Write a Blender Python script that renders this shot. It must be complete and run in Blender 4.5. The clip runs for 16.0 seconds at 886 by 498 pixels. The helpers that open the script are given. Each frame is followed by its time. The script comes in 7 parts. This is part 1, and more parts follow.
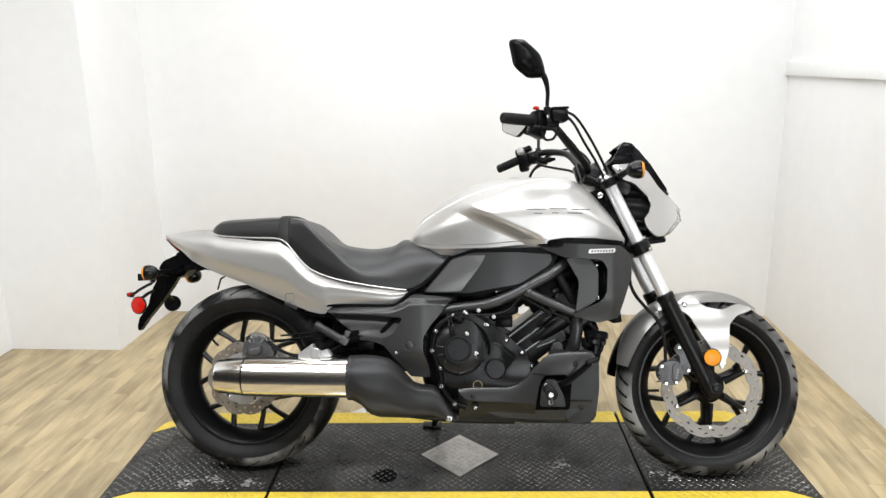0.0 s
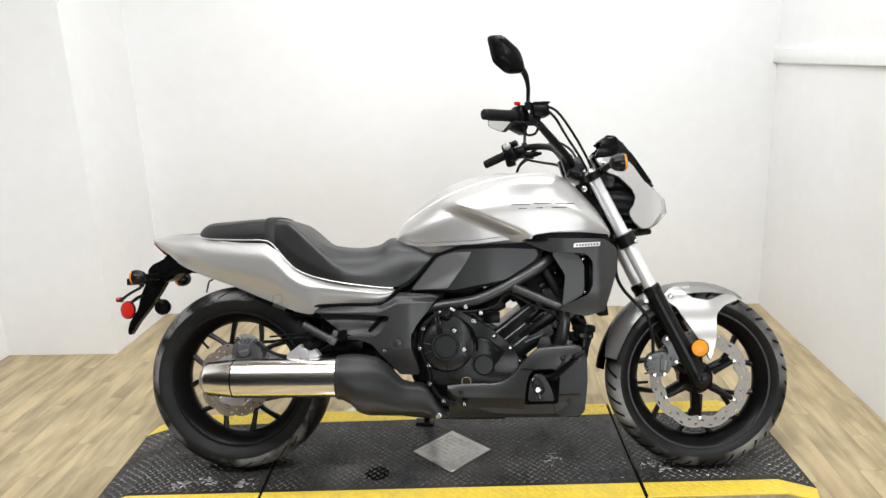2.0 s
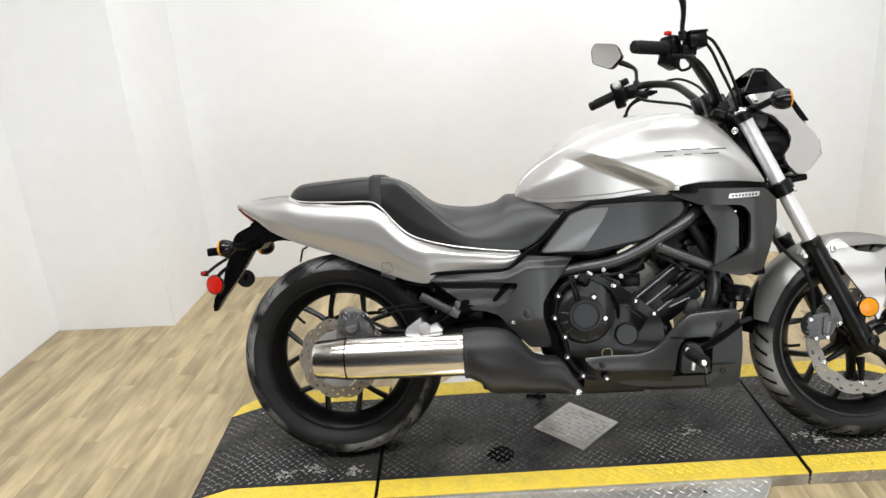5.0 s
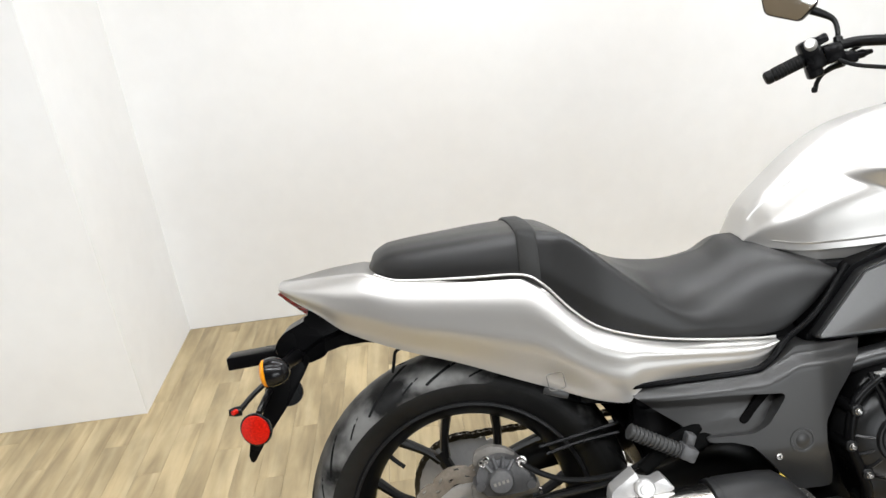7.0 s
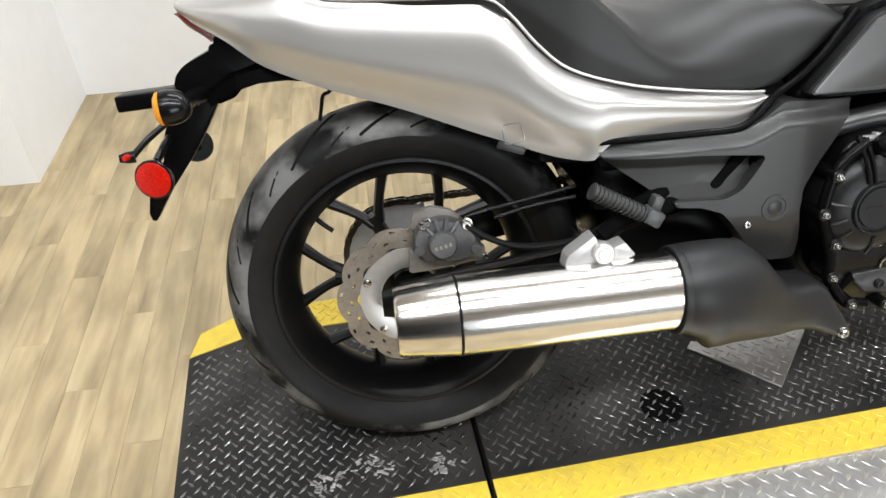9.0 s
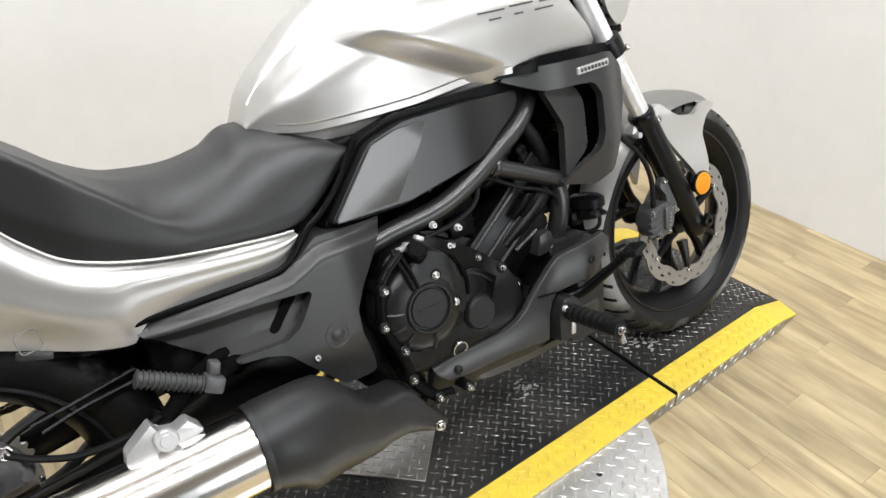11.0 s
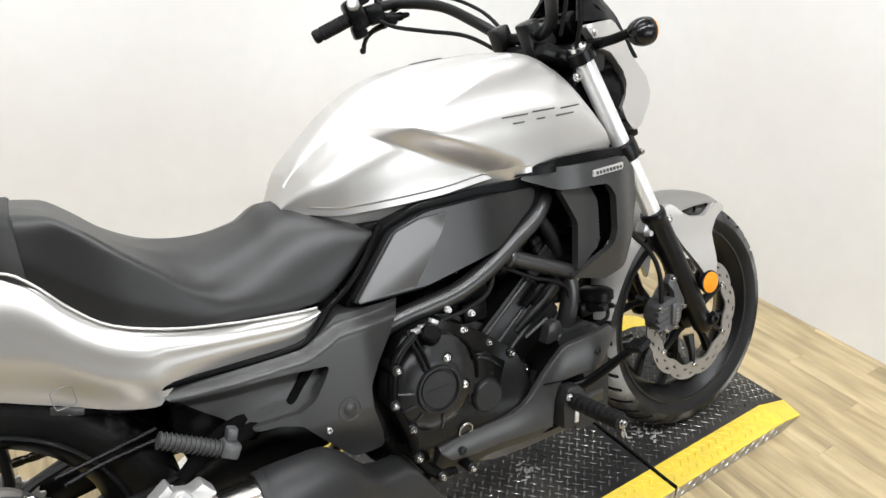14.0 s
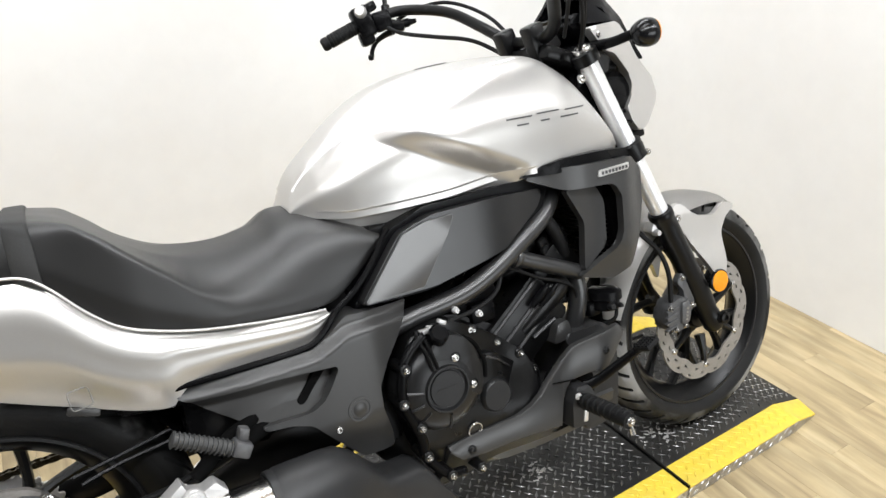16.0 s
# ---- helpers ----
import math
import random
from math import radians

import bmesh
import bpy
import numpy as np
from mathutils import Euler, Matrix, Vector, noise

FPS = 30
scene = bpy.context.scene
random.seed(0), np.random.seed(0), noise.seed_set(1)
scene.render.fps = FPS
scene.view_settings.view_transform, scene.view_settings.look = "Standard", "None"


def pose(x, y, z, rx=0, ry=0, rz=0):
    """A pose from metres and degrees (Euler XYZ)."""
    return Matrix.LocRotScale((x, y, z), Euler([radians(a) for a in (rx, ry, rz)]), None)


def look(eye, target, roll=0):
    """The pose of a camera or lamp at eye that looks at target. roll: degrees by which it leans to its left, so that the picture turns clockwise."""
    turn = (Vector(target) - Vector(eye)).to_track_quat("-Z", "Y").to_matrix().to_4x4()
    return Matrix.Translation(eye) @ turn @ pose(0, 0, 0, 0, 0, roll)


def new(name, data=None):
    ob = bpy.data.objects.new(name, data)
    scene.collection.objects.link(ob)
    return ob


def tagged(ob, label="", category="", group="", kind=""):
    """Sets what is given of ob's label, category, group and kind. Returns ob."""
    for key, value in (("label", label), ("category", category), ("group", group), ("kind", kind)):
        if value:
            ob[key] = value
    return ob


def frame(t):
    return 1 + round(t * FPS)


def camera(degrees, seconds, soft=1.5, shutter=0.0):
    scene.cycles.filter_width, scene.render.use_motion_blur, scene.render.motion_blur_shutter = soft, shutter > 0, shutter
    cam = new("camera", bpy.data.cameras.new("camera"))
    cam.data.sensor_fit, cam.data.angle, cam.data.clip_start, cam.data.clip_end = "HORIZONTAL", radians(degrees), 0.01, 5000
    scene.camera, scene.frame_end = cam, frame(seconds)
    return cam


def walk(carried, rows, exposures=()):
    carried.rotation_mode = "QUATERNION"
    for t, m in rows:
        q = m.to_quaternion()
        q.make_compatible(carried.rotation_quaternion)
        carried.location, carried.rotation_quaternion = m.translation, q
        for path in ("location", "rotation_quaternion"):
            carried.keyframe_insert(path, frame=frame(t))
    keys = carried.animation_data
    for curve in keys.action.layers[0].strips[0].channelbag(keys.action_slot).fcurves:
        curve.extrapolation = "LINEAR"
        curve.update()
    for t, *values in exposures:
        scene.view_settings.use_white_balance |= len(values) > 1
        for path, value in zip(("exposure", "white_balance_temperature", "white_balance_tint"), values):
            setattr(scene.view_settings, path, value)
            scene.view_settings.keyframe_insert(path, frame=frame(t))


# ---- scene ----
cam = camera(63.2, 16.0)
PATH = [
    (0, (0.824, -2.209, 1.339), (0.69, -0.279, 0.835), -0.9),
    (0.5, (0.848, -2.203, 1.341), (0.677, -0.281, 0.817), -2.5),
    (1, (0.855, -2.202, 1.348), (0.695, -0.277, 0.829), -2.7),
    (1.5, (0.845, -2.199, 1.359), (0.721, -0.276, 0.826), -2.6),
    (2, (0.878, -2.207, 1.349), (0.737, -0.281, 0.829), -2.4),
    (2.5, (0.868, -2.209, 1.348), (0.74, -0.279, 0.838), -2.1),
    (3, (0.868, -2.21, 1.347), (0.747, -0.28, 0.834), -2.2),
    (3.2, (0.875, -2.208, 1.354), (0.75, -0.281, 0.834), -2.5),
    (5.3, (0.395, -1.866, 1.32), (0.257, 0.004, 0.624), -4.4),
    (5.5, (0.349, -1.791, 1.284), (0.186, 0.071, 0.573), -3.7),
    (6, (0.259, -1.493, 1.313), (-0.006, 0.39, 0.693), -6.8),
    (6.5, (0.121, -1.264, 1.277), (0.019, 0.586, 0.524), -3.5),
    (7, (-0.026, -1.051, 1.316), (0.023, 0.787, 0.531), -6.9),
    (7.2, (-0.05, -0.991, 1.308), (0.062, 0.827, 0.483), -4.1),
    (7.5, (-0.065, -0.956, 1.284), (0.005, 0.841, 0.408), -3.5),
    (8, (-0.056, -0.926, 1.221), (-0.017, 0.749, 0.13), -2.3),
    (8.2, (-0.07, -0.918, 1.191), (-0.002, 0.682, -0.006), -2.6),
    (10.3, (0.084, -0.939, 1.122), (0.675, 0.499, -0.137), 2.3),
    (10.5, (0.122, -0.918, 1.14), (0.857, 0.517, -0.043), 1.0),
    (11, (0.21, -0.936, 1.195), (1.15, 0.467, 0.124), -1.8),
    (11.5, (0.215, -0.952, 1.24), (1.184, 0.511, 0.28), -0.7),
    (12, (0.196, -0.962, 1.265), (1.158, 0.538, 0.357), 0.2),
    (12.5, (0.184, -0.963, 1.264), (1.122, 0.548, 0.349), 0.1),
    (13, (0.191, -0.959, 1.271), (1.131, 0.551, 0.356), -0.6),
    (13.5, (0.188, -0.962, 1.269), (1.14, 0.541, 0.355), 0.6),
    (14, (0.186, -0.97, 1.264), (1.139, 0.529, 0.345), 1.5),
    (14.5, (0.187, -0.978, 1.265), (1.137, 0.528, 0.355), 1.3),
    (15, (0.188, -0.982, 1.262), (1.132, 0.532, 0.357), 1.6),
    (15.5, (0.192, -0.979, 1.262), (1.129, 0.537, 0.354), 1.0),
    (16, (0.192, -0.996, 1.264), (1.108, 0.535, 0.36), -0.0),
]
walk(cam, [(t, look(eye, target, roll)) for t, eye, target, roll in PATH],
     [(0, -0.28), (2.0, -0.34), (3.0, -0.42), (5.5, -0.32), (6.5, -0.25), (7.5, -0.21), (8.2, -0.17), (10.5, -0.20), (12.5, -0.24), (14, -0.15), (16, -0.10)])

# ---- world and lamps ----
world = bpy.data.worlds.new("world")
scene.world = world
world.use_nodes = True
world.node_tree.nodes["Background"].inputs[0].default_value = (0.9, 0.95, 1.0, 1)
world.node_tree.nodes["Background"].inputs[1].default_value = 0.1


def area(name, x, y, z, sx, sy, watts, tint=(0.945, 0.97, 1.0)):
    data = bpy.data.lights.new(name, "AREA")
    data.shape, data.size, data.size_y, data.energy, data.color = "RECTANGLE", sx, sy, watts, tint
    ob = new(name, data)
    ob.matrix_world = pose(x, y, z)
    return tagged(ob, "long ceiling lamp tube light", "lamp", "ceiling lights", "structure")


LAMPS = [(-0.45, -0.35, 2.75), (0.95, -0.35, 2.75), (-0.55, -1.45, 2.75), (0.85, -1.45, 2.75), (2.25, -1.45, 2.75), (0.25, 0.85, 2.75), (1.5, 0.85, 2.75)]
for lx, ly, lz in LAMPS:
    area("ceiling_lamp", lx, ly, lz - 0.05, 1.1, 0.28, {-0.35: 15, 0.85: 23, -1.45: 46}[ly])
# daylight through the shop window opposite the bay
WX0, WX1, WZ0, WZ1, WY = 1.0, 5.0, 0.15, 2.4, -6.5
window_light = area("window_light", (WX0 + WX1) / 2, WY - 0.08, (WZ0 + WZ1) / 2, WX1 - WX0, WZ1 - WZ0, 190, (0.93, 0.97, 1.0))
window_light.matrix_world = pose((WX0 + WX1) / 2, WY - 0.08, (WZ0 + WZ1) / 2, 90, 0, 0)
tagged(window_light, "daylight in the shop window", "window", "", "structure")


# ---- materials ----
def mat(name, color, rough=0.5, metal=0.0, grain=0.0, scale=40.0, stain=0.0, stain_scale=3.0, bump=0.0, bump_scale=200.0,
        coat=0.0, rough_var=0.0, stain_color=None, stretch=(1, 1, 1), per_piece=0.0, spec=None, stain_min=0.45):
    """A surface with fine grain, larger stains, relief and uneven gloss."""
    m = bpy.data.materials.new(name)
    m.use_nodes = True
    nt = m.node_tree
    b = nt.nodes["Principled BSDF"]
    b.inputs["Base Color"].default_value = (*color, 1)
    b.inputs["Roughness"].default_value = rough
    b.inputs["Metallic"].default_value = metal
    if coat:
        b.inputs["Coat Weight"].default_value = coat
        b.inputs["Coat Roughness"].default_value = 0.08
    if spec is not None:
        b.inputs["Specular IOR Level"].default_value = spec
    tc = nt.nodes.new("ShaderNodeTexCoord")
    mp = nt.nodes.new("ShaderNodeMapping")
    mp.inputs["Scale"].default_value = stretch
    nt.links.new(tc.outputs["Object"], mp.inputs["Vector"])

    def tex(sc, detail=4.0):
        n = nt.nodes.new("ShaderNodeTexNoise")
        n.inputs["Scale"].default_value, n.inputs["Detail"].default_value = sc, detail
        nt.links.new(mp.outputs[0], n.inputs["Vector"])
        return n

    last = None
    if grain or stain or per_piece:
        rgb = nt.nodes.new("ShaderNodeRGB")
        rgb.outputs[0].default_value = (*color, 1)
        last = rgb.outputs[0]
        if per_piece:
            oi = nt.nodes.new("ShaderNodeObjectInfo")
            mr = nt.nodes.new("ShaderNodeMapRange")
            mr.inputs["To Min"].default_value, mr.inputs["To Max"].default_value = 1 - per_piece, 1 + per_piece
            nt.links.new(oi.outputs["Random"], mr.inputs["Value"])
            hs = nt.nodes.new("ShaderNodeHueSaturation")
            nt.links.new(last, hs.inputs["Color"])
            nt.links.new(mr.outputs[0], hs.inputs["Value"])
            last = hs.outputs[0]
        if grain:
            n = tex(scale)
            mr = nt.nodes.new("ShaderNodeMapRange")
            mr.inputs["From Min"].default_value, mr.inputs["From Max"].default_value = 0.3, 0.7
            mr.inputs["To Min"].default_value, mr.inputs["To Max"].default_value = 1 - grain, 1 + grain
            nt.links.new(n.outputs[0], mr.inputs["Value"])
            hs = nt.nodes.new("ShaderNodeHueSaturation")
            nt.links.new(last, hs.inputs["Color"])
            nt.links.new(mr.outputs[0], hs.inputs["Value"])
            last = hs.outputs[0]
        if stain:
            n = tex(stain_scale, 6.0)
            cr = nt.nodes.new("ShaderNodeMapRange")
            cr.inputs["From Min"].default_value, cr.inputs["From Max"].default_value = stain_min, 0.72
            cr.inputs["To Max"].default_value = stain
            nt.links.new(n.outputs[0], cr.inputs["Value"])
            mx = nt.nodes.new("ShaderNodeMix")
            mx.data_type = "RGBA"
            mx.inputs["B"].default_value = (*(stain_color or tuple(c * 0.5 for c in color)), 1)
            nt.links.new(cr.outputs[0], mx.inputs["Factor"])
            nt.links.new(last, mx.inputs["A"])
            last = mx.outputs["Result"]
        nt.links.new(last, b.inputs["Base Color"])
    if rough_var:
        n = tex(stain_scale * 3)
        mr = nt.nodes.new("ShaderNodeMapRange")
        mr.inputs["To Min"].default_value, mr.inputs["To Max"].default_value = max(0.02, rough - rough_var), min(1, rough + rough_var)
        nt.links.new(n.outputs[0], mr.inputs["Value"])
        nt.links.new(mr.outputs[0], b.inputs["Roughness"])
    if bump:
        n = tex(bump_scale, 3.0)
        bp = nt.nodes.new("ShaderNodeBump")
        bp.inputs["Strength"].default_value, bp.inputs["Distance"].default_value = bump, 0.002
        nt.links.new(n.outputs[0], bp.inputs["Height"])
        nt.links.new(bp.outputs[0], b.inputs["Normal"])
    return m


SILVER = mat("silver_paint", (0.52, 0.507, 0.488), 0.36, 0.68, 0.03, 900, coat=0.15, rough_var=0.03)
GREY = mat("charcoal_plastic", (0.027, 0.0267, 0.0263), 0.36, 0.12, 0.08, 900, bump=0.04, bump_scale=1500, rough_var=0.04, spec=0.55)
AIRBOX = mat("satin_dark_plastic", (0.011, 0.011, 0.0112), 0.30, 0.08, 0.08, 700, bump=0.03, bump_scale=1500, rough_var=0.05, spec=0.6)
CALIPER = mat("caliper_alloy", (0.0935, 0.0935, 0.0952), 0.40, 0.4, 0.12, 150, stain=0.3, stain_scale=20, bump=0.12, bump_scale=600)
RIBS = mat("machined_rib", (0.05, 0.05, 0.051), 0.3, 0.5, 0.1, 300)
MATTE = mat("matte_dark_plastic", (0.019, 0.019, 0.0195), 0.42, 0.08, 0.1, 500, stain=0.25, stain_scale=12, bump=0.06, bump_scale=1200, rough_var=0.06, spec=0.34)
BLACK = mat("black_plastic", (0.003, 0.003, 0.0033), 0.28, 0.0, 0.1, 300, bump=0.06, bump_scale=1200, rough_var=0.08, spec=0.09)
SATIN = mat("black_satin_metal", (0.0035, 0.0035, 0.0036), 0.31, 0.0, 0.08, 200, rough_var=0.06, spec=0.22)
FRAME = mat("satin_frame_paint", (0.014, 0.014, 0.0142), 0.34, 0.0, 0.06, 400, rough_var=0.04, spec=0.7)
ACCENT = mat("pewter_plastic", (0.12, 0.119, 0.118), 0.30, 0.6, 0.06, 900, bump=0.02, bump_scale=1500, rough_var=0.03)
ENGINE = mat("engine_black", (0.0035, 0.0035, 0.0036), 0.30, 0.15, 0.1, 120, stain=0.25, stain_scale=14, bump=0.12, bump_scale=900, rough_var=0.08, spec=0.3)
CASTING = mat("grey_casting", (0.020, 0.020, 0.0205), 0.31, 0.5, 0.1, 150, stain=0.3, stain_scale=16, bump=0.15, bump_scale=700, rough_var=0.08, spec=0.4)
RUBBER = mat("tyre_rubber", (0.006, 0.006, 0.0061), 0.5, 0.0, 0.15, 90, stain=0.35, stain_scale=9, stain_color=(0.022, 0.0215, 0.021), bump=0.15, bump_scale=300, rough_var=0.1, spec=0.22)
DUST = mat("dusty_tread", (0.006, 0.006, 0.0059), 0.5, 0.0, 0.3, 60, stain=1.5, stain_min=0.51, stain_scale=8, stain_color=(0.15, 0.148, 0.143), bump=0.2, bump_scale=300, rough_var=0.12, spec=0.2)
GRIT = mat("dusty_front_tread", (0.009, 0.009, 0.0088), 0.55, 0.0, 0.35, 70, stain=1.6, stain_min=0.42, stain_scale=5, stain_color=(0.21, 0.207, 0.20), bump=0.25, bump_scale=280, rough_var=0.12, spec=0.2)
GROOVE = mat("tread_groove", (0.008, 0.008, 0.008), 0.8, spec=0.1)
GRIP = mat("grip_rubber", (0.005, 0.005, 0.0052), 0.6, bump=0.2, bump_scale=500, spec=0.2)
VINYL = mat("seat_vinyl", (0.009, 0.0088, 0.0087), 0.40, 0.0, 0.08, 400, bump=0.12, bump_scale=1400, rough_var=0.06, spec=0.55)
STRAP = mat("strap_webbing", (0.026, 0.026, 0.0255), 0.62, 0.0, 0.15, 600, bump=0.2, bump_scale=900, spec=0.3)
FORK = mat("satin_fork_tube", (0.80, 0.80, 0.80), 0.32, 0.55, 0.04, 60, rough_var=0.04)
CHROME = mat("polished_steel", (0.84, 0.82, 0.79), 0.19, 1.0, 0.04, 30, stretch=(1, 60, 60), rough_var=0.05)
BRIGHT = mat("bright_alloy", (0.56, 0.55, 0.54), 0.34, 0.6, 0.05, 90, stain=0.1, stain_scale=20, rough_var=0.06)
ALU = mat("bare_aluminium", (0.66, 0.65, 0.64), 0.4, 0.65, 0.06, 80, stain=0.2, stain_scale=20, rough_var=0.08)
DISC = mat("brake_disc_steel", (0.26, 0.245, 0.225), 0.5, 0.5, 0.08, 160, stain=0.3, stain_scale=30, rough_var=0.08)
WORN_DISC = mat("worn_disc_steel", (0.30, 0.265, 0.225), 0.45, 0.6, 0.12, 160, stain=0.5, stain_scale=30, stain_color=(0.16, 0.12, 0.085), rough_var=0.1)
CLIP = mat("moulded_clip", (0.17, 0.165, 0.155), 0.5, 0.3)
# unseen floor behind the camera, coloured dark to deepen reflections
CONCRETE = mat("unseen_floor_dark", (0.05, 0.048, 0.046), 0.6, 0.0, 0.1, 8, stain=0.4, stain_scale=1.5)
BOLT = mat("zinc_bolt", (0.52, 0.51, 0.495), 0.25, 1.0, 0.05, 300)
CHAIN = mat("oiled_chain", (0.1, 0.085, 0.06), 0.4, 0.8, 0.2, 300)
RED = mat("red_lens", (0.50, 0.010, 0.004), 0.22, 0.0, 0.3, 260, bump=0.5, bump_scale=260, spec=0.3)
AMBER = mat("amber_lens", (0.72, 0.26, 0.008), 0.2, 0.0, 0.15, 260, bump=0.3, bump_scale=260, spec=0.3)
GLOSS = mat("gloss_black", (0.005, 0.005, 0.0055), 0.2, 0.0, spec=0.3)
MIRROR = mat("mirror_glass", (0.85, 0.86, 0.86), 0.02, 1.0)
SMOKE = mat("smoked_screen", (0.004, 0.004, 0.0045), 0.16, 0.0, spec=0.12)
DECAL = mat("silver_badge", (0.75, 0.74, 0.72), 0.3, 0.8)
LIP = mat("lip_highlight", (0.88, 0.87, 0.85), 0.25, 0.3)
DARKMARK = mat("dark_lettering", (0.10, 0.10, 0.10), 0.35, 0.5)
# unseen walls behind the camera: dark colour stands in for an unlit room
SHOP = mat("unseen_shop_dark", (0.07, 0.066, 0.062), 0.7, 0.0, 0.05, 6, stain=0.4, stain_scale=1.3)
WALL = mat("white_wall_paint", (0.79, 0.79, 0.785), 0.62, 0.0, 0.015, 14, stain=0.22, stain_scale=0.9, stain_color=(0.66, 0.61, 0.55), bump=0.08, bump_scale=60)
TRIM = mat("white_trim_paint", (0.8, 0.8, 0.79), 0.5, 0.0, 0.02, 30, bump=0.05)
CEIL = mat("ceiling_paint", (0.30, 0.238, 0.165), 0.8, 0.0, 0.02, 20)
DECK = mat("black_deck_paint", (0.015, 0.0148, 0.0145), 0.45, 0.0, 0.25, 60, stain=0.6, stain_scale=4, stain_color=(0.075, 0.070, 0.060), bump=0.25, bump_scale=120, rough_var=0.14, spec=0.3)
TREAD = mat("worn_tread_lozenge", (0.20, 0.198, 0.195), 0.28, 0.7, 0.3, 50, stain=1.3, stain_scale=5, stain_color=(0.018, 0.018, 0.018), rough_var=0.12)
YELLOW = mat("yellow_safety_paint", (0.78, 0.57, 0.06), 0.45, 0.0, 0.08, 60, stain=0.3, stain_scale=16, stain_color=(0.46, 0.36, 0.10), bump=0.2, bump_scale=150, rough_var=0.1)
PLATE = mat("aluminium_tread_plate", (0.46, 0.45, 0.435), 0.36, 0.85, 0.12, 70, stain=0.6, stain_scale=9, stain_color=(0.25, 0.215, 0.17), bump=0.2, bump_scale=200, rough_var=0.12)
TURNPLATE = mat("bright_tread_plate", (0.70, 0.69, 0.675), 0.34, 0.75, 0.08, 70, stain=0.35, stain_scale=7, stain_color=(0.48, 0.45, 0.40), bump=0.15, bump_scale=200, rough_var=0.1)
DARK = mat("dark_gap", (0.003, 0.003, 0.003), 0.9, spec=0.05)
WELD = mat("worn_scrape", (0.4, 0.39, 0.38), 0.5, 0.4, 0.5, 60)


# ---- mesh tools ----
def finish(name, bm, material, parent, label="", smooth=40.0):
    me = bpy.data.meshes.new(name)
    bmesh.ops.recalc_face_normals(bm, faces=bm.faces[:])
    bm.to_mesh(me)
    bm.free()
    me.polygons.foreach_set("use_smooth", [True] * len(me.polygons))
    me.set_sharp_from_angle(angle=radians(smooth))
    me.materials.append(material)
    ob = new(name, me)
    ob.parent = parent
    return tagged(ob, label) if label else ob


def part(name, bm, material, parent=None, label="", smooth=40.0):
    return finish(name, bm, material, parent, label, smooth)


def thing(name, bm, material, label, category, kind="", group="", smooth=40.0):
    return tagged(finish(name, bm, material, None, "", smooth), label, category, group, kind)


def smoothstep(a, b, x):
    t = max(0.0, min(1.0, (x - a) / (b - a)))
    return t * t * (3 - 2 * t)


def curve(table, x):
    """Smooth (monotone-safe cubic) interpolation of a small table of (x, value)."""
    xs = [p[0] for p in table]
    ys = [p[1] for p in table]
    if x <= xs[0]:
        return ys[0]
    if x >= xs[-1]:
        return ys[-1]
    i = max(k for k in range(len(xs) - 1) if xs[k] <= x)

    def slope(k):
        if k == 0 or k == len(xs) - 1:
            j = min(k, len(xs) - 2)
            return (ys[j + 1] - ys[j]) / (xs[j + 1] - xs[j])
        s0 = (ys[k] - ys[k - 1]) / (xs[k] - xs[k - 1])
        s1 = (ys[k + 1] - ys[k]) / (xs[k + 1] - xs[k])
        return 0.0 if s0 * s1 <= 0 else 2 * s0 * s1 / (s0 + s1)

    h = xs[i + 1] - xs[i]
    t = (x - xs[i]) / h
    m0, m1 = slope(i) * h, slope(i + 1) * h
    return (2 * t**3 - 3 * t**2 + 1) * ys[i] + (t**3 - 2 * t**2 + t) * m0 + (-2 * t**3 + 3 * t**2) * ys[i + 1] + (t**3 - t**2) * m1


def loft(bm, rings, closed=True, caps=True):
    """Skin a list of rings, each with the same number of points."""
    vs = [[bm.verts.new(p) for p in r] for r in rings]
    n = len(vs[0])
    for a, b in zip(vs, vs[1:]):
        for k in range(n if closed else n - 1):
            j = (k + 1) % n
            bm.faces.new((a[k], a[j], b[j], b[k]))
    if caps and closed:
        bm.faces.new(vs[0])
        bm.faces.new(vs[-1])
    return vs


def spline(points, step=6):
    """Catmull-Rom through points."""
    p = [Vector(q) for q in points]
    p = [p[0] * 2 - p[1]] + p + [p[-1] * 2 - p[-2]]
    out = []
    for i in range(1, len(p) - 2):
        for s in range(step):
            t = s / step
            a, b, c, d = p[i - 1], p[i], p[i + 1], p[i + 2]
            out.append(0.5 * (2 * b + (c - a) * t + (2 * a - 5 * b + 4 * c - d) * t * t + (3 * b - a - 3 * c + d) * t**3))
    return out + [p[-2]]


def tube(bm, points, r, n=12, step=6, flat=1.0):
    """A round (or flattened) tube along a smooth line; r is a radius or one for each point."""
    pts = spline(points, step) if step > 1 else [Vector(q) for q in points]
    rr = [r] * len(pts) if not isinstance(r, (list, tuple)) else [curve([(k / (len(r) - 1), v) for k, v in enumerate(r)], i / (len(pts) - 1)) for i in range(len(pts))]
    up = Vector((0, 1, 0)) if abs((pts[-1] - pts[0]).normalized().y) < 0.9 else Vector((0, 0, 1))
    rings = []
    for i, p in enumerate(pts):
        d = (pts[min(i + 1, len(pts) - 1)] - pts[max(i - 1, 0)]).normalized()
        u = (up - d * up.dot(d)).normalized()
        w = d.cross(u)
        up = u
        rings.append([p + u * (rr[i] * flat * math.cos(a)) + w * (rr[i] * math.sin(a)) for a in (2 * math.pi * k / n for k in range(n))])
    loft(bm, rings)
    return bm


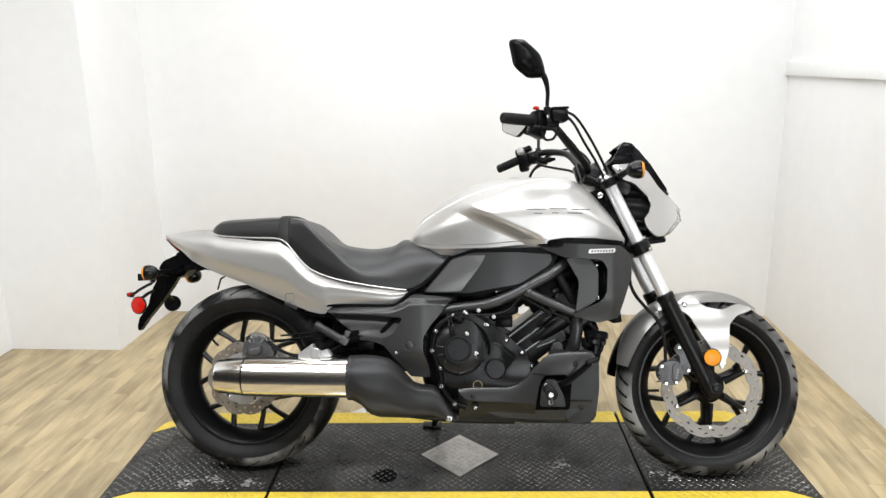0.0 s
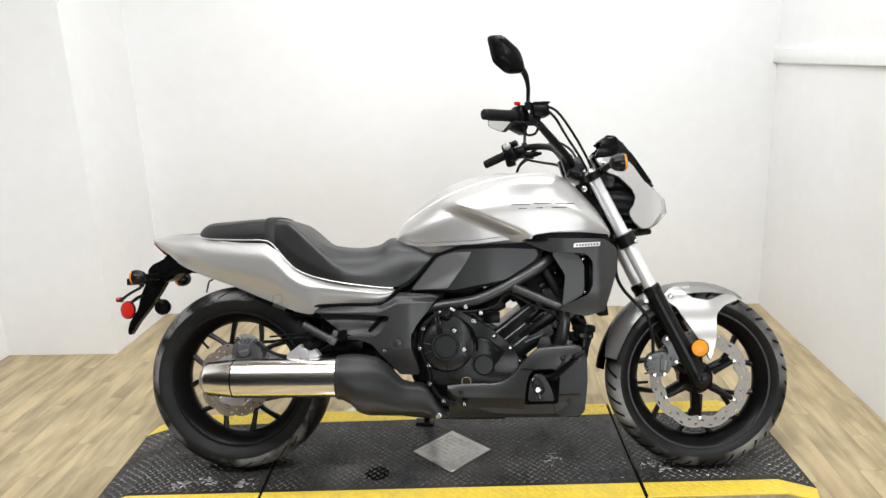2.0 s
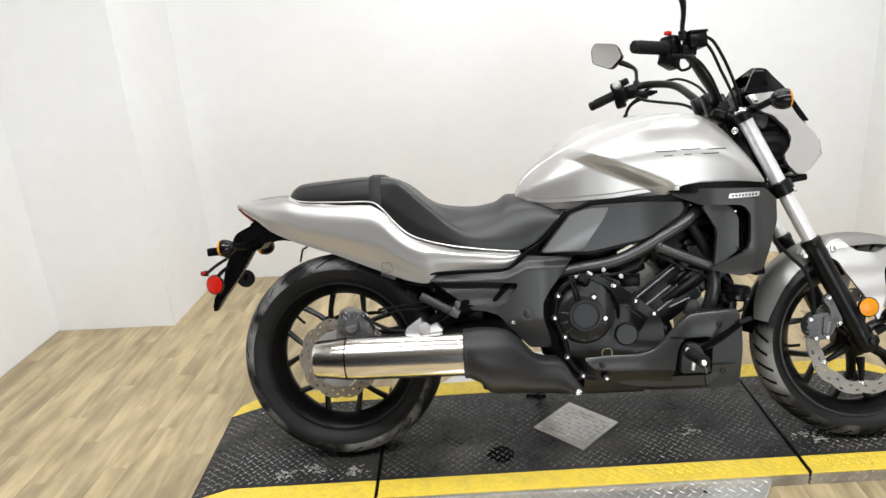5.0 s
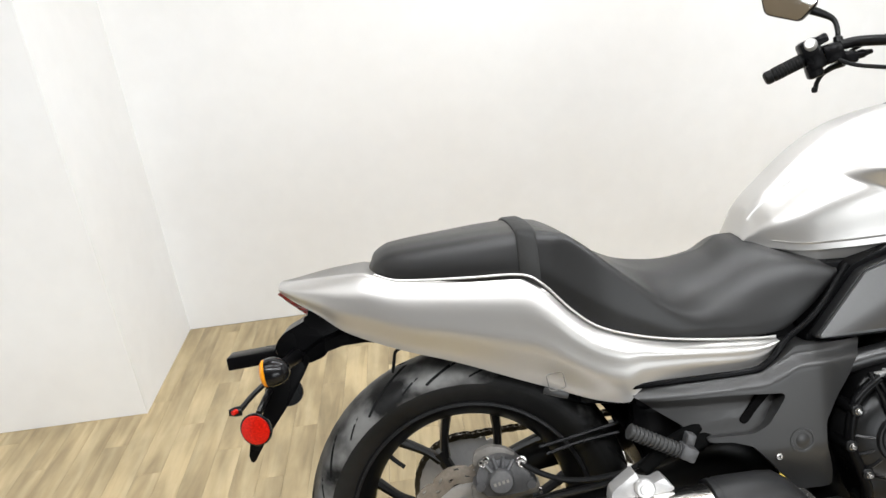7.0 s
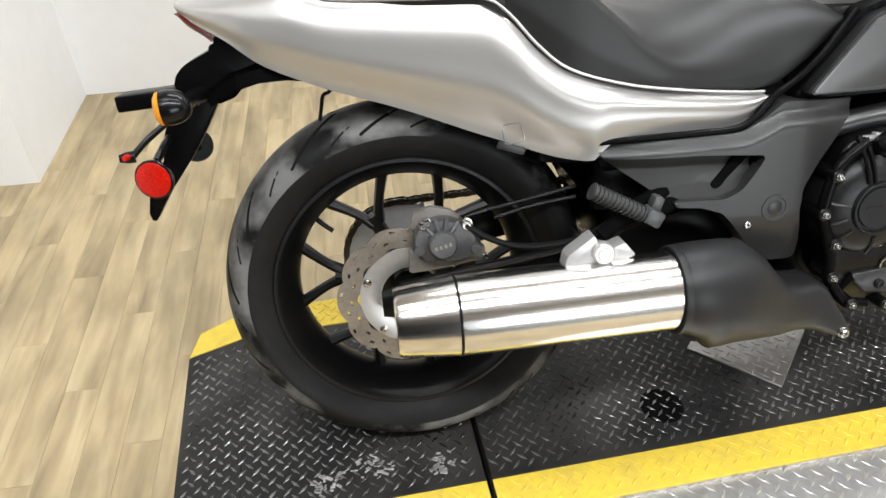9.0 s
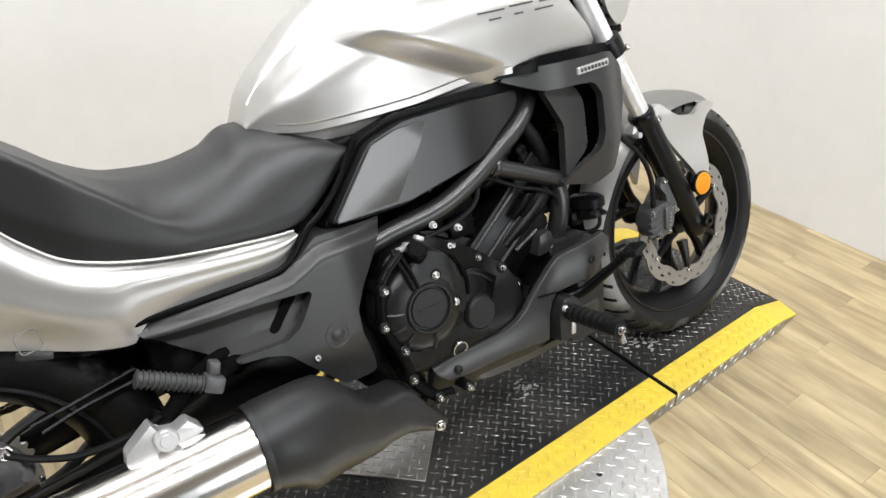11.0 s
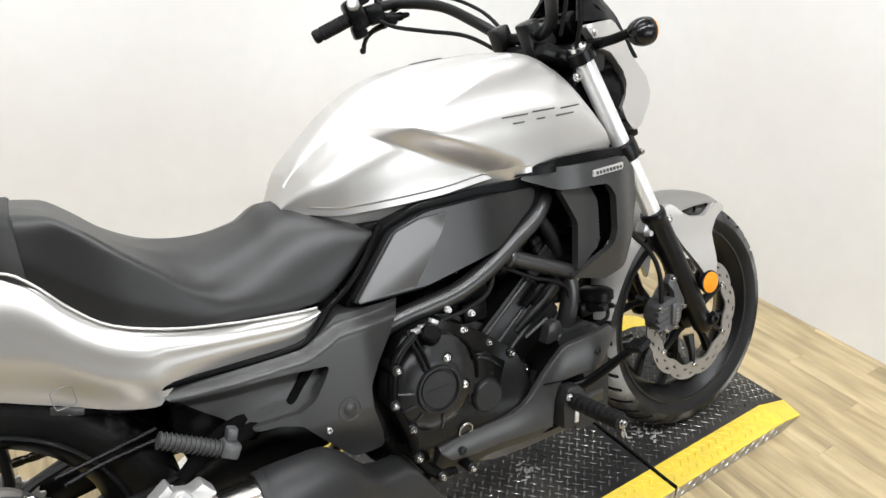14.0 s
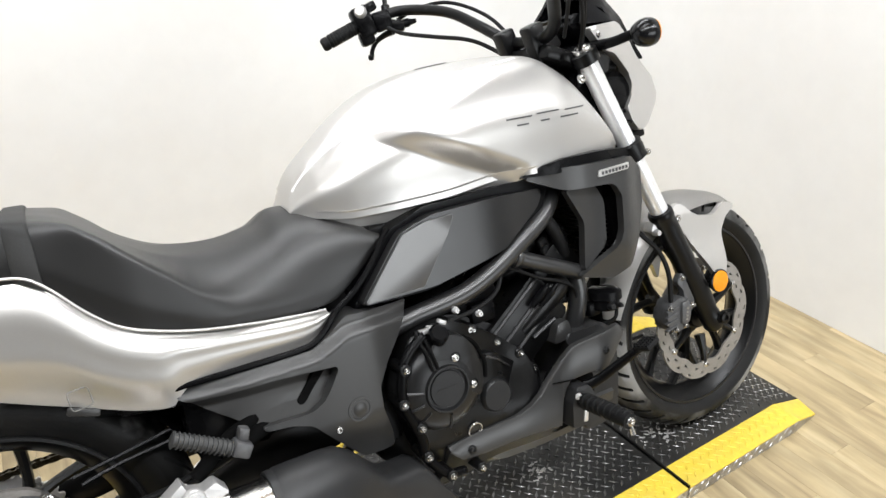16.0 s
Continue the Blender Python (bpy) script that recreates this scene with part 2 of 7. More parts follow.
def revolve(bm, profile, origin, axis, n=32, closed_profile=False):
    """Turn (radius, along) pairs about an axis."""
    ax = Vector(axis).normalized()
    u = ax.orthogonal().normalized()
    w = ax.cross(u)
    o = Vector(origin)
    rings = [[o + ax * h + (u * math.cos(2 * math.pi * k / n) + w * math.sin(2 * math.pi * k / n)) * max(r, 1e-5) for k in range(n)] for r, h in profile]
    if closed_profile:
        rings.append(rings[0])
        vs = [[bm.verts.new(p) for p in r] for r in rings[:-1]]
        vs.append(vs[0])
        for a, b in zip(vs, vs[1:]):
            for k in range(n):
                bm.faces.new((a[k], a[(k + 1) % n], b[(k + 1) % n], b[k]))
    else:
        loft(bm, rings)
    return bm


def box(bm, c, s, rot=(0, 0, 0), bevel=0.0, seg=2):
    m = pose(*c, *rot) @ Matrix.Diagonal((*s, 1))
    g = bmesh.ops.create_cube(bm, size=1, matrix=m)
    if bevel:
        es = list({e for v in g["verts"] for e in v.link_edges})
        bmesh.ops.bevel(bm, geom=es, offset=bevel, segments=seg, affect="EDGES", profile=0.5)
    return bm


def slab(bm, outline, y0, y1, bevel=0.004, seg=2, bow=None, mesh=0.0):
    """A plate with a smooth-cornered outline in (x, z), from y0 to y1, with rounded rims. bow(x, z) shifts it sideways."""
    lo = [bm.verts.new((x, y0, z)) for x, z in outline]
    hi = [bm.verts.new((x, y1, z)) for x, z in outline]
    n = len(outline)
    f0, f1 = bm.faces.new(lo), bm.faces.new(hi)
    for k in range(n):
        bm.faces.new((lo[k], lo[(k + 1) % n], hi[(k + 1) % n], hi[k]))
    if bevel:
        es = [e for f in (f0, f1) for e in f.edges]
        bmesh.ops.bevel(bm, geom=es, offset=bevel, segments=seg, affect="EDGES", profile=0.5, clamp_overlap=True)
    if bow:
        bmesh.ops.triangulate(bm, faces=[f for f in bm.faces if len(f.verts) > 4])
        xs, zs = [p[0] for p in outline], [p[1] for p in outline]
        for lo_, hi_, nrm in ((min(xs), max(xs), Vector((1, 0, 0))), (min(zs), max(zs), Vector((0, 0, 1)))) if mesh else ():
            k = lo_ + mesh
            while k < hi_:
                bmesh.ops.bisect_plane(bm, geom=bm.verts[:] + bm.edges[:] + bm.faces[:], plane_co=nrm * k, plane_no=nrm)
                k += mesh
        for v in bm.verts:
            v.co.y += bow(v.co.x, v.co.z)
    return bm


def rounded(points, r=0.01, n=4):
    """An outline with its corners rounded."""
    out = []
    m = len(points)
    for i in range(m):
        p, a, b = Vector(points[i]), Vector(points[i - 1]), Vector(points[(i + 1) % m])
        d0, d1 = (a - p), (b - p)
        rr = min(r, d0.length * 0.45, d1.length * 0.45)
        s, e = p + d0.normalized() * rr, p + d1.normalized() * rr
        for k in range(n + 1):
            t = k / n
            q = s * (1 - t) ** 2 + p * 2 * t * (1 - t) + e * t * t
            out.append((q.x, q.y))
    return out


def bolt(bm, p, axis=(0, -1, 0), r=0.006, h=0.005):
    """A flanged hexagon bolt head with its socket rim."""
    revolve(bm, [(r * 1.25, -0.002), (r * 1.25, 0.0008), (r, 0.0012), (r, h * 0.8), (r * 0.8, h), (r * 0.45, h), (r * 0.42, h * 0.5)], p, axis, 8)
    return bm

# ---- the room ----
FLOOR = -0.04


def wall(name, x0, x1, y0, y1, z0, z1, label, material=None):
    bm = bmesh.new()
    box(bm, ((x0 + x1) / 2, (y0 + y1) / 2, (z0 + z1) / 2), (x1 - x0, y1 - y0, z1 - z0), bevel=0.001, seg=1)
    return thing(name, bm, material or WALL, label, "wall", "structure")


TOP = 2.8
END = -0.95
wall("wall_north", -1.75, 2.47, 1.63, 1.75, FLOOR, TOP, "white painted back wall with faint scuffs")
wall("wall_west_block", -1.74, -1.03, 1.05, 1.69, FLOOR, TOP, "white painted boxed-out wall corner")
wall("wall_west", -1.73, -1.60, END, 1.10, FLOOR, TOP, "white painted side wall")
wall("wall_east", 2.32, 2.46, END, 1.69, FLOOR, TOP, "white painted side wall with ledge")
# added walls, never in view; their darkness keeps reflections in the bike black
wall("wall_shop_west", -4.6, -4.5, -6.5, END, FLOOR, TOP, "unseen added shop wall, darkened as if unlit", SHOP)
wall("wall_shop_east", 5.2, 5.3, -6.5, END, FLOOR, TOP, "unseen added shop wall, darkened as if unlit", SHOP)
wall("wall_shop_south", -4.6, WX0, -6.6, -6.503, FLOOR, TOP, "unseen added shop wall, darkened as if unlit", SHOP)
wall("wall_shop_pier", WX1, 5.3, -6.6, -6.503, FLOOR, TOP, "unseen added wall beside the shop window, darkened as if unlit", SHOP)
wall("wall_shop_sill", WX0 + 0.003, WX1 - 0.003, -6.6, -6.503, FLOOR, WZ0, "unseen added wall below the shop window, darkened as if unlit", SHOP)
wall("wall_shop_head", WX0 + 0.003, WX1 - 0.003, -6.6, -6.503, WZ1, TOP, "unseen added wall above the shop window, darkened as if unlit", SHOP)
wall("wall_return_west", -4.497, -1.753, END - 0.1, END, FLOOR, TOP, "unseen added return wall beside the display bay, darkened as if unlit", SHOP)
wall("wall_return_east", 2.473, 5.197, END - 0.1, END, FLOOR, TOP, "unseen added return wall beside the display bay, darkened as if unlit", SHOP)
bm = bmesh.new()
box(bm, (0.35, -2.4, TOP + 0.05), (10.0, 8.4, 0.1))
thing("ceiling", bm, CEIL, "plain tan ceiling", "ceiling", "structure")
bm = bmesh.new()
box(bm, (2.312, 0.345, 1.28), (0.024, 2.58, 0.07), bevel=0.004)
thing("trim", bm, TRIM, "white painted ledge board along the wall", "trim", "structure")
for lx, ly, lz in LAMPS:
    bm = bmesh.new()
    box(bm, (lx, ly, lz + 0.0), (1.2, 0.34, 0.06), bevel=0.008)
    thing("ceiling_light", bm, TRIM, "white ceiling light housing", "light", "structure", "ceiling lights")

bm = bmesh.new()
box(bm, (0.35, -2.4, FLOOR - 0.057), (10.0, 8.4, 0.1))
floor = thing("floor", bm, DARK, "pale oak-look vinyl plank floor", "floor", "structure")

# ---- the display platform ----
TURN = 2.6
XL, XR = -0.345, 1.757          # top edge of the end ramps
FL, FR = -0.475, 1.885          # foot of the end ramps
YN, YF = -0.277, 0.342          # outer rims
IN, IF = -0.199, 0.257          # inner rims of the yellow borders
S1, S2 = 0.095, 1.322           # seams
platform = tagged(new("display_platform"), "low black treadplate display platform with yellow borders", "platform")
platform.matrix_world = pose(0, 0, 0, 0, 0, TURN)
DECK_H = -FLOOR


def deck_piece(name, outline, material, z=0.0, thick=0.006, label="", bevel=0.0015):
    """A plate from an outline of (x, y, z) corners."""
    bm = bmesh.new()
    top = [bm.verts.new((x, y, h + z)) for x, y, h in outline]
    bot = [bm.verts.new((x, y, h + z - thick)) for x, y, h in outline]
    n = len(outline)
    f = bm.faces.new(top)
    bm.faces.new(bot)
    for k in range(n):
        bm.faces.new((top[k], top[(k + 1) % n], bot[(k + 1) % n], bot[k]))
    bmesh.ops.bevel(bm, geom=list(f.edges), offset=bevel, segments=1, affect="EDGES")
    return part(name, bm, material, platform, label, 25)


G = 0.004
FH = -DECK_H + 0.003
for xa, xb in ((XL, S1 - G), (S1 + G, S2 - G), (S2 + G, XR)):
    deck_piece("deck_plate", [(xa, IN, 0), (xb, IN, 0), (xb, IF, 0), (xa, IF, 0)], DECK)
    deck_piece("yellow_border", [(xa, YN, 0), (xb, YN, 0), (xb, IN - 0.0005, 0), (xa, IN - 0.0005, 0)], YELLOW, 0.0004, label="worn yellow painted border")
    deck_piece("yellow_border", [(xa, IF + 0.0005, 0), (xb, IF + 0.0005, 0), (xb, YF, 0), (xa, YF, 0)], YELLOW, 0.0004, label="worn yellow painted border")
for xt, xf in ((XL, FL), (XR, FR)):
    deck_piece("end_ramp", [(xt, IN, 0), (xt, IF, 0), (xf, IF, FH), (xf, IN, FH)], DECK)
    deck_piece("ramp_border", [(xt, YN, 0), (xt, IN - 0.0005, 0), (xf, IN - 0.0005, FH), (xf - 0.02 * (1 if xf > 0 else -1), YN + 0.012, FH)], YELLOW, 0.0004, label="worn yellow painted border")
    deck_piece("ramp_border", [(xt, IF + 0.0005, 0), (xt, YF, 0), (xf - 0.02 * (1 if xf > 0 else -1), YF - 0.012, FH), (xf, IF + 0.0005, FH)], YELLOW, 0.0004, label="worn yellow painted border")
for yy, sg in ((YN, 1), (YF, -1)):
    for xa, xb in ((XL, S1 - G), (S1 + G, S2 - G), (S2 + G, XR)):
        bm = bmesh.new()
        box(bm, ((xa + xb) / 2, yy + sg * 0.002, -DECK_H / 2 - 0.002), (xb - xa, 0.004, DECK_H - 0.004))
        part("side_skirt", bm, PLATE, platform, "bare aluminium treadplate skirt")
    for xt, xf in ((XL, FL), (XR, FR)):
        bm = bmesh.new()
        vs = [bm.verts.new(p) for p in ((xt, yy, -0.004), (xf - 0.02 * (1 if xf > 0 else -1), yy + sg * 0.012, FH - 0.004), (xt, yy, -DECK_H), (xt, yy + sg * 0.01, -0.004), (xf - 0.02 * (1 if xf > 0 else -1), yy + sg * 0.022, FH - 0.004), (xt, yy + sg * 0.01, -DECK_H))]
        for q in ((0, 1, 2), (3, 4, 5), (0, 1, 4, 3), (1, 2, 5, 4), (0, 2, 5, 3)):
            bm.faces.new([vs[k] for k in q])
        part("side_skirt", bm, PLATE, platform, "bare aluminium treadplate skirt")
for s in (S1, S2):
    bm = bmesh.new()
    box(bm, (s, (YN + YF) / 2, -0.011), (2 * G + 0.004, YF - YN - 0.01, 0.008))
    part("seam", bm, DARK, platform, "dark open seam")
    bm = bmesh.new()
    box(bm, (s + 0.004, (YN + YF) / 2, -0.002), (0.006, YF - YN - 0.004, 0.006), bevel=0.0015)
    part("seam_lip", bm, SATIN, platform)


def lozenge(verts, faces, x, y, z, a, slope=0.0, size=1.0):
    """One raised bar of the tread pattern."""
    ca, sa = math.cos(a), math.sin(a)
    L, W, H = 0.0122 * size, 0.0032 * size, 0.0016 * size
    base = len(verts)
    for u, v, h in ((-L, 0, 0), (0, -W, 0), (L, 0, 0), (0, W, 0), (-L * 0.55, 0, H), (0, -W * 0.35, H), (L * 0.55, 0, H), (0, W * 0.35, H)):
        px, py = x + u * ca - v * sa, y + u * sa + v * ca
        verts.append((px, py, z + h + slope * (u * ca - v * sa)))
    for k in range(4):
        j = (k + 1) % 4
        faces.append((base + k, base + j, base + 4 + j, base + 4 + k))
    faces.append((base + 4, base + 5, base + 6, base + 7))


def tread(name, inside, x0, x1, y0, y1, height, material, parent, pitch=0.0195, label="", size=1.0):
    verts, faces = [], []
    a = pitch * math.sqrt(0.5)
    nx, ny = int((x1 - x0) / a) + 1, int((y1 - y0) / a) + 1
    for i in range(nx):
        for j in range(ny):
            x, y = x0 + (i + 0.5) * a, y0 + (j + 0.5) * a
            # bars stand across one another: each points at the flank of the next
            if (i + j) % 2 == 0 and inside(x, y):
                lozenge(verts, faces, x, y, height(x, y), radians(45 if j % 2 else -45) + random.uniform(-0.04, 0.04), size=size)
    me = bpy.data.meshes.new(name)
    me.from_pydata(verts, [], faces)
    me.materials.append(material)
    ob = new(name, me)
    ob.parent = parent
    return tagged(ob, label or "raised treadplate lozenges", kind="stuff")


def flat(x, y):
    return 0.0002


def ramp_z(x, y):
    if x < XL:
        return 0.0002 + FH * (XL - x) / (XL - FL)
    if x > XR:
        return 0.0002 + FH * (x - XR) / (FR - XR)
    return 0.0002


DX, DY, DR = 0.716, 0.022, 0.137
off_tile = lambda x, y: abs(x - DX) + abs(y - DY) > DR + 0.012 and min(abs(x - S1), abs(x - S2)) > 0.012
tread("tread_pattern", lambda x, y: IN + 0.008 < y < IF - 0.008 and FL + 0.02 < x < FR - 0.02 and off_tile(x, y), FL, FR, IN, IF, ramp_z, TREAD, platform)
for ya, yb in ((YN, IN), (IF, YF)):
    tread("tread_pattern", lambda x, y: ya + 0.008 < y < yb - 0.004 and min(abs(x - S1), abs(x - S2)) > 0.012, XL + 0.01, XR - 0.01, ya, yb,
          lambda x, y: 0.0006, YELLOW, platform, label="raised lozenges under yellow paint")

verts, faces = [], []
for i in range(int((XR - XL) / 0.021)):
    for j in range(2):
        lozenge(verts, faces, XL + 0.012 + i * 0.021, -0.012 - 0.019 * j, 0.0, radians(45 if (i + j) % 2 else -45))
me = bpy.data.meshes.new("skirt_tread")
me.from_pydata([(x, YN - z, y) for x, y, z in verts], [], faces)
me.materials.append(PLATE)
ob = new("skirt_tread", me)
ob.parent = platform
tagged(ob, "raised treadplate lozenges on the skirt", kind="stuff")

# bare tile let into the deck, turned on its corner
bm = bmesh.new()
box(bm, (DX, DY, 0.0015), (DR * 1.414, DR * 1.414, 0.004), (0, 0, 45), bevel=0.001, seg=1)
tile = part("diamond_tile", bm, PLATE, platform, "bare aluminium diamond-shaped treadplate tile")
tread("tread_pattern", lambda x, y: abs(x - DX) + abs(y - DY) < DR - 0.014, DX - DR, DX + DR, DY - DR, DY + DR, lambda x, y: 0.0036, PLATE, tile)
# a foot-worn patch of bare lozenges in the deck
bm = bmesh.new()
revolve(bm, [(0.0, 0.0007), (0.038, 0.0007), (0.042, 0.0002)], (0.465, -0.108, 0), (0, 0, 1), 20)
part("deck_stain", bm, DARK, platform, "round black rubber patch on the deck")
for px, py, sz in ((1.065, -0.04, 0.035), (1.405, -0.10, 0.04), (-0.11, -0.13, 0.04), (-0.2, -0.15, 0.03), (0.02, -0.15, 0.028)):
    bm = bmesh.new()
    for k in range(26):
        qx, qy = px + random.gauss(0, sz * 0.55), py + random.gauss(0, sz * 0.35)
        box(bm, (qx, qy, 0.0012), (random.uniform(0.003, 0.016), random.uniform(0.002, 0.007), 0.0022), (0, 0, random.uniform(-50, 50)), bevel=0.0008, seg=1)
    tagged(part("scrape_mark", bm, WELD, platform, "scraped bare metal marks"), "scraped bare metal marks", kind="stuff")

# the round turntable plate set in the floor under the platform
TCX, TCY, TR, TZ = 0.712, 0.024, 0.571, -0.012
bm = bmesh.new()
revolve(bm, [(0.0, TZ), (TR - 0.002, TZ), (TR, TZ - 0.002), (TR, FLOOR - 0.02)], (TCX, TCY, 0), (0, 0, 1), 96)
turntable = thing("turntable_plate", bm, TURNPLATE, "round bare aluminium treadplate turntable under the platform", "floor plate")
tread("tread_pattern", lambda x, y: math.hypot(x - TCX, y - TCY) < TR - 0.015 and y < YN + 0.0455 * x, TCX - TR, TCX + TR, TCY - TR, TCY,
      lambda x, y: TZ + 0.0002, TURNPLATE, turntable, 0.024, size=1.15)
for sx, sy in ((1.03, -0.27), (0.55, -0.40), (1.21, -0.17 - 0.04), (0.8, -0.5)):
    bm = bmesh.new()
    revolve(bm, [(0.0, 0.0012), (0.005, 0.0012), (0.007, 0.0)], (sx, sy, TZ), (0, 0, 1), 10)
    part("screw", bm, CASTING, turntable, "countersunk screw head")

# ---- the motorcycle: x forward, y to its left, z up, upright before it leans on its stand ----
bike = tagged(new("motorcycle"), "silver and black cruiser motorcycle leaning on its side stand", "motorcycle")
bike.matrix_world = pose(0, -0.035, 0.002, -16, 0, 0)
REAR, RR, FRONT, RF = Vector((0.0, 0, 0.309)), 0.311, Vector((1.534, 0, 0.292)), 0.293


def mirror_y(bm):
    """Add the other side of what has been built."""
    g = bmesh.ops.duplicate(bm, geom=bm.verts[:] + bm.edges[:] + bm.faces[:])
    for v in g["geom"]:
        if isinstance(v, bmesh.types.BMVert):
            v.co.y = -v.co.y
    return bm


def tyre(bm, c, R, w, lanes=60, pitches=20, cut=0.005, seed=0.0, sweep=0.62, blocks=False):
    """A tyre whose long sweeping grooves and short shoulder sipes are cut into the tread; the mesh is sheared along them."""
    mid = 0.268 * R / 0.311
    P = 2 * math.pi / pitches
    steps = [0.0, 0.01, 0.045, 0.08, 0.09, 0.3, 0.40, 0.41, 0.43, 0.45, 0.46, 0.68, 0.695, 0.703, 0.727, 0.735, 0.87]
    if blocks:
        steps = [0.0, 0.03, 0.12, 0.21, 0.24, 0.6]
    cols = [(i, u) for i in range(pitches) for u in steps]
    rings, deep = [], set()
    for n, (i, u) in enumerate(cols):
        ring = []
        for k in range(lanes):
            s = -1 + 2 * k / (lanes - 1)
            m = abs(s)
            ph = s * radians(118)
            a = seed + (i + u) * P + sweep * min(m, 0.72) ** 1.25
            if abs(ph) < radians(90):
                y, r = w * math.sin(ph), mid + (R - mid) * max(0.0, math.cos(ph)) ** 0.85
            else:
                over = (abs(ph) - radians(90)) / radians(28)
                y, r = w * math.copysign(1 - 0.30 * over ** 1.5, ph), mid - (mid - 0.2235) * over
            if blocks:
                long_ = 0.03 <= u <= 0.21 and 0.12 < m < (0.66 if i % 2 else 0.58)
                short = False
            else:
                long_ = i % 2 == 0 and 0.01 <= u <= 0.08 and 0.06 < m < 0.60
                short = (0.41 <= u <= 0.45 and 0.46 < m < 0.66) or (i % 2 and 0.01 <= u <= 0.08 and 0.34 < m < 0.64)
            if long_ or short:
                r -= cut
                deep.add((n, k))
            if radians(94) < abs(ph) < radians(98):
                r -= 0.0012
            ring.append(c + Vector((r * math.cos(a), y, r * math.sin(a))))
        rings.append(ring)
    vs = [[bm.verts.new(p) for p in r] for r in rings]
    for n in range(len(vs)):
        p, q, n2 = vs[n], vs[(n + 1) % len(vs)], (n + 1) % len(vs)
        for k in range(lanes - 1):
            f = bm.faces.new((p[k], p[k + 1], q[k + 1], q[k]))
            sunk = sum(v in deep for v in ((n, k), (n, k + 1), (n2, k), (n2, k + 1)))
            f.material_index = 1 if sunk > 1 else (2 if abs(-1 + 2 * (k + 0.5) / (lanes - 1)) < 0.75 else 0)
    return bm


def rim(bm, c, w):
    """A cast rim with lips and a drop centre."""
    prof = [(0.2285, w), (0.2285, w - 0.006), (0.219, w - 0.012), (0.208, w * 0.55), (0.199, w * 0.3), (0.196, 0), (0.199, -w * 0.3), (0.208, -w * 0.55), (0.219, -w + 0.012), (0.2285, -w + 0.006), (0.2285, -w),
            (0.224, -w - 0.002), (0.214, -w + 0.006), (0.2, -w * 0.5), (0.19, -w * 0.28), (0.187, 0), (0.19, w * 0.28), (0.2, w * 0.5), (0.214, w - 0.006), (0.224, w + 0.002)]
    return revolve(bm, prof, c, (0, 1, 0), 72, closed_profile=True)


def y_spoke(bm, c, ang, split=16.5, hub=0.045, fork=0.115, out=0.196):
    """A cast spoke that forks into two towards the rim."""
    def at(r, a, y=0.0):
        return c + Vector((r * math.cos(radians(a)), y, r * math.sin(radians(a))))
    tube(bm, [at(hub - 0.01, ang), at(fork * 0.75, ang), at(fork + 0.012, ang)], [0.0165, 0.013, 0.0125], 8, 3, 1.25)
    for s in (-1, 1):
        tube(bm, [at(fork - 0.004, ang + s * 3), at(fork + 0.03, ang + s * split * 0.55), at(out, ang + s * split)], [0.0105, 0.0085, 0.0105], 8, 4, 1.35)


def wave_disc(bm, c, y, r0, r1, wave=0.004, lobes=10, holes=40, n=240, thick=0.0045, turn=0.0):
    """A wavy brake disc with rows of drilled holes."""
    rows = 9
    g = {}
    for side, yy in ((0, y - thick / 2), (1, y + thick / 2)):
        for i in range(n):
            a = 2 * math.pi * i / n + turn
            outer = r1 + wave * math.copysign(abs(math.cos(a * lobes / 2)) ** 0.6, 1) - wave
            inner = r0 + wave * 0.5 * math.cos(a * lobes)
            for k in range(rows):
                r = inner + (outer - inner) * k / (rows - 1)
                g[side, i, k] = bm.verts.new(c + Vector((r * math.cos(a), yy, r * math.sin(a))))
    per = n // holes
    gone = set()
    for h in range(holes):
        k = (2, 5, 3, 6)[h % 4]
        gone |= {((h * per + d) % n, k) for d in range(3)}
    for i in range(n):
        j = (i + 1) % n
        for k in range(rows - 1):
            if (i, k) in gone:
                a_, b_ = g[0, i, k], g[1, i, k]
                bm.faces.new((g[0, i, k], g[0, j, k], g[1, j, k], g[1, i, k]))
                bm.faces.new((g[0, i, k + 1], g[0, j, k + 1], g[1, j, k + 1], g[1, i, k + 1]))
                continue
            for side in (0, 1):
                bm.faces.new((g[side, i, k], g[side, j, k], g[side, j, k + 1], g[side, i, k + 1]))
        for k in (0, rows - 1):
            bm.faces.new((g[0, i, k], g[0, j, k], g[1, j, k], g[1, i, k]))
    return bm


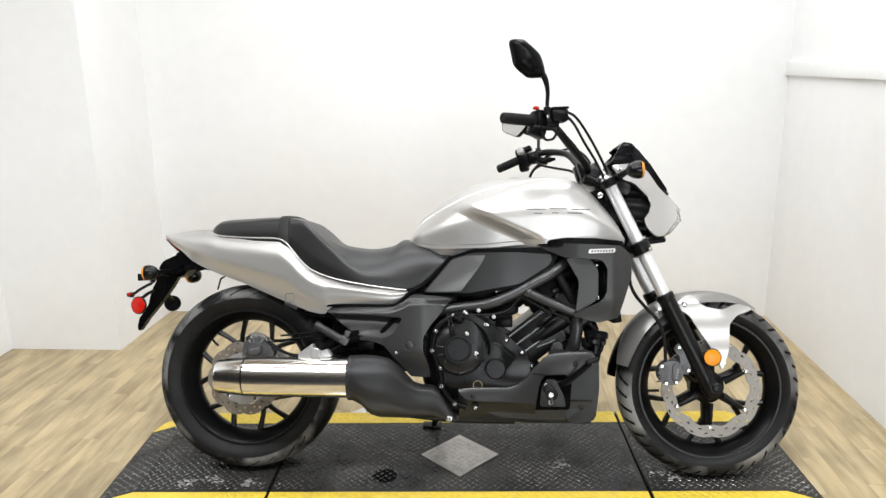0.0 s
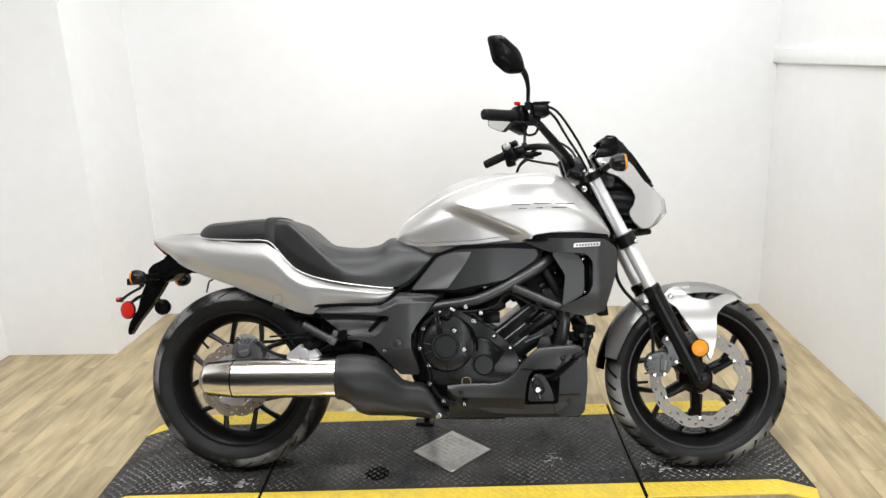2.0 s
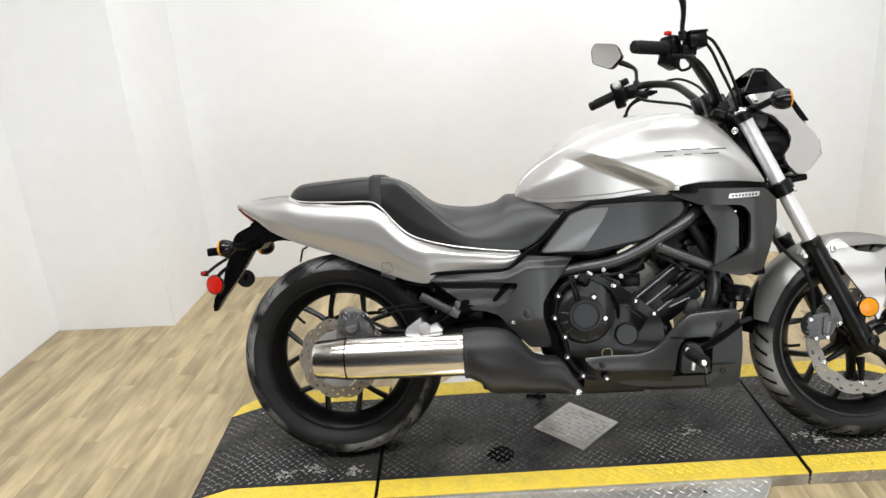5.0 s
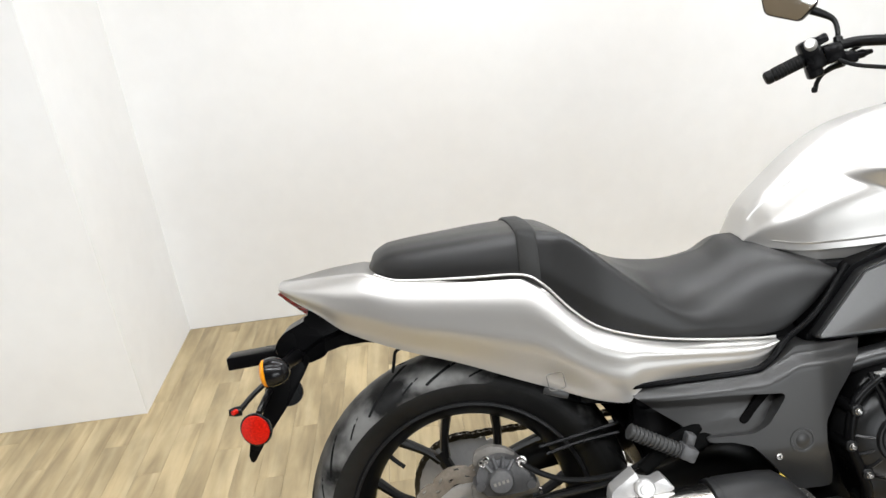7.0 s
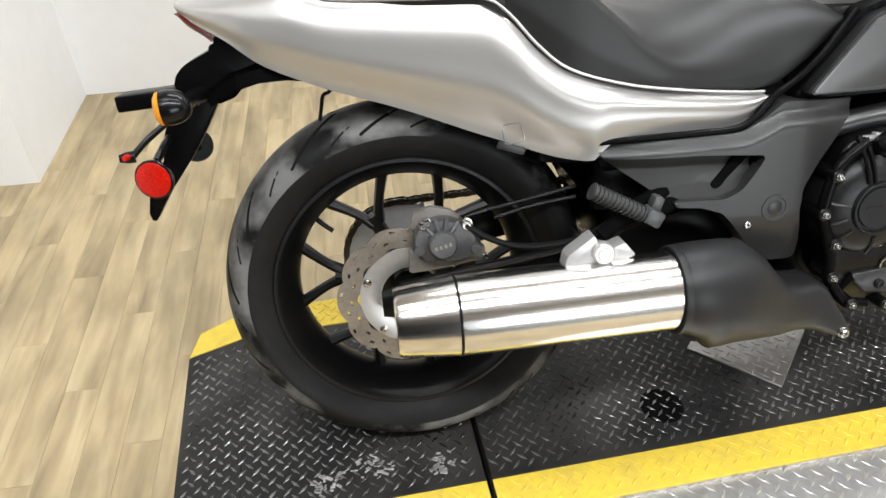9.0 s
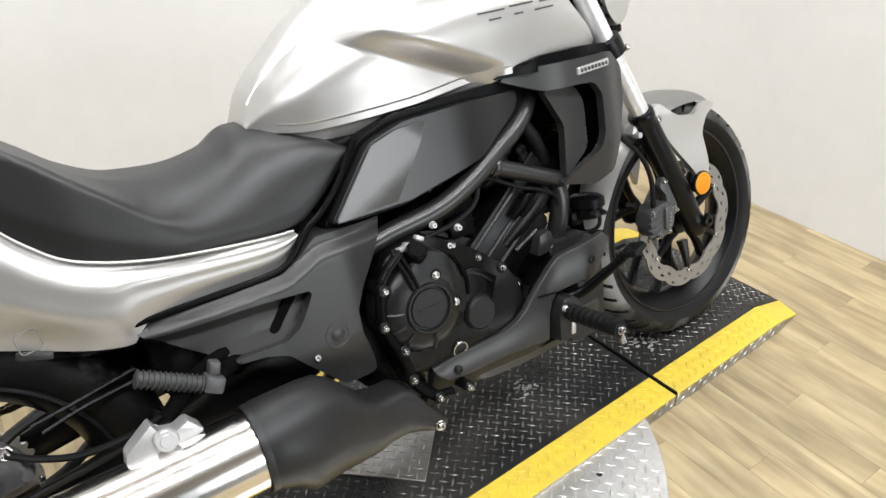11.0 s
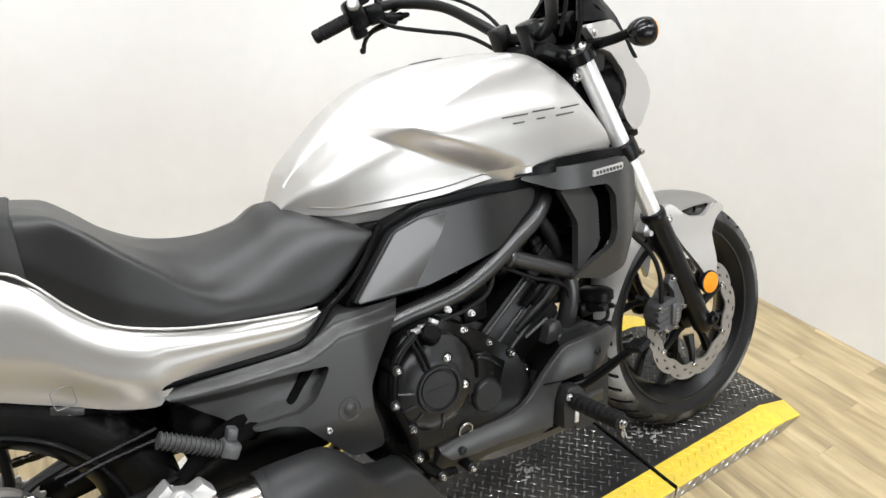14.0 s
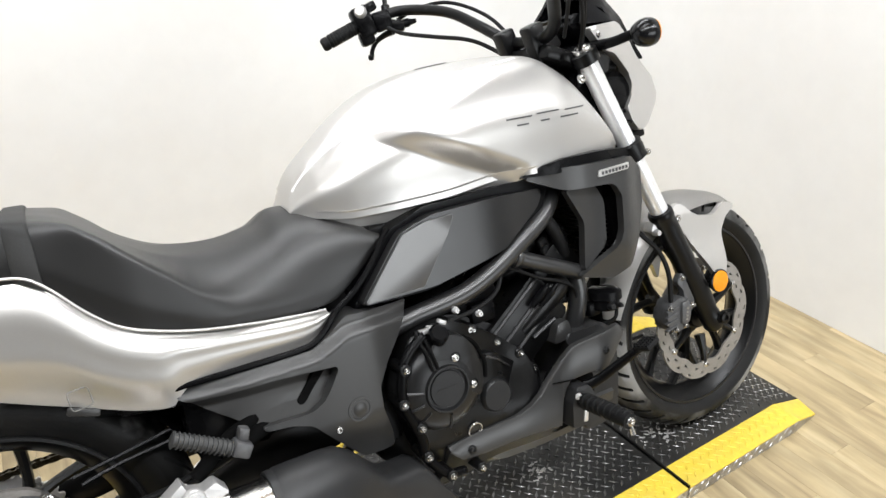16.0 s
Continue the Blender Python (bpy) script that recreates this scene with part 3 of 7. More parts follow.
def wheel(name, c, R, w, rim_w, turn, label, valve, dust, **tread_cut):
    bm = bmesh.new()
    rim(bm, c, rim_w)
    wh = part(name, bm, SATIN, bike, label)
    bm = bmesh.new()
    tyre(bm, c, R, w, seed=radians(turn), **tread_cut)
    tread_ = part("tyre", bm, RUBBER, wh, "dusty black street tyre with slanted grooves", 50)
    tread_.data.materials.append(GROOVE)
    tread_.data.materials.append(dust)
    for s in (-1, 1):
        bm = bmesh.new()
        revolve(bm, [(0.2290, s * (rim_w + 0.001)), (0.2275, s * (rim_w + 0.0035)), (0.2225, s * (rim_w + 0.0035)), (0.2210, s * (rim_w + 0.0005))], c, (0, 1, 0), 96, closed_profile=True)
        part("rim_lip", bm, CASTING, wh, "worn grey rim lip")
    for k in range(6):
        bm = bmesh.new()
        y_spoke(bm, c, turn + 60 * k)
        part("spoke", bm, SATIN, wh)
    bm = bmesh.new()
    revolve(bm, [(0.0, -0.062), (0.022, -0.062), (0.030, -0.056), (0.034, -0.03), (0.055, -0.02), (0.055, 0.02), (0.034, 0.03), (0.03, 0.056), (0.0, 0.06)], c, (0, 1, 0), 32)
    part("hub", bm, SATIN, wh)
    bm = bmesh.new()
    a = radians(valve)
    d = Vector((math.cos(a), 0, math.sin(a)))
    tube(bm, [c + d * 0.192, c + d * 0.175 + Vector((0, -0.008, 0)), c + d * 0.155 + Vector((0, -0.012, 0))], [0.005, 0.0045, 0.0042], 8, 3)
    part("valve", bm, GRIP, wh)
    return wh


rear_wheel = wheel("rear_wheel", REAR, RR, 0.081, 0.062, 54, "black cast wheel", 140.5, DUST, pitches=14, cut=0.004)
front_wheel = wheel("front_wheel", FRONT, RF, 0.061, 0.046, 28, "black cast wheel", 186, GRIT, pitches=38, cut=0.006, sweep=0.22, blocks=True)
bm = bmesh.new()
wave_disc(bm, FRONT, -0.066, 0.119, 0.159, 0.008, 10, 40)
part("brake_disc", bm, DISC, front_wheel, "drilled wavy steel brake disc", 30)
for k in range(6):
    bm = bmesh.new()
    a = radians(60 * k + 28)
    d = Vector((math.cos(a), 0, math.sin(a)))
    tube(bm, [FRONT + d * 0.05 + Vector((0, -0.052, 0)), FRONT + d * 0.09 + Vector((0, -0.062, 0)), FRONT + d * 0.122 + Vector((0, -0.064, 0))], [0.014, 0.009, 0.007], 8, 3)
    part("carrier_arm", bm, SATIN, front_wheel)
for k in range(6):
    a = radians(60 * k + 28)
    bm = bmesh.new()
    bolt(bm, FRONT + Vector((0.124 * math.cos(a), -0.069, 0.124 * math.sin(a))), r=0.007, h=0.005)
    part("disc_bolt", bm, BOLT, front_wheel)
bm = bmesh.new()
wave_disc(bm, REAR, -0.088, 0.086, 0.124, 0.009, 10, 40)
part("brake_disc", bm, WORN_DISC, rear_wheel, "drilled wavy steel brake disc", 30)
bm = bmesh.new()
revolve(bm, [(0.058, -0.084), (0.086, -0.086), (0.086, -0.0915), (0.056, -0.092), (0.05, -0.088)], REAR, (0, 1, 0), 48, closed_profile=True)
part("disc_carrier", bm, BRIGHT, rear_wheel, "bright alloy disc carrier ring")
for k in range(5):
    a = radians(72 * k + 12)
    bm = bmesh.new()
    bolt(bm, REAR + Vector((0.078 * math.cos(a), -0.092, 0.078 * math.sin(a))), r=0.006, h=0.004)
    part("disc_bolt", bm, BOLT, rear_wheel)
# sprocket and chain on the far side
bm = bmesh.new()
T = 40
prof = []
for i in range(T * 4):
    a = 2 * math.pi * i / (T * 4)
    r = 0.104 + (0.006 if i % 4 in (1, 2) else 0.0)
    prof.append((r * math.cos(a), r * math.sin(a) + REAR.z))
slab(bm, prof, 0.082, 0.089, 0)
part("sprocket", bm, ALU, rear_wheel, "bare steel rear sprocket")
bm = bmesh.new()
links = [(0.107 * math.cos(radians(a)), 0.107 * math.sin(radians(a)) + REAR.z) for a in range(78, 284, 6)]
links = [(x, 0.305 + 0.110 - 0.0 + 0.012 * (x / 0.5)) for x in [0.52 - 0.0125 * k for k in range(40)]] + links + [(0.03 + 0.0125 * k, 0.205 + 0.0025 * k) for k in range(40)]
for i in range(len(links) - 1):
    (x0, z0), (x1, z1) = links[i], links[i + 1]
    ang = math.degrees(math.atan2(z1 - z0, x1 - x0))
    for off in (-0.007, 0.007):
        box(bm, ((x0 + x1) / 2, 0.086 + off, (z0 + z1) / 2), (0.0135, 0.002, 0.011 if i % 2 else 0.009), (0, -ang, 0))
    revolve(bm, [(0.004, -0.009), (0.004, 0.009)], (x0, 0.086, z0), (0, 1, 0), 6)
part("chain", bm, CHAIN, bike, "oiled drive chain")


# ---- fuel tank ----
TANK_TOP = [(0.552, 0.775), (0.575, 0.825), (0.623, 0.870), (0.691, 0.922), (0.767, 0.959), (0.844, 0.976), (0.92, 0.983), (0.996, 0.985), (1.071, 0.979), (1.127, 0.950), (1.183, 0.893), (1.232, 0.828), (1.25, 0.79)]
TANK_LOW = [(0.552, 0.758), (0.65, 0.742), (0.80, 0.745), (0.95, 0.757), (1.25, 0.760)]
TANK_WIDE = [(0.552, 0.095), (0.60, 0.138), (0.66, 0.168), (0.75, 0.190), (0.85, 0.199), (0.95, 0.199), (1.05, 0.195), (1.15, 0.178), (1.22, 0.150), (1.25, 0.128)]


def tank_side(x, f):
    """Half-width and height at station x; f runs from 0 at the lower edge to 1 at the ridge."""
    top, low, wide = curve(TANK_TOP, x), curve(TANK_LOW, x), curve(TANK_WIDE, x)
    ang = f * math.pi / 2
    z = low + (top - low) * math.sin(ang) ** 0.92
    y = wide * math.cos(ang) ** (0.62 + 0.30 * (1 - smoothstep(0.60, 0.92, x)))
    tuck = 1 - 0.12 * smoothstep(0.35, 0.0, f)
    # the fore panel stands proud: its edge runs back down from the spine to a point, then forward along a slanting facet
    px, pz, qx, qz = 0.703, 0.884, 0.962, 0.768
    dx, dz = qx - px, qz - pz
    L = math.hypot(dx, dz)
    below = ((x - px) * dz - (z - pz) * dx) / L
    along = ((x - px) * dx + (z - pz) * dz) / L / L
    ax, az, bx, bz = 0.690, 0.876, 0.930, 0.968
    ux, uz = bx - ax, bz - az
    above = ((z - az) * ux - (x - ax) * uz) / math.hypot(ux, uz)
    h1 = max(0.0, min(1.0, 0.5 + below / 0.036)) * (1 - smoothstep(0.97, 1.15, along))
    h1 = 0.6 * h1 + 0.4 * smoothstep(0.0, 1.0, h1)
    h2 = smoothstep(-0.030, 0.014, above)
    hollow = 1 - (1 - h1) * (1 - h2)
    return y * tuck - 0.034 * hollow * smoothstep(0.02, 0.1, y), z


def tank_point(x, z, lift=0.0012):
    """The place on the near flank of the tank at x and height z."""
    lo, hi = 0.0, 1.0
    for _ in range(30):
        m = (lo + hi) / 2
        if tank_side(x, m)[1] < z:
            lo = m
        else:
            hi = m
    return Vector((x, -tank_side(x, lo)[0] - lift, z))


bm = bmesh.new()
nx, nf = 200, 80
rings = []
for i in range(nx + 1):
    x = 0.552 + (1.25 - 0.552) * (0.5 - 0.5 * math.cos(math.pi * i / nx))
    half = [tank_side(x, k / nf) for k in range(nf)]
    ring = [Vector((x, -y, z)) for y, z in half] + [Vector((x, 0, curve(TANK_TOP, x)))] + [Vector((x, y, z)) for y, z in reversed(half)]
    rings.append(ring)
loft(bm, rings)
tank = part("fuel_tank", bm, SILVER, bike, "silver metallic fuel tank with creased knee hollows", 60)
# raised lip along the spine panel; its pale colour paints the highlight on it
SPINE = [(0.566, 0.800), (0.60, 0.836), (0.69, 0.889), (0.785, 0.931), (0.88, 0.956), (0.96, 0.967), (1.03, 0.972)]
bm = bmesh.new()
tube(bm, [tank_point(x, curve(SPINE, x), -0.0008) for x in [0.566 + 0.029 * k for k in range(17)]], 0.0030, 8, 3)
mirror_y(bm)
part("spine_lip", bm, LIP, tank, "tank spine lip, coloured pale for its highlight")
bm = bmesh.new()
revolve(bm, [(0.0, 0.002), (0.03, 0.002), (0.034, 0.0005), (0.034, -0.006)], (0.90, 0, 0.981), (-0.08, 0, 1), 32)
part("fuel_cap", bm, SATIN, tank)
# tank flank strip
SKIRT = [(0.590, 0.755), (0.63, 0.728), (0.67, 0.711), (0.72, 0.712), (0.80, 0.724), (0.93, 0.740), (1.00, 0.757)]
bm = bmesh.new()
rings = []
for k in range(41):
    x = 0.590 + 0.41 * k / 40
    up = tank_point(x, curve(TANK_LOW, x) + 0.014, 0.0015)
    z = min(curve(SKIRT, x), up.z - 0.004)
    inn = up.y + 0.4 * (up.z - z) + 0.004
    rings.append([up, Vector((x, inn, z)), Vector((x, inn + 0.006, z - 0.003)), Vector((x, inn + 0.05, z - 0.003)), Vector((x, up.y + 0.05, up.z))])
loft(bm, rings)
mirror_y(bm)
part("tank_skirt", bm, SILVER, tank, "silver lower tank edge", 30)


# ---- seat ----
SEAT_TOP = [(-0.135, 0.800), (-0.12, 0.828), (-0.09, 0.842), (0.0, 0.848), (0.10, 0.852), (0.155, 0.850), (0.20, 0.838), (0.24, 0.812), (0.285, 0.776), (0.34, 0.753), (0.42, 0.744), (0.485, 0.753), (0.53, 0.776), (0.56, 0.775), (0.60, 0.757), (0.66, 0.728), (0.69, 0.712)]
SEAT_LOW = [(-0.135, 0.790), (-0.09, 0.779), (0.0, 0.770), (0.13, 0.764), (0.165, 0.742), (0.205, 0.700), (0.25, 0.668), (0.33, 0.640), (0.42, 0.624), (0.51, 0.612), (0.565, 0.614), (0.62, 0.645), (0.69, 0.705)]
SEAT_WIDE = [(-0.135, 0.035), (-0.125, 0.06), (-0.10, 0.082), (-0.03, 0.105), (0.08, 0.130), (0.18, 0.146), (0.28, 0.162), (0.38, 0.164), (0.48, 0.152), (0.56, 0.142), (0.63, 0.137), (0.69, 0.128)]
# height of the edge between the side panel and the top, and how round that edge is
SEAT_EDGE = [(-0.135, 0.797), (-0.12, 0.815), (-0.09, 0.827), (0.0, 0.834), (0.10, 0.840), (0.155, 0.841), (0.20, 0.835), (0.24, 0.808), (0.275, 0.775), (0.327, 0.727), (0.36, 0.698), (0.40, 0.684), (0.44, 0.686), (0.48, 0.698), (0.52, 0.714), (0.56, 0.729), (0.60, 0.735), (0.64, 0.728), (0.69, 0.708)]
SEAT_INSET = [(-0.135, 0.90), (0.10, 0.93), (0.20, 0.965), (0.36, 0.985), (0.44, 0.96), (0.52, 0.89), (0.69, 0.90)]
SEAT_ROUND = [(-0.135, 0.012), (0.0, 0.020), (0.17, 0.018), (0.22, 0.007), (0.33, 0.009), (0.38, 0.040), (0.43, 0.075), (0.56, 0.070), (0.63, 0.030), (0.69, 0.014)]


def seat_half(x, d=0.0):
    """Half a cross-section of the seat at x, from its lower rim over the edge to the middle, d metres proud."""
    top, low, wide = curve(SEAT_TOP, x) + d, curve(SEAT_LOW, x), curve(SEAT_WIDE, x) + d
    ye, ze, r = wide * curve(SEAT_INSET, x), curve(SEAT_EDGE, x) + d, curve(SEAT_ROUND, x)
    pts = [Vector((wide * 0.97, low)), Vector((wide, low + (ze - low) * 0.35)), Vector((ye, ze)), Vector((ye * 0.52, ze + (top - ze) * 0.80)), Vector((0, top))]
    out = []
    for i in range(4):
        a, b = pts[i], pts[i + 1]
        out += [a.lerp(b, k / 12) for k in range(12)]
    out.append(pts[-1])
    # round the edge by a moving mean along the line, as wide as the edge is round
    line = []
    for q in out:
        near = [(p, max(0.0, 1 - (p - q).length / (r + 0.004))) for p in out]
        if q == out[0] or q == out[-1]:
            line.append(q)
            continue
        w = sum(k for _, k in near)
        line.append(sum((p * k for p, k in near), Vector((0, 0))) / w)
    # the same line again at even angles, so that neighbouring sections match
    foot = Vector((0, low))
    ang = [math.atan2(p.y - low, max(p.x, 0.0)) for p in line]
    even = []
    for k in range(65):
        t = math.pi / 2 * k / 64
        i = max([n for n in range(len(line) - 1) if ang[n] <= t] or [0])
        f = 0.0 if ang[i + 1] <= ang[i] else max(0.0, min(1.0, (t - ang[i]) / (ang[i + 1] - ang[i])))
        r = (line[i].lerp(line[i + 1], f) - foot).length
        even.append(Vector((r * math.cos(t), low + r * math.sin(t))))
    return even


bm = bmesh.new()
rings = []
for i in range(121):
    x = -0.135 + 0.825 * (0.5 - 0.5 * math.cos(math.pi * i / 120))
    half = seat_half(x)
    low, wide = curve(SEAT_LOW, x), curve(SEAT_WIDE, x)
    ring = [Vector((x, -q.x, q.y)) for q in half] + [Vector((x, q.x, q.y)) for q in reversed(half[:-1])]
    rings.append(ring + [Vector((x, wide * 0.85, low - 0.006)), Vector((x, -wide * 0.85, low - 0.006))])
loft(bm, rings)
seat = part("seat", bm, VINYL, bike, "black vinyl two-level seat with grab strap", 60)
bm = bmesh.new()
rings = []
for x, d in ((0.128, -0.003), (0.1285, 0.003), (0.132, 0.0055), (0.158, 0.0055), (0.1615, 0.003), (0.162, -0.003)):
    half = seat_half(x, d)
    rings.append([Vector((x, -q.x, q.y)) for q in half] + [Vector((x, q.x, q.y)) for q in reversed(half[:-1])])
loft(bm, rings, closed=False, caps=False)
part("grab_strap", bm, STRAP, seat, "matt black webbing strap")

# ---- tail cowl, swept under the seat ----
COWL_TOP = [(-0.30, 0.794), (-0.22, 0.799), (-0.15, 0.802), (-0.12, 0.794), (-0.085, 0.781), (0.0, 0.774), (0.13, 0.768), (0.165, 0.746), (0.205, 0.700), (0.25, 0.664), (0.33, 0.637), (0.42, 0.620), (0.51, 0.608), (0.556, 0.604)]
COWL_LOW = [(-0.30, 0.779), (-0.275, 0.760), (-0.235, 0.735), (-0.19, 0.700), (-0.13, 0.672), (-0.086, 0.655), (0.003, 0.625), (0.137, 0.572), (0.25, 0.534), (0.285, 0.530), (0.31, 0.553), (0.40, 0.562), (0.50, 0.560), (0.535, 0.571), (0.556, 0.597)]
COWL_WIDE = [(-0.30, 0.038), (-0.26, 0.058), (-0.19, 0.085), (-0.10, 0.108), (0.0, 0.126), (0.10, 0.143), (0.20, 0.160), (0.30, 0.170), (0.45, 0.166), (0.556, 0.155)]


def cowl_ring(x, s):
    top, low, wide = curve(COWL_TOP, x), curve(COWL_LOW, x), curve(COWL_WIDE, x)
    h = top - low
    ring = []
    for k in range(19):
        f = k / 18
        # flat shoulder near the top, bulged flank, tucked lower edge
        bulge = math.sin(min(1.0, (f + 0.10) / 0.5) * math.pi / 2) ** 0.7 if f < 0.4 else 1.0
        lowtuck = 1 - (0.20 - 0.15 * smoothstep(0.16, 0.32, x)) * smoothstep(0.55, 1.0, f)
        inset = (0.030 + 0.022 * smoothstep(-0.08, -0.18, x)) * (1 - bulge)
        shoulder = 0.010 * math.exp(-((f - 0.25) / 0.12) ** 2) * smoothstep(-0.1, 0.25, x)
        ring.append(Vector((x, s * (wide * lowtuck - inset + shoulder * 0.4), top - h * f)))
    inner = [p + Vector((0, -s * 0.006, 0)) for p in reversed(ring)]
    return ring + inner


bm = bmesh.new()
stations = [-0.30 + 0.856 * k / 80 for k in range(81)]
for s in (-1, 1):
    loft(bm, [cowl_ring(x, s) for x in stations])
cowl = part("tail_cowl", bm, SILVER, bike, "silver metallic tail cowl swept forward under the seat", 60)
bm = bmesh.new()
deck = []
for k in range(18):
    x = -0.30 + 0.2 * k / 17
    top, w = curve(COWL_TOP, x), curve(COWL_WIDE, x) - 0.019 - 0.012 * smoothstep(-0.08, -0.18, x)
    deck.append([Vector((x, w * (2 * j / 8 - 1), top + 0.007 * (1 - (2 * j / 8 - 1) ** 2) * smoothstep(-0.3, -0.2, x))) for j in range(9)])
loft(bm, deck, closed=False, caps=False)
bmesh.ops.solidify(bm, geom=bm.faces[:], thickness=0.004)
part("tail_top", bm, SILVER, cowl, "silver tail top panel", 60)
bm = bmesh.new()
rail = [Vector((x, -(curve(COWL_WIDE, x) - 0.004), curve(COWL_TOP, x) + 0.005)) for x in (-0.12, -0.085, -0.03, 0.05, 0.13, 0.165, 0.205, 0.25, 0.33, 0.42, 0.51, 0.552)]
tube(bm, rail, 0.0022, 8, 4)
mirror_y(bm)
part("seat_rail", bm, BRIGHT, cowl, "bright silver rail below the seat")
bm = bmesh.new()
mark = [Vector((0.168 + q[0], -0.1437 + 0.25 * q[1], 0.580 + q[1])) for q in rounded([(-0.016, 0.013), (0.013, 0.015), (0.016, -0.012), (-0.013, -0.015)], 0.006, 4)]
tube(bm, mark + mark[:1], 0.0011, 6, 1)
part("cowl_clip_mark", bm, CLIP, cowl, "rounded clip mark")
bm = bmesh.new()
box(bm, (0.168, -0.128, 0.554), (0.045, 0.004, 0.012), (0, 20, 0), bevel=0.002)
part("cowl_tab", bm, GREY, cowl)
# tail lamp, set under the tail tip
bm = bmesh.new()
rings = []
for k in range(9):
    f = k / 8
    x, z, w = -0.304 + 0.048 * f, 0.776 - 0.042 * f, 0.031 + 0.012 * f
    rings.append([Vector((x - 0.012 * math.sin(math.pi * f) * math.cos(math.pi * (j / 12 - 0.5)), w * (2 * j / 12 - 1), z)) for j in range(13)])
loft(bm, rings, closed=False, caps=False)
bmesh.ops.solidify(bm, geom=bm.faces[:], thickness=-0.006)
part("tail_light", bm, RED, bike, "red tail light lens under the tail tip")

# ---- side panels ----
def in_bow(x0, x1, d):
    return lambda x, z: d * smoothstep(x0, x1, x)


FLANK = [(0.28, 0.160), (0.34, 0.178), (0.42, 0.187), (0.60, 0.189), (0.65, 0.180), (0.71, 0.158)]


def cover_bow(x, z):
    """Sideways shift of the side cover: narrow at its tip and top, tucked in at its foot, with a bevelled upper rim."""
    crease = curve([(0.28, 0.535), (0.50, 0.536), (0.54, 0.548), (0.575, 0.562), (0.70, 0.560)], x)
    return 0.189 - curve(FLANK, x) + 0.018 * smoothstep(crease, crease + 0.022, z) + 0.030 * (1 - smoothstep(0.31, 0.43, z)) - 0.003 * math.sin(math.pi * max(0.0, min(1.0, (x - 0.48) / 0.16))) * smoothstep(0.36, 0.42, z)


COVER = [(0.288, 0.546), (0.300, 0.5535), (0.510, 0.555), (0.538, 0.569), (0.574, 0.596), (0.705, 0.586), (0.678, 0.558), (0.667, 0.541), (0.631, 0.497), (0.610, 0.462), (0.609, 0.420), (0.628, 0.362), (0.631, 0.331), (0.569, 0.334), (0.484, 0.434),
         (0.448, 0.447), (0.408, 0.451), (0.404, 0.460), (0.486, 0.457), (0.511, 0.470), (0.531, 0.498), (0.545, 0.522), (0.436, 0.5305), (0.303, 0.533)]
bm = bmesh.new()
slab(bm, rounded(COVER, 0.008, 5), -0.189, -0.130, 0.0055, 4, bow=cover_bow, mesh=0.006)
side_cover = part("side_cover", bm, GREY, bike, "charcoal side cover with a long hollow and a round cap", 65)
bm = bmesh.new()
slab(bm, rounded([(0.296, 0.534), (0.550, 0.530), (0.552, 0.490), (0.510, 0.451), (0.412, 0.4535), (0.400, 0.458)], 0.006), -0.168, -0.125, 0.003, 2, bow=lambda x, z: 0.189 - curve(FLANK, x) - 0.010 * smoothstep(0.49, 0.452, z) + 0.012 * smoothstep(0.49, 0.535, z), mesh=0.015)
part("hollow", bm, GREY, side_cover, "", 50)
bm = bmesh.new()
slab(bm, rounded([(0.530, 0.522), (0.506, 0.518), (0.468, 0.477), (0.474, 0.470), (0.484, 0.474), (0.514, 0.505)], 0.005), -0.1705, -0.156, 0.001, 1, bow=lambda x, z: 0.189 - curve(FLANK, x) - 0.010 * smoothstep(0.49, 0.452, z), mesh=0.015)
part("hollow_slot", bm, DARK, side_cover, "dark slot in the hollow")
# added near-black fill: puts shade into the gaps around the side cover
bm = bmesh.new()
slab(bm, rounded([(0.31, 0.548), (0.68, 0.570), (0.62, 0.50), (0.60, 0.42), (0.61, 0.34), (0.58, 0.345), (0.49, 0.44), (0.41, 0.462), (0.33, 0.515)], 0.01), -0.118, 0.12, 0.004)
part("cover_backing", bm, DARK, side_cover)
bm = bmesh.new()
revolve(bm, [(0.0, 0.0015), (0.012, 0.0015), (0.0135, 0.0003), (0.0165, 0.0003), (0.018, 0.0025), (0.0215, 0.0025), (0.0225, -0.002)], (0.566, -0.1905, 0.436), (0, -1, 0), 32)
part("round_cap", bm, GREY, side_cover)
bm = bmesh.new()
bolt(bm, (0.525, -0.1855, 0.411), r=0.0062, h=0.006)
part("cover_bolt", bm, BOLT, side_cover)
# black gasket line between seat cowl and side cover
bm = bmesh.new()
tube(bm, [(0.282, -0.154, 0.545), (0.30, -0.160, 0.557), (0.40, -0.168, 0.560), (0.50, -0.166, 0.560), (0.536, -0.162, 0.574), (0.566, -0.158, 0.603), (0.606, -0.150, 0.625), (0.645, -0.146, 0.66), (0.69, -0.14, 0.716)], [0.002, 0.005, 0.0055, 0.0055, 0.0055, 0.0055], 8, 5)
other = bm.copy()
part("cowl_gasket", bm, BLACK, bike, "black gap trim along the cowl")
for v in other.verts:
    v.co.y = -v.co.y
part("cowl_gasket", other, BLACK, bike, "black gap trim along the cowl")

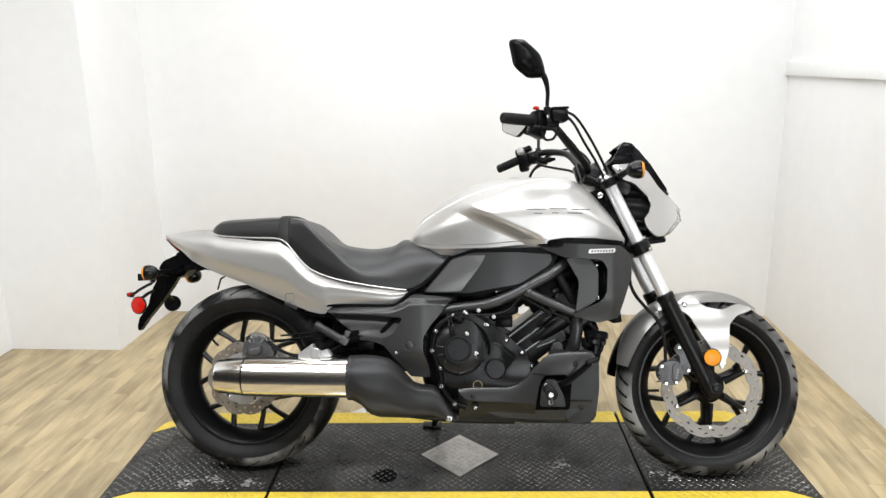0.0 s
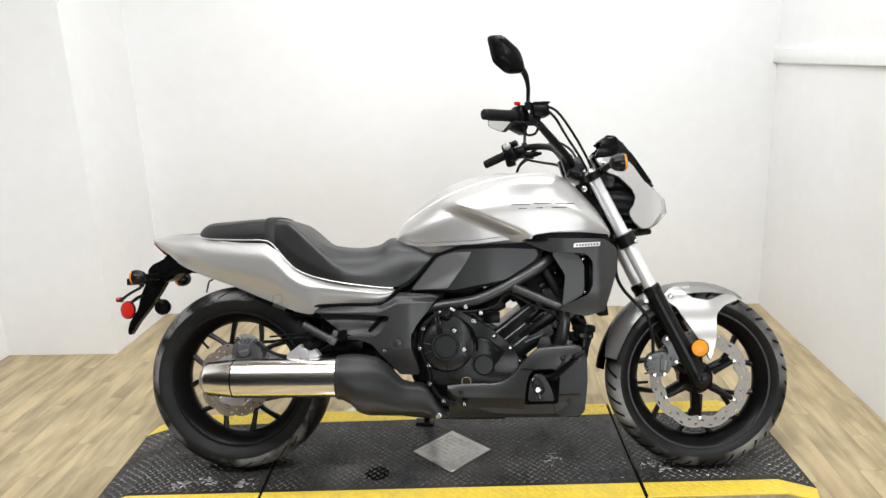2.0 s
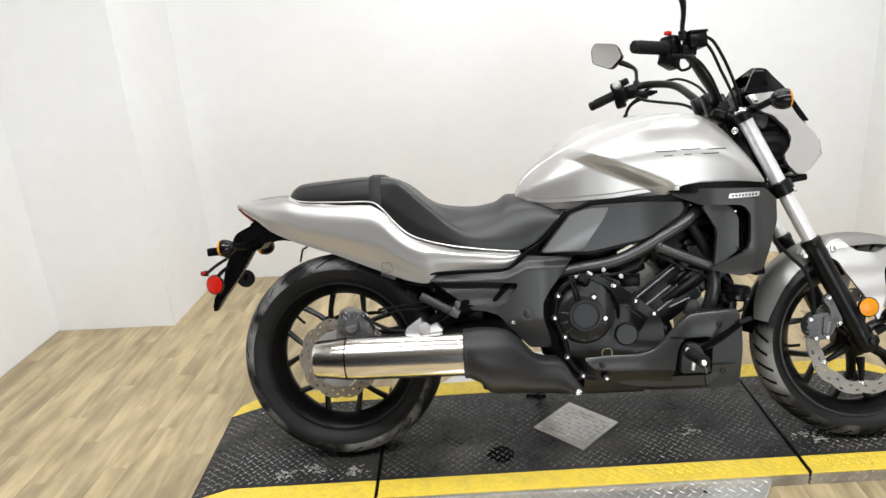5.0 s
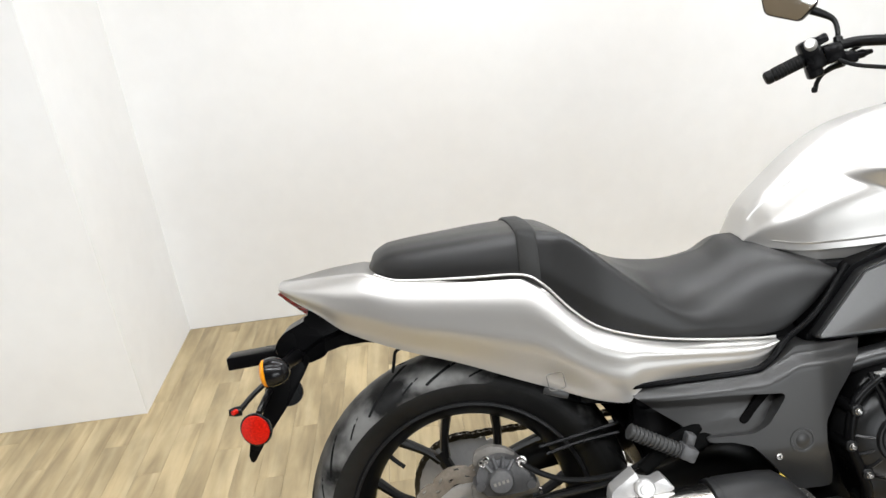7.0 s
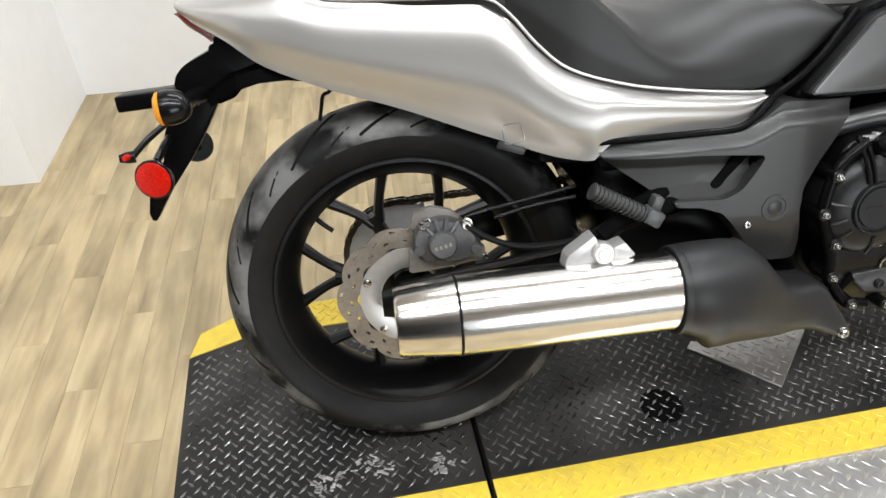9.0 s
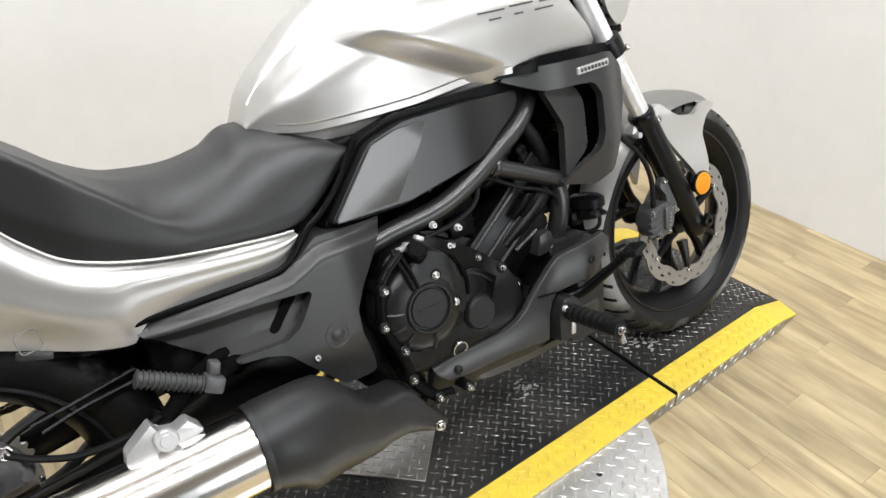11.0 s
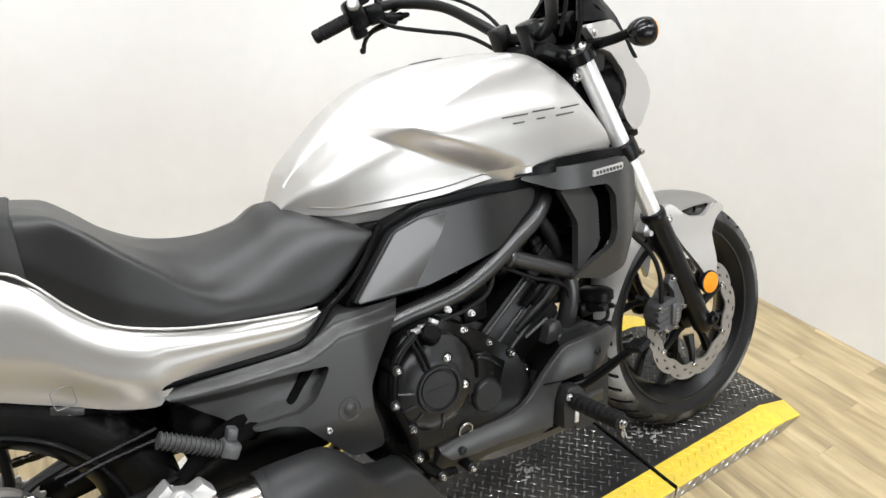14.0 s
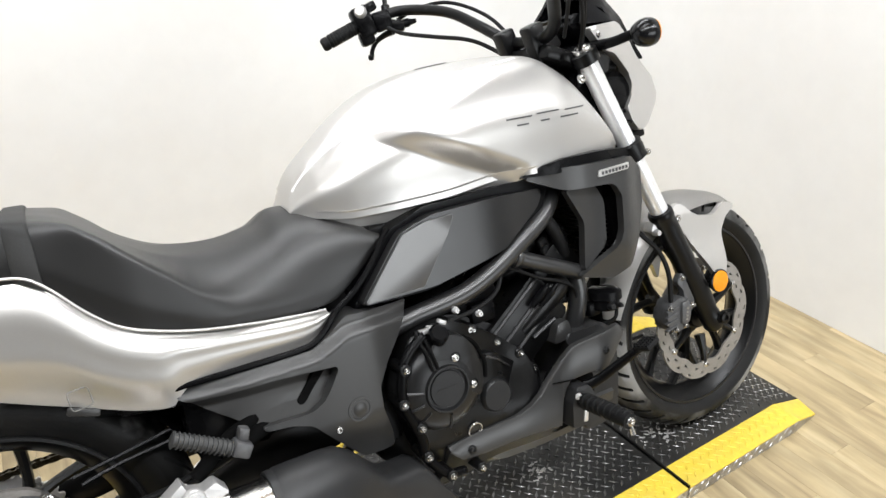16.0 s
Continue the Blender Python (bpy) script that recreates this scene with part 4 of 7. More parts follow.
bm = bmesh.new()
slab(bm, rounded([(0.598, 0.592), (0.69, 0.716), (0.762, 0.741), (0.99, 0.748), (1.04, 0.735), (1.018, 0.684), (0.914, 0.620), (0.753, 0.590)], 0.014), -0.150, 0.150, 0.008)
airbox = part("airbox", bm, BLACK, bike, "black airbox below the tank")
for s in (1, -1):
    bm = bmesh.new()
    slab(bm, rounded([(0.606, 0.601), (0.697, 0.709), (0.765, 0.729), (0.90, 0.731), (1.024, 0.724), (1.008, 0.690), (0.914, 0.631), (0.753, 0.601)], 0.014), -0.170, -0.145, 0.010, 3, bow=lambda x, z: 0.020 * smoothstep(0.86, 1.03, x) - 0.004 * math.sin((x - 0.6) * 7), mesh=0.02)
    if s < 0:
        for v in bm.verts:
            v.co.y = -v.co.y
    cover = part("airbox_cover", bm, AIRBOX, airbox, "satin black airbox side panel")
    bm = bmesh.new()
    slab(bm, rounded([(0.613, 0.6045), (0.700, 0.7065), (0.748, 0.720), (0.806, 0.7215), (0.790, 0.69), (0.728, 0.606)], 0.006), -0.1775, -0.160, 0.004, 3)
    if s < 0:
        for v in bm.verts:
            v.co.y = -v.co.y
    part("accent_panel", bm, ACCENT, cover, "lighter charcoal accent panel")

# ---- radiator and shrouds ----
bm = bmesh.new()
box(bm, (1.205, 0, 0.625), (0.03, 0.30, 0.235), (0, -8, 0), bevel=0.004)
radiator = part("radiator", bm, BLACK, bike, "black radiator core")
for k in range(24):
    bm = bmesh.new()
    box(bm, (1.188, 0, 0.52 + k * 0.0093), (0.006, 0.28, 0.002), (0, -8, 0))
    part("fin", bm, BLACK, radiator)
for s in (1, -1):
    bm = bmesh.new()
    slab(bm, rounded([(0.975, 0.748), (1.02, 0.760), (1.225, 0.752), (1.262, 0.722), (1.262, 0.657), (1.220, 0.527), (1.158, 0.511), (1.075, 0.533), (1.083, 0.540), (1.170, 0.580), (1.182, 0.610), (1.184, 0.680), (1.166, 0.708), (1.053, 0.714)], 0.008), -0.196, -0.178, 0.005, 3,
         bow=lambda x, z: 0.035 * (1 - smoothstep(0.97, 1.10, x)) + 0.026 * smoothstep(1.19, 1.27, x) + 0.018 * smoothstep(0.60, 0.505, z), mesh=0.015)
    if s < 0:
        for v in bm.verts:
            v.co.y = -v.co.y
    shroud = part("radiator_shroud", bm, GREY, bike, "charcoal radiator shroud with a badge")
    bm = bmesh.new()
    slab(bm, rounded([(1.056, 0.714), (1.140, 0.708), (1.160, 0.672), (1.158, 0.582), (1.088, 0.539), (1.100, 0.640)], 0.01), -0.178, -0.160, 0.005, bow=in_bow(1.06, 1.15, 0.010), mesh=0.02)
    if s < 0:
        for v in bm.verts:
            v.co.y = -v.co.y
    part("inner_guard", bm, GREY, shroud)
    # added near-black plate so the shroud slot looks deep in shade
    bm = bmesh.new()
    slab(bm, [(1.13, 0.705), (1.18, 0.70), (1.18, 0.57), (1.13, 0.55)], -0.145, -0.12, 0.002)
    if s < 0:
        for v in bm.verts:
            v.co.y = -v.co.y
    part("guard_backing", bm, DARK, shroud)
    if s > 0:
        bm = bmesh.new()
        slab(bm, rounded([(1.124, 0.727), (1.206, 0.730), (1.209, 0.743), (1.128, 0.740)], 0.003), -0.2005, -0.19, 0.0008, 1, bow=lambda x, z: 0.0005 + 0.03 * smoothstep(1.19, 1.27, x))
        badge = part("badge", bm, DECAL, shroud, "small silver badge with dark bars")
        for k in range(8):
            bm = bmesh.new()
            box(bm, (1.136 + k * 0.0088, -0.2003, 0.7335 + 0.0003 * k), (0.0052, 0.001, 0.0062), (0, -2 + 6, 0))
            part("badge_bar", bm, DARKMARK, badge)
        for bx, bz in ((1.158, 0.69), (1.163, 0.585)):
            bm = bmesh.new()
            bolt(bm, (bx, -0.147, bz), r=0.004)
            part("shroud_bolt", bm, BOLT, shroud)
bm = bmesh.new()
slab(bm, rounded([(0.965, 0.752), (1.01, 0.770), (1.06, 0.776), (1.15, 0.775), (1.236, 0.767), (1.245, 0.744), (1.04, 0.750)], 0.005), -0.184, -0.13, 0.008, 3,
     bow=lambda x, z: 0.020 * (1 - smoothstep(0.96, 1.04, x)) + 0.020 * smoothstep(1.13, 1.245, x), mesh=0.02)
other = bm.copy()
part("tank_gasket", bm, BLACK, bike, "black gap trim under the tank")
for v in other.verts:
    v.co.y = -v.co.y
part("tank_gasket", other, BLACK, bike, "black gap trim under the tank")

# ---- model mark on the tank flank: bars only ----
def mark(points, r=0.0013):
    bm = bmesh.new()
    tube(bm, [tank_point(x, z) for x, z in points], r, 6, 3, 0.35)
    part("tank_mark", bm, DARKMARK, tank, "dark slanted tank mark")


for x0, x1, up in ((0.936, 0.994, 0.866), (0.958, 0.984, 0.853), (1.006, 1.060, 0.868), (1.014, 1.034, 0.854), (1.076, 1.134, 0.866), (1.062, 1.110, 0.854)):
    mark([(x0 + (x1 - x0) * k / 3, up) for k in range(4)], 0.0017)

# ---- engine ----
bm = bmesh.new()
slab(bm, rounded([(0.615, 0.49), (0.66, 0.535), (0.80, 0.525), (0.90, 0.47), (0.985, 0.37), (0.98, 0.28), (0.86, 0.225), (0.68, 0.225), (0.60, 0.31)], 0.02), -0.125, 0.135, 0.012)
engine = part("engine", bm, ENGINE, bike, "black twin-cylinder engine with round clutch cover")
CL = (0.722, 0.427)
bm = bmesh.new()
slab(bm, rounded([(0.640, 0.43), (0.652, 0.49), (0.682, 0.53), (0.745, 0.545), (0.80, 0.515), (0.872, 0.468), (0.935, 0.412), (0.955, 0.36), (0.93, 0.29), (0.82, 0.25), (0.72, 0.243), (0.672, 0.30), (0.658, 0.36)], 0.02), -0.186, -0.12, 0.007, 3, bow=lambda x, z: 0.034 * smoothstep(0.76, 0.90, x) * smoothstep(0.30, 0.42, z) + 0.03 * smoothstep(0.32, 0.25, z), mesh=0.02)
case = part("clutch_case", bm, ENGINE, engine, "", 50)
bm = bmesh.new()
revolve(bm, [(0.0, 0.034), (0.033, 0.034), (0.0345, 0.0315), (0.037, 0.0315), (0.039, 0.0365), (0.0425, 0.0365), (0.044, 0.031), (0.062, 0.028), (0.076, 0.020), (0.083, 0.010), (0.086, -0.004), (0.087, -0.03)], (CL[0], -0.184, CL[1]), (0, -1, 0), 64)
clutch = part("clutch_cover", bm, CASTING, engine, "round dark clutch cover")
bm = bmesh.new()
revolve(bm, [(0.0392, 0.0362), (0.0395, 0.0378), (0.0422, 0.0378), (0.0428, 0.0360)], (CL[0], -0.184, CL[1]), (0, -1, 0), 48, closed_profile=True)
part("cover_ring", bm, CASTING, clutch, "polished rim of the inner clutch cap")
bm = bmesh.new()
box(bm, (CL[0], -0.2183, CL[1] + 0.001), (0.042, 0.001, 0.004), (0, 0, 0))
part("cover_bar", bm, CASTING, clutch)
bm = bmesh.new()
slab(bm, rounded([(0.698, 0.472), (0.706, 0.510), (0.735, 0.521), (0.764, 0.517), (0.790, 0.484), (0.806, 0.440), (0.806, 0.410), (0.794, 0.385), (0.772, 0.404), (0.765, 0.440), (0.745, 0.463), (0.72, 0.470)], 0.008), -0.2135, -0.17, 0.006, 3, bow=lambda x, z: 0.012 * smoothstep(0.775, 0.81, x), mesh=0.02)
part("upper_plate", bm, CASTING, clutch, "", 50)
bm = bmesh.new()
revolve(bm, [(0.0, 0.03), (0.014, 0.03), (0.018, 0.026), (0.0195, 0.0), (0.021, -0.02)], (0.724, -0.193, 0.512), (0, -0.75, 0.66), 24)
part("filler_cap", bm, BLACK, clutch, "black oil filler cap")
for x0, x1 in ((0.686, 0.700), (0.697, 0.710)):
    bm = bmesh.new()
    tube(bm, [(x0, -0.196, 0.535), (x0 * 0.5 + x1 * 0.5, -0.212, 0.50), (x1, -0.2165, 0.468)], 0.0036, 8, 4)
    part("cover_rib", bm, SATIN, clutch)
for a0, r0, r1 in ((172, 0.046, 0.078), (198, 0.05, 0.08), (222, 0.05, 0.08), (272, 0.05, 0.082)):
    bm = bmesh.new()
    d = Vector((math.cos(radians(a0)), 0, math.sin(radians(a0))))
    c0 = Vector((CL[0], 0, CL[1]))
    tube(bm, [c0 + d * r0 + Vector((0, -0.2145, 0)), c0 + d * (r0 + r1) * 0.5 + Vector((0, -0.211, 0)), c0 + d * r1 + Vector((0, -0.201, 0))], 0.003, 6, 2)
    part("cover_rib", bm, CASTING, clutch)
for pts in (((0.770, -0.208, 0.508), (0.795, -0.200, 0.488), (0.812, -0.19, 0.462)), ((0.806, -0.196, 0.470), (0.818, -0.192, 0.44), (0.817, -0.19, 0.41))):
    bm = bmesh.new()
    tube(bm, pts, 0.004, 8, 4)
    part("case_groove", bm, DARK, clutch)
bm = bmesh.new()
slab(bm, rounded([(0.803, 0.42), (0.822, 0.452), (0.850, 0.446), (0.922, 0.390), (0.888, 0.386), (0.878, 0.34), (0.852, 0.322), (0.815, 0.33), (0.80, 0.36)], 0.010), -0.182, -0.12, 0.008, 3, bow=lambda x, z: 0.030 * smoothstep(0.84, 0.92, x), mesh=0.02)
part("timing_case", bm, ENGINE, engine, "", 50)
bm = bmesh.new()
revolve(bm, [(0.0, 0.012), (0.028, 0.012), (0.032, 0.008), (0.034, 0.0), (0.035, -0.03)], (0.838, -0.180, 0.364), (0, -1, 0.0), 36)
part("timing_cap", bm, CASTING, engine, "round dark timing cap")
bm = bmesh.new()
tube(bm, [(0.826, -0.186, 0.447), (0.855, -0.180, 0.430), (0.885, -0.168, 0.404)], 0.0028, 6, 4)
part("case_edge", bm, CASTING, engine)
bm = bmesh.new()
revolve(bm, [(0.012, 0), (0.0135, 0.003), (0.0155, 0.003), (0.0165, 0)], (0.782, -0.185, 0.314), (0, -1, -0.3), 24, closed_profile=True)
part("oil_sight", bm, BOLT, engine, "bright rim of the oil sight glass")
bm = bmesh.new()
revolve(bm, [(0.0, 0.001), (0.0125, 0.001), (0.02, -0.02)], (0.782, -0.1845, 0.314), (0, -1, -0.3), 20)
part("oil_glass", bm, GLOSS, engine)
for bx, bz, by in ((0.748, 0.476, -0.2135), (0.777, 0.416, -0.2125)):
    bm = bmesh.new()
    bolt(bm, (bx, by, bz), r=0.006, h=0.005)
    part("case_bolt", bm, BOLT, engine)
    bm = bmesh.new()
    revolve(bm, [(0.0078, -0.002), (0.0085, 0.0005), (0.0105, 0.0005), (0.0112, -0.002)], (bx, by, bz), (0, -1, 0), 20, closed_profile=True)
    part("bolt_ring", bm, DARK, engine)
for bx, by, bz in ((0.651, -0.214, 0.483), (0.639, -0.212, 0.422), (0.665, -0.212, 0.368), (0.669, -0.212, 0.311), (0.710, -0.212, 0.257), (0.775, -0.208, 0.246), (0.812, -0.175, 0.50), (0.872, -0.157, 0.452), (0.922, -0.157, 0.414), (0.952, -0.155, 0.37)):
    bm = bmesh.new()
    bolt(bm, (bx, by, bz), r=0.0046, h=0.006)
    part("case_bolt", bm, BOLT, engine, "bright zinc bolt")
    bm = bmesh.new()
    revolve(bm, [(0.0105, -0.05), (0.0105, -0.002), (0.009, -0.0005), (0.0, -0.0005)], (bx, by, bz), (0, -1, 0), 14)
    part("bolt_boss", bm, SATIN, engine)
bm = bmesh.new()
tube(bm, [(0.70, -0.196, 0.528), (0.668, -0.199, 0.506), (0.650, -0.201, 0.48), (0.641, -0.201, 0.425), (0.655, -0.200, 0.38), (0.667, -0.199, 0.34), (0.671, -0.198, 0.305), (0.705, -0.197, 0.26), (0.745, -0.192, 0.246)], 0.0095, 10, 5)
part("case_flange", bm, BLACK, engine)

# inclined cylinder block and head
CY = Vector((math.cos(radians(37)), 0, math.sin(radians(37))))
NY = Vector((-CY.z, 0, CY.x))
base = Vector((0.905, 0, 0.415))


def cyl_outline(a0, a1, b0, b1):
    return [tuple((base + CY * a + NY * b)[k] for k in (0, 2)) for a, b in ((a0, b0), (a1, b0), (a1, b1), (a0, b1))]


bm = bmesh.new()
slab(bm, rounded(cyl_outline(0.0, 0.155, -0.062, 0.062), 0.008), -0.135, 0.135, 0.006)
part("cylinder_block", bm, ENGINE, engine)
for k in range(3):
    b = 0.05 - k * 0.034
    bm = bmesh.new()
    p, q = base + CY * 0.004 + NY * b, base + CY * 0.15 + NY * b
    tube(bm, [p + Vector((0, -0.136, 0)), q + Vector((0, -0.136, 0))], 0.0042, 6, 1)
    part("cylinder_rib", bm, RIBS, engine)
bm = bmesh.new()
slab(bm, rounded(cyl_outline(0.155, 0.255, -0.058, 0.058), 0.012), -0.125, 0.125, 0.012)
part("cylinder_head", bm, ENGINE, engine)
bm = bmesh.new()
p = base + CY * 0.115 + NY * -0.005
tube(bm, [p + CY * -0.06 + Vector((0, -0.120, 0)), p + Vector((0, -0.122, 0)), p + CY * 0.05 + Vector((0, -0.122, 0)), p + CY * 0.075 + Vector((0, -0.12, 0))], [0.018, 0.027, 0.031, 0.030], 20, 4)
part("head_cap", bm, ENGINE, engine)
for dx in (0, 0.016):
    bm = bmesh.new()
    p = base + CY * (0.10 + dx) + NY * (0.025 - dx)
    tube(bm, [p + Vector((0, -0.145, 0)), p + CY * 0.03 + Vector((0, -0.147, 0)), p + CY * 0.055 + Vector((0, -0.145, 0))], [0.006, 0.0085, 0.005], 8, 3)
    part("plug_lead", bm, BLACK, engine)
bm = bmesh.new()
tube(bm, [base + CY * 0.06 + NY * -0.03 + Vector((0, -0.138, 0)), base + CY * 0.12 + NY * -0.045 + Vector((0, -0.138, 0))], 0.004, 6, 1)
part("cylinder_rib", bm, RIBS, engine)
# throttle body, coils, hoses and small hardware above the case
bm = bmesh.new()
box(bm, (0.86, -0.085, 0.545), (0.10, 0.07, 0.055), (0, -20, 0), bevel=0.012)
box(bm, (0.945, -0.08, 0.585), (0.05, 0.06, 0.05), (0, -30, 0), bevel=0.01)
revolve(bm, [(0.026, -0.03), (0.028, 0), (0.026, 0.03)], (0.90, -0.09, 0.575), (0.8, 0, 0.6), 20)
part("throttle_body", bm, BLACK, engine)
bm = bmesh.new()
box(bm, (0.865, -0.12, 0.51), (0.055, 0.03, 0.04), (0, 0, 0), bevel=0.006)
part("sensor_box", bm, BLACK, engine)
bm = bmesh.new()
tube(bm, [(0.69, -0.185, 0.532), (0.75, -0.180, 0.532), (0.823, -0.168, 0.533), (0.877, -0.158, 0.546), (0.90, -0.152, 0.572), (0.905, -0.14, 0.60)], 0.0045, 8, 5)
part("breather_hose", bm, GRIP, engine)
for k, (px, pz) in enumerate(((0.705, 0.520), (0.720, 0.523), (0.743, 0.528), (0.784, 0.546), (0.806, 0.502), (0.832, 0.526))):
    bm = bmesh.new()
    if k < 3:
        box(bm, (px, -0.190, pz + 0.012), (0.016, 0.012, 0.008), (0, 15 * k, 0), bevel=0.002)
    else:
        bolt(bm, (px, -0.172, pz), r=0.0055, h=0.008)
    part("hose_clip", bm, ALU, engine, "bright hose clip")
bm = bmesh.new()
tube(bm, [(0.905, -0.152, 0.592), (0.93, -0.152, 0.584), (0.993, -0.152, 0.549), (1.033, -0.152, 0.533), (1.075, -0.150, 0.507), (1.085, -0.142, 0.47)], 0.0036, 8, 5)
part("wiring", bm, GRIP, engine)
for px, py, pz in ((1.03, -0.118, 0.609), (1.038, -0.116, 0.592), (1.068, -0.118, 0.584), (1.132, -0.118, 0.627)):
    bm = bmesh.new()
    box(bm, (px, py, pz), (0.022, 0.012, 0.014), (0, random.uniform(-40, 40), 20), bevel=0.003)
    part("fuel_fitting", bm, ALU if px < 1.03 else CASTING, engine, "bright fuel fitting")
bm = bmesh.new()
revolve(bm, [(0.0, 0.02), (0.03, 0.02), (0.038, 0.012), (0.04, -0.03)], (1.075, -0.09, 0.60), (0.2, -1, 0.2), 24)
for k in range(5):
    a = radians(36 * k - 60)
    tube(bm, [(1.075 + 0.012 * math.cos(a), -0.112, 0.60 + 0.012 * math.sin(a)), (1.075 + 0.034 * math.cos(a), -0.104, 0.60 + 0.034 * math.sin(a))], 0.003, 6, 1)
part("water_pump", bm, ENGINE, engine)
bm = bmesh.new()
tube(bm, [(1.02, -0.10, 0.71), (1.035, -0.125, 0.665), (1.06, -0.13, 0.62), (1.085, -0.115, 0.57)], 0.014, 10, 5)
tube(bm, [(1.0, -0.06, 0.62), (1.06, -0.07, 0.66), (1.13, -0.08, 0.68)], 0.016, 10, 4)
part("coolant_hose", bm, GRIP, engine)
bm = bmesh.new()
box(bm, (1.04, 0.02, 0.56), (0.16, 0.22, 0.22), (0, -35, 0), bevel=0.02)
part("head_mass", bm, ENGINE, engine)
for y0 in (-0.055, 0.055):
    bm = bmesh.new()
    tube(bm, [(1.10, y0, 0.52), (1.145, y0, 0.50), (1.165, y0 * 0.9, 0.44), (1.155, y0 * 0.8, 0.36), (1.11, y0 * 0.6, 0.28)], 0.021, 12, 5)
    part("header_pipe", bm, SATIN, engine, "black exhaust header pipe")
bm = bmesh.new()
tube(bm, [(1.092, -0.13, 0.535), (1.096, -0.135, 0.49), (1.088, -0.13, 0.44), (1.075, -0.12, 0.40)], 0.020, 12, 4)
other = bm.copy()
for v in other.verts:
    v.co.y = -v.co.y
part("down_tube", bm, FRAME, bike, "satin black frame down tube")
part("down_tube", other, FRAME, bike, "satin black frame down tube")
bm = bmesh.new()
slab(bm, rounded([(1.005, 0.405), (1.02, 0.445), (1.045, 0.448), (1.055, 0.41)], 0.006), -0.158, -0.12, 0.004)
part("engine_mount", bm, GREY, engine)

# frame tubes
bm = bmesh.new()
tube(bm, [(0.60, -0.135, 0.515), (0.69, -0.148, 0.546), (0.807, -0.155, 0.564), (0.879, -0.156, 0.590), (0.951, -0.152, 0.628), (1.031, -0.140, 0.675), (1.11, -0.09, 0.755), (1.17, -0.03, 0.83)], 0.0185, 16, 8)
other = bm.copy()
for v in other.verts:
    v.co.y = -v.co.y
frame_part = part("frame_rail", bm, FRAME, bike, "satin black tubular frame rail")
part("frame_rail", other, FRAME, bike, "satin black tubular frame rail")
bm = bmesh.new()
tube(bm, [(0.926, -0.152, 0.610), (1.01, -0.153, 0.572), (1.092, -0.150, 0.536)], 0.0165, 14, 3)
other = bm.copy()
for v in other.verts:
    v.co.y = -v.co.y
part("frame_strut", bm, FRAME, frame_part)
part("frame_strut", other, FRAME, frame_part)
bm = bmesh.new()
revolve(bm, [(0.019, -0.006), (0.0205, -0.004), (0.0205, 0.004), (0.019, 0.006)], (0.942, -0.1523, 0.603), (0.91, 0.0, -0.42), 18)
part("frame_collar", bm, FRAME, frame_part)

# ---- belly pan ----
PAN_TOP = [(0.722, 0.2975), (0.79, 0.303), (0.87, 0.304), (0.913, 0.319), (0.957, 0.367), (0.991, 0.402), (1.009, 0.414), (1.05, 0.419), (1.13, 0.423), (1.142, 0.411)]
PAN_RIDGE = [(0.722, 0.290), (0.745, 0.268), (0.80, 0.262), (0.964, 0.262), (0.9695, 0.307), (0.991, 0.351), (1.05, 0.355), (1.062, 0.349), (1.142, 0.405)]
PAN_OUT = [(0.722, 0.188), (0.85, 0.190), (0.95, 0.205), (1.0, 0.216), (1.08, 0.222), (1.142, 0.208)]
bm = bmesh.new()
rings = []
for x in [0.722, 0.73, 0.745, 0.77, 0.80, 0.84, 0.87, 0.89, 0.91, 0.93, 0.95, 0.963, 0.967, 0.971, 0.98, 0.991, 1.0, 1.009, 1.025, 1.05, 1.062, 1.08, 1.10, 1.12, 1.135, 1.142]:
    zt, zr, o = curve(PAN_TOP, x), curve(PAN_RIDGE, x), curve(PAN_OUT, x)
    under = (-0.115, 0.19) if x < 0.965 else (-0.14, zr - 0.004)
    rings.append([Vector((x, y, z)) for y, z in ((-o + 0.026, zt - 0.012), (-o + 0.012, zt + 0.004), (-o + 0.003, zt + 0.002), (-o, zt - 0.003), (-o - 0.004, zr + 0.004), (-o - 0.003, zr), (-o + 0.003, zr - 0.003), (under[0] * 0.5 - o * 0.5, (under[1] + zr) / 2 - 0.004), (under[0], under[1]), (-0.10, 0.25))])
loft(bm, rings)
belly = part("belly_pan", bm, GREY, bike, "charcoal plastic belly pan", 35)
bm = bmesh.new()
tube(bm, [(0.952, -0.2095, 0.3545), (0.975, -0.2165, 0.3535), (0.995, -0.2205, 0.352)], 0.0012, 6, 3)
part("pan_joint", bm, DARK, belly)
bm = bmesh.new()
slab(bm, rounded([(1.03, 0.42), (1.14, 0.415), (1.163, 0.39), (1.163, 0.30), (1.150, 0.20), (1.06, 0.192), (1.05, 0.36)], 0.016), -0.160, 0.160, 0.02, 3, bow=lambda x, z: 0)
part("front_pan", bm, MATTE, belly)
bm = bmesh.new()
rings = []
for x in (0.745, 0.80, 0.86, 0.93, 1.0, 1.07, 1.14):
    lo = 0.212 - 0.03 * smoothstep(0.75, 0.9, x)
    rings.append([Vector((x, y, z)) for y, z in ((-0.166, 0.262), (-0.150, lo + 0.02), (-0.11, lo), (0.11, lo), (0.150, lo + 0.02), (0.166, 0.262), (0.12, 0.30), (-0.12, 0.30))])
loft(bm, rings)
part("pan_floor", bm, GREY, belly, "charcoal pan underside")
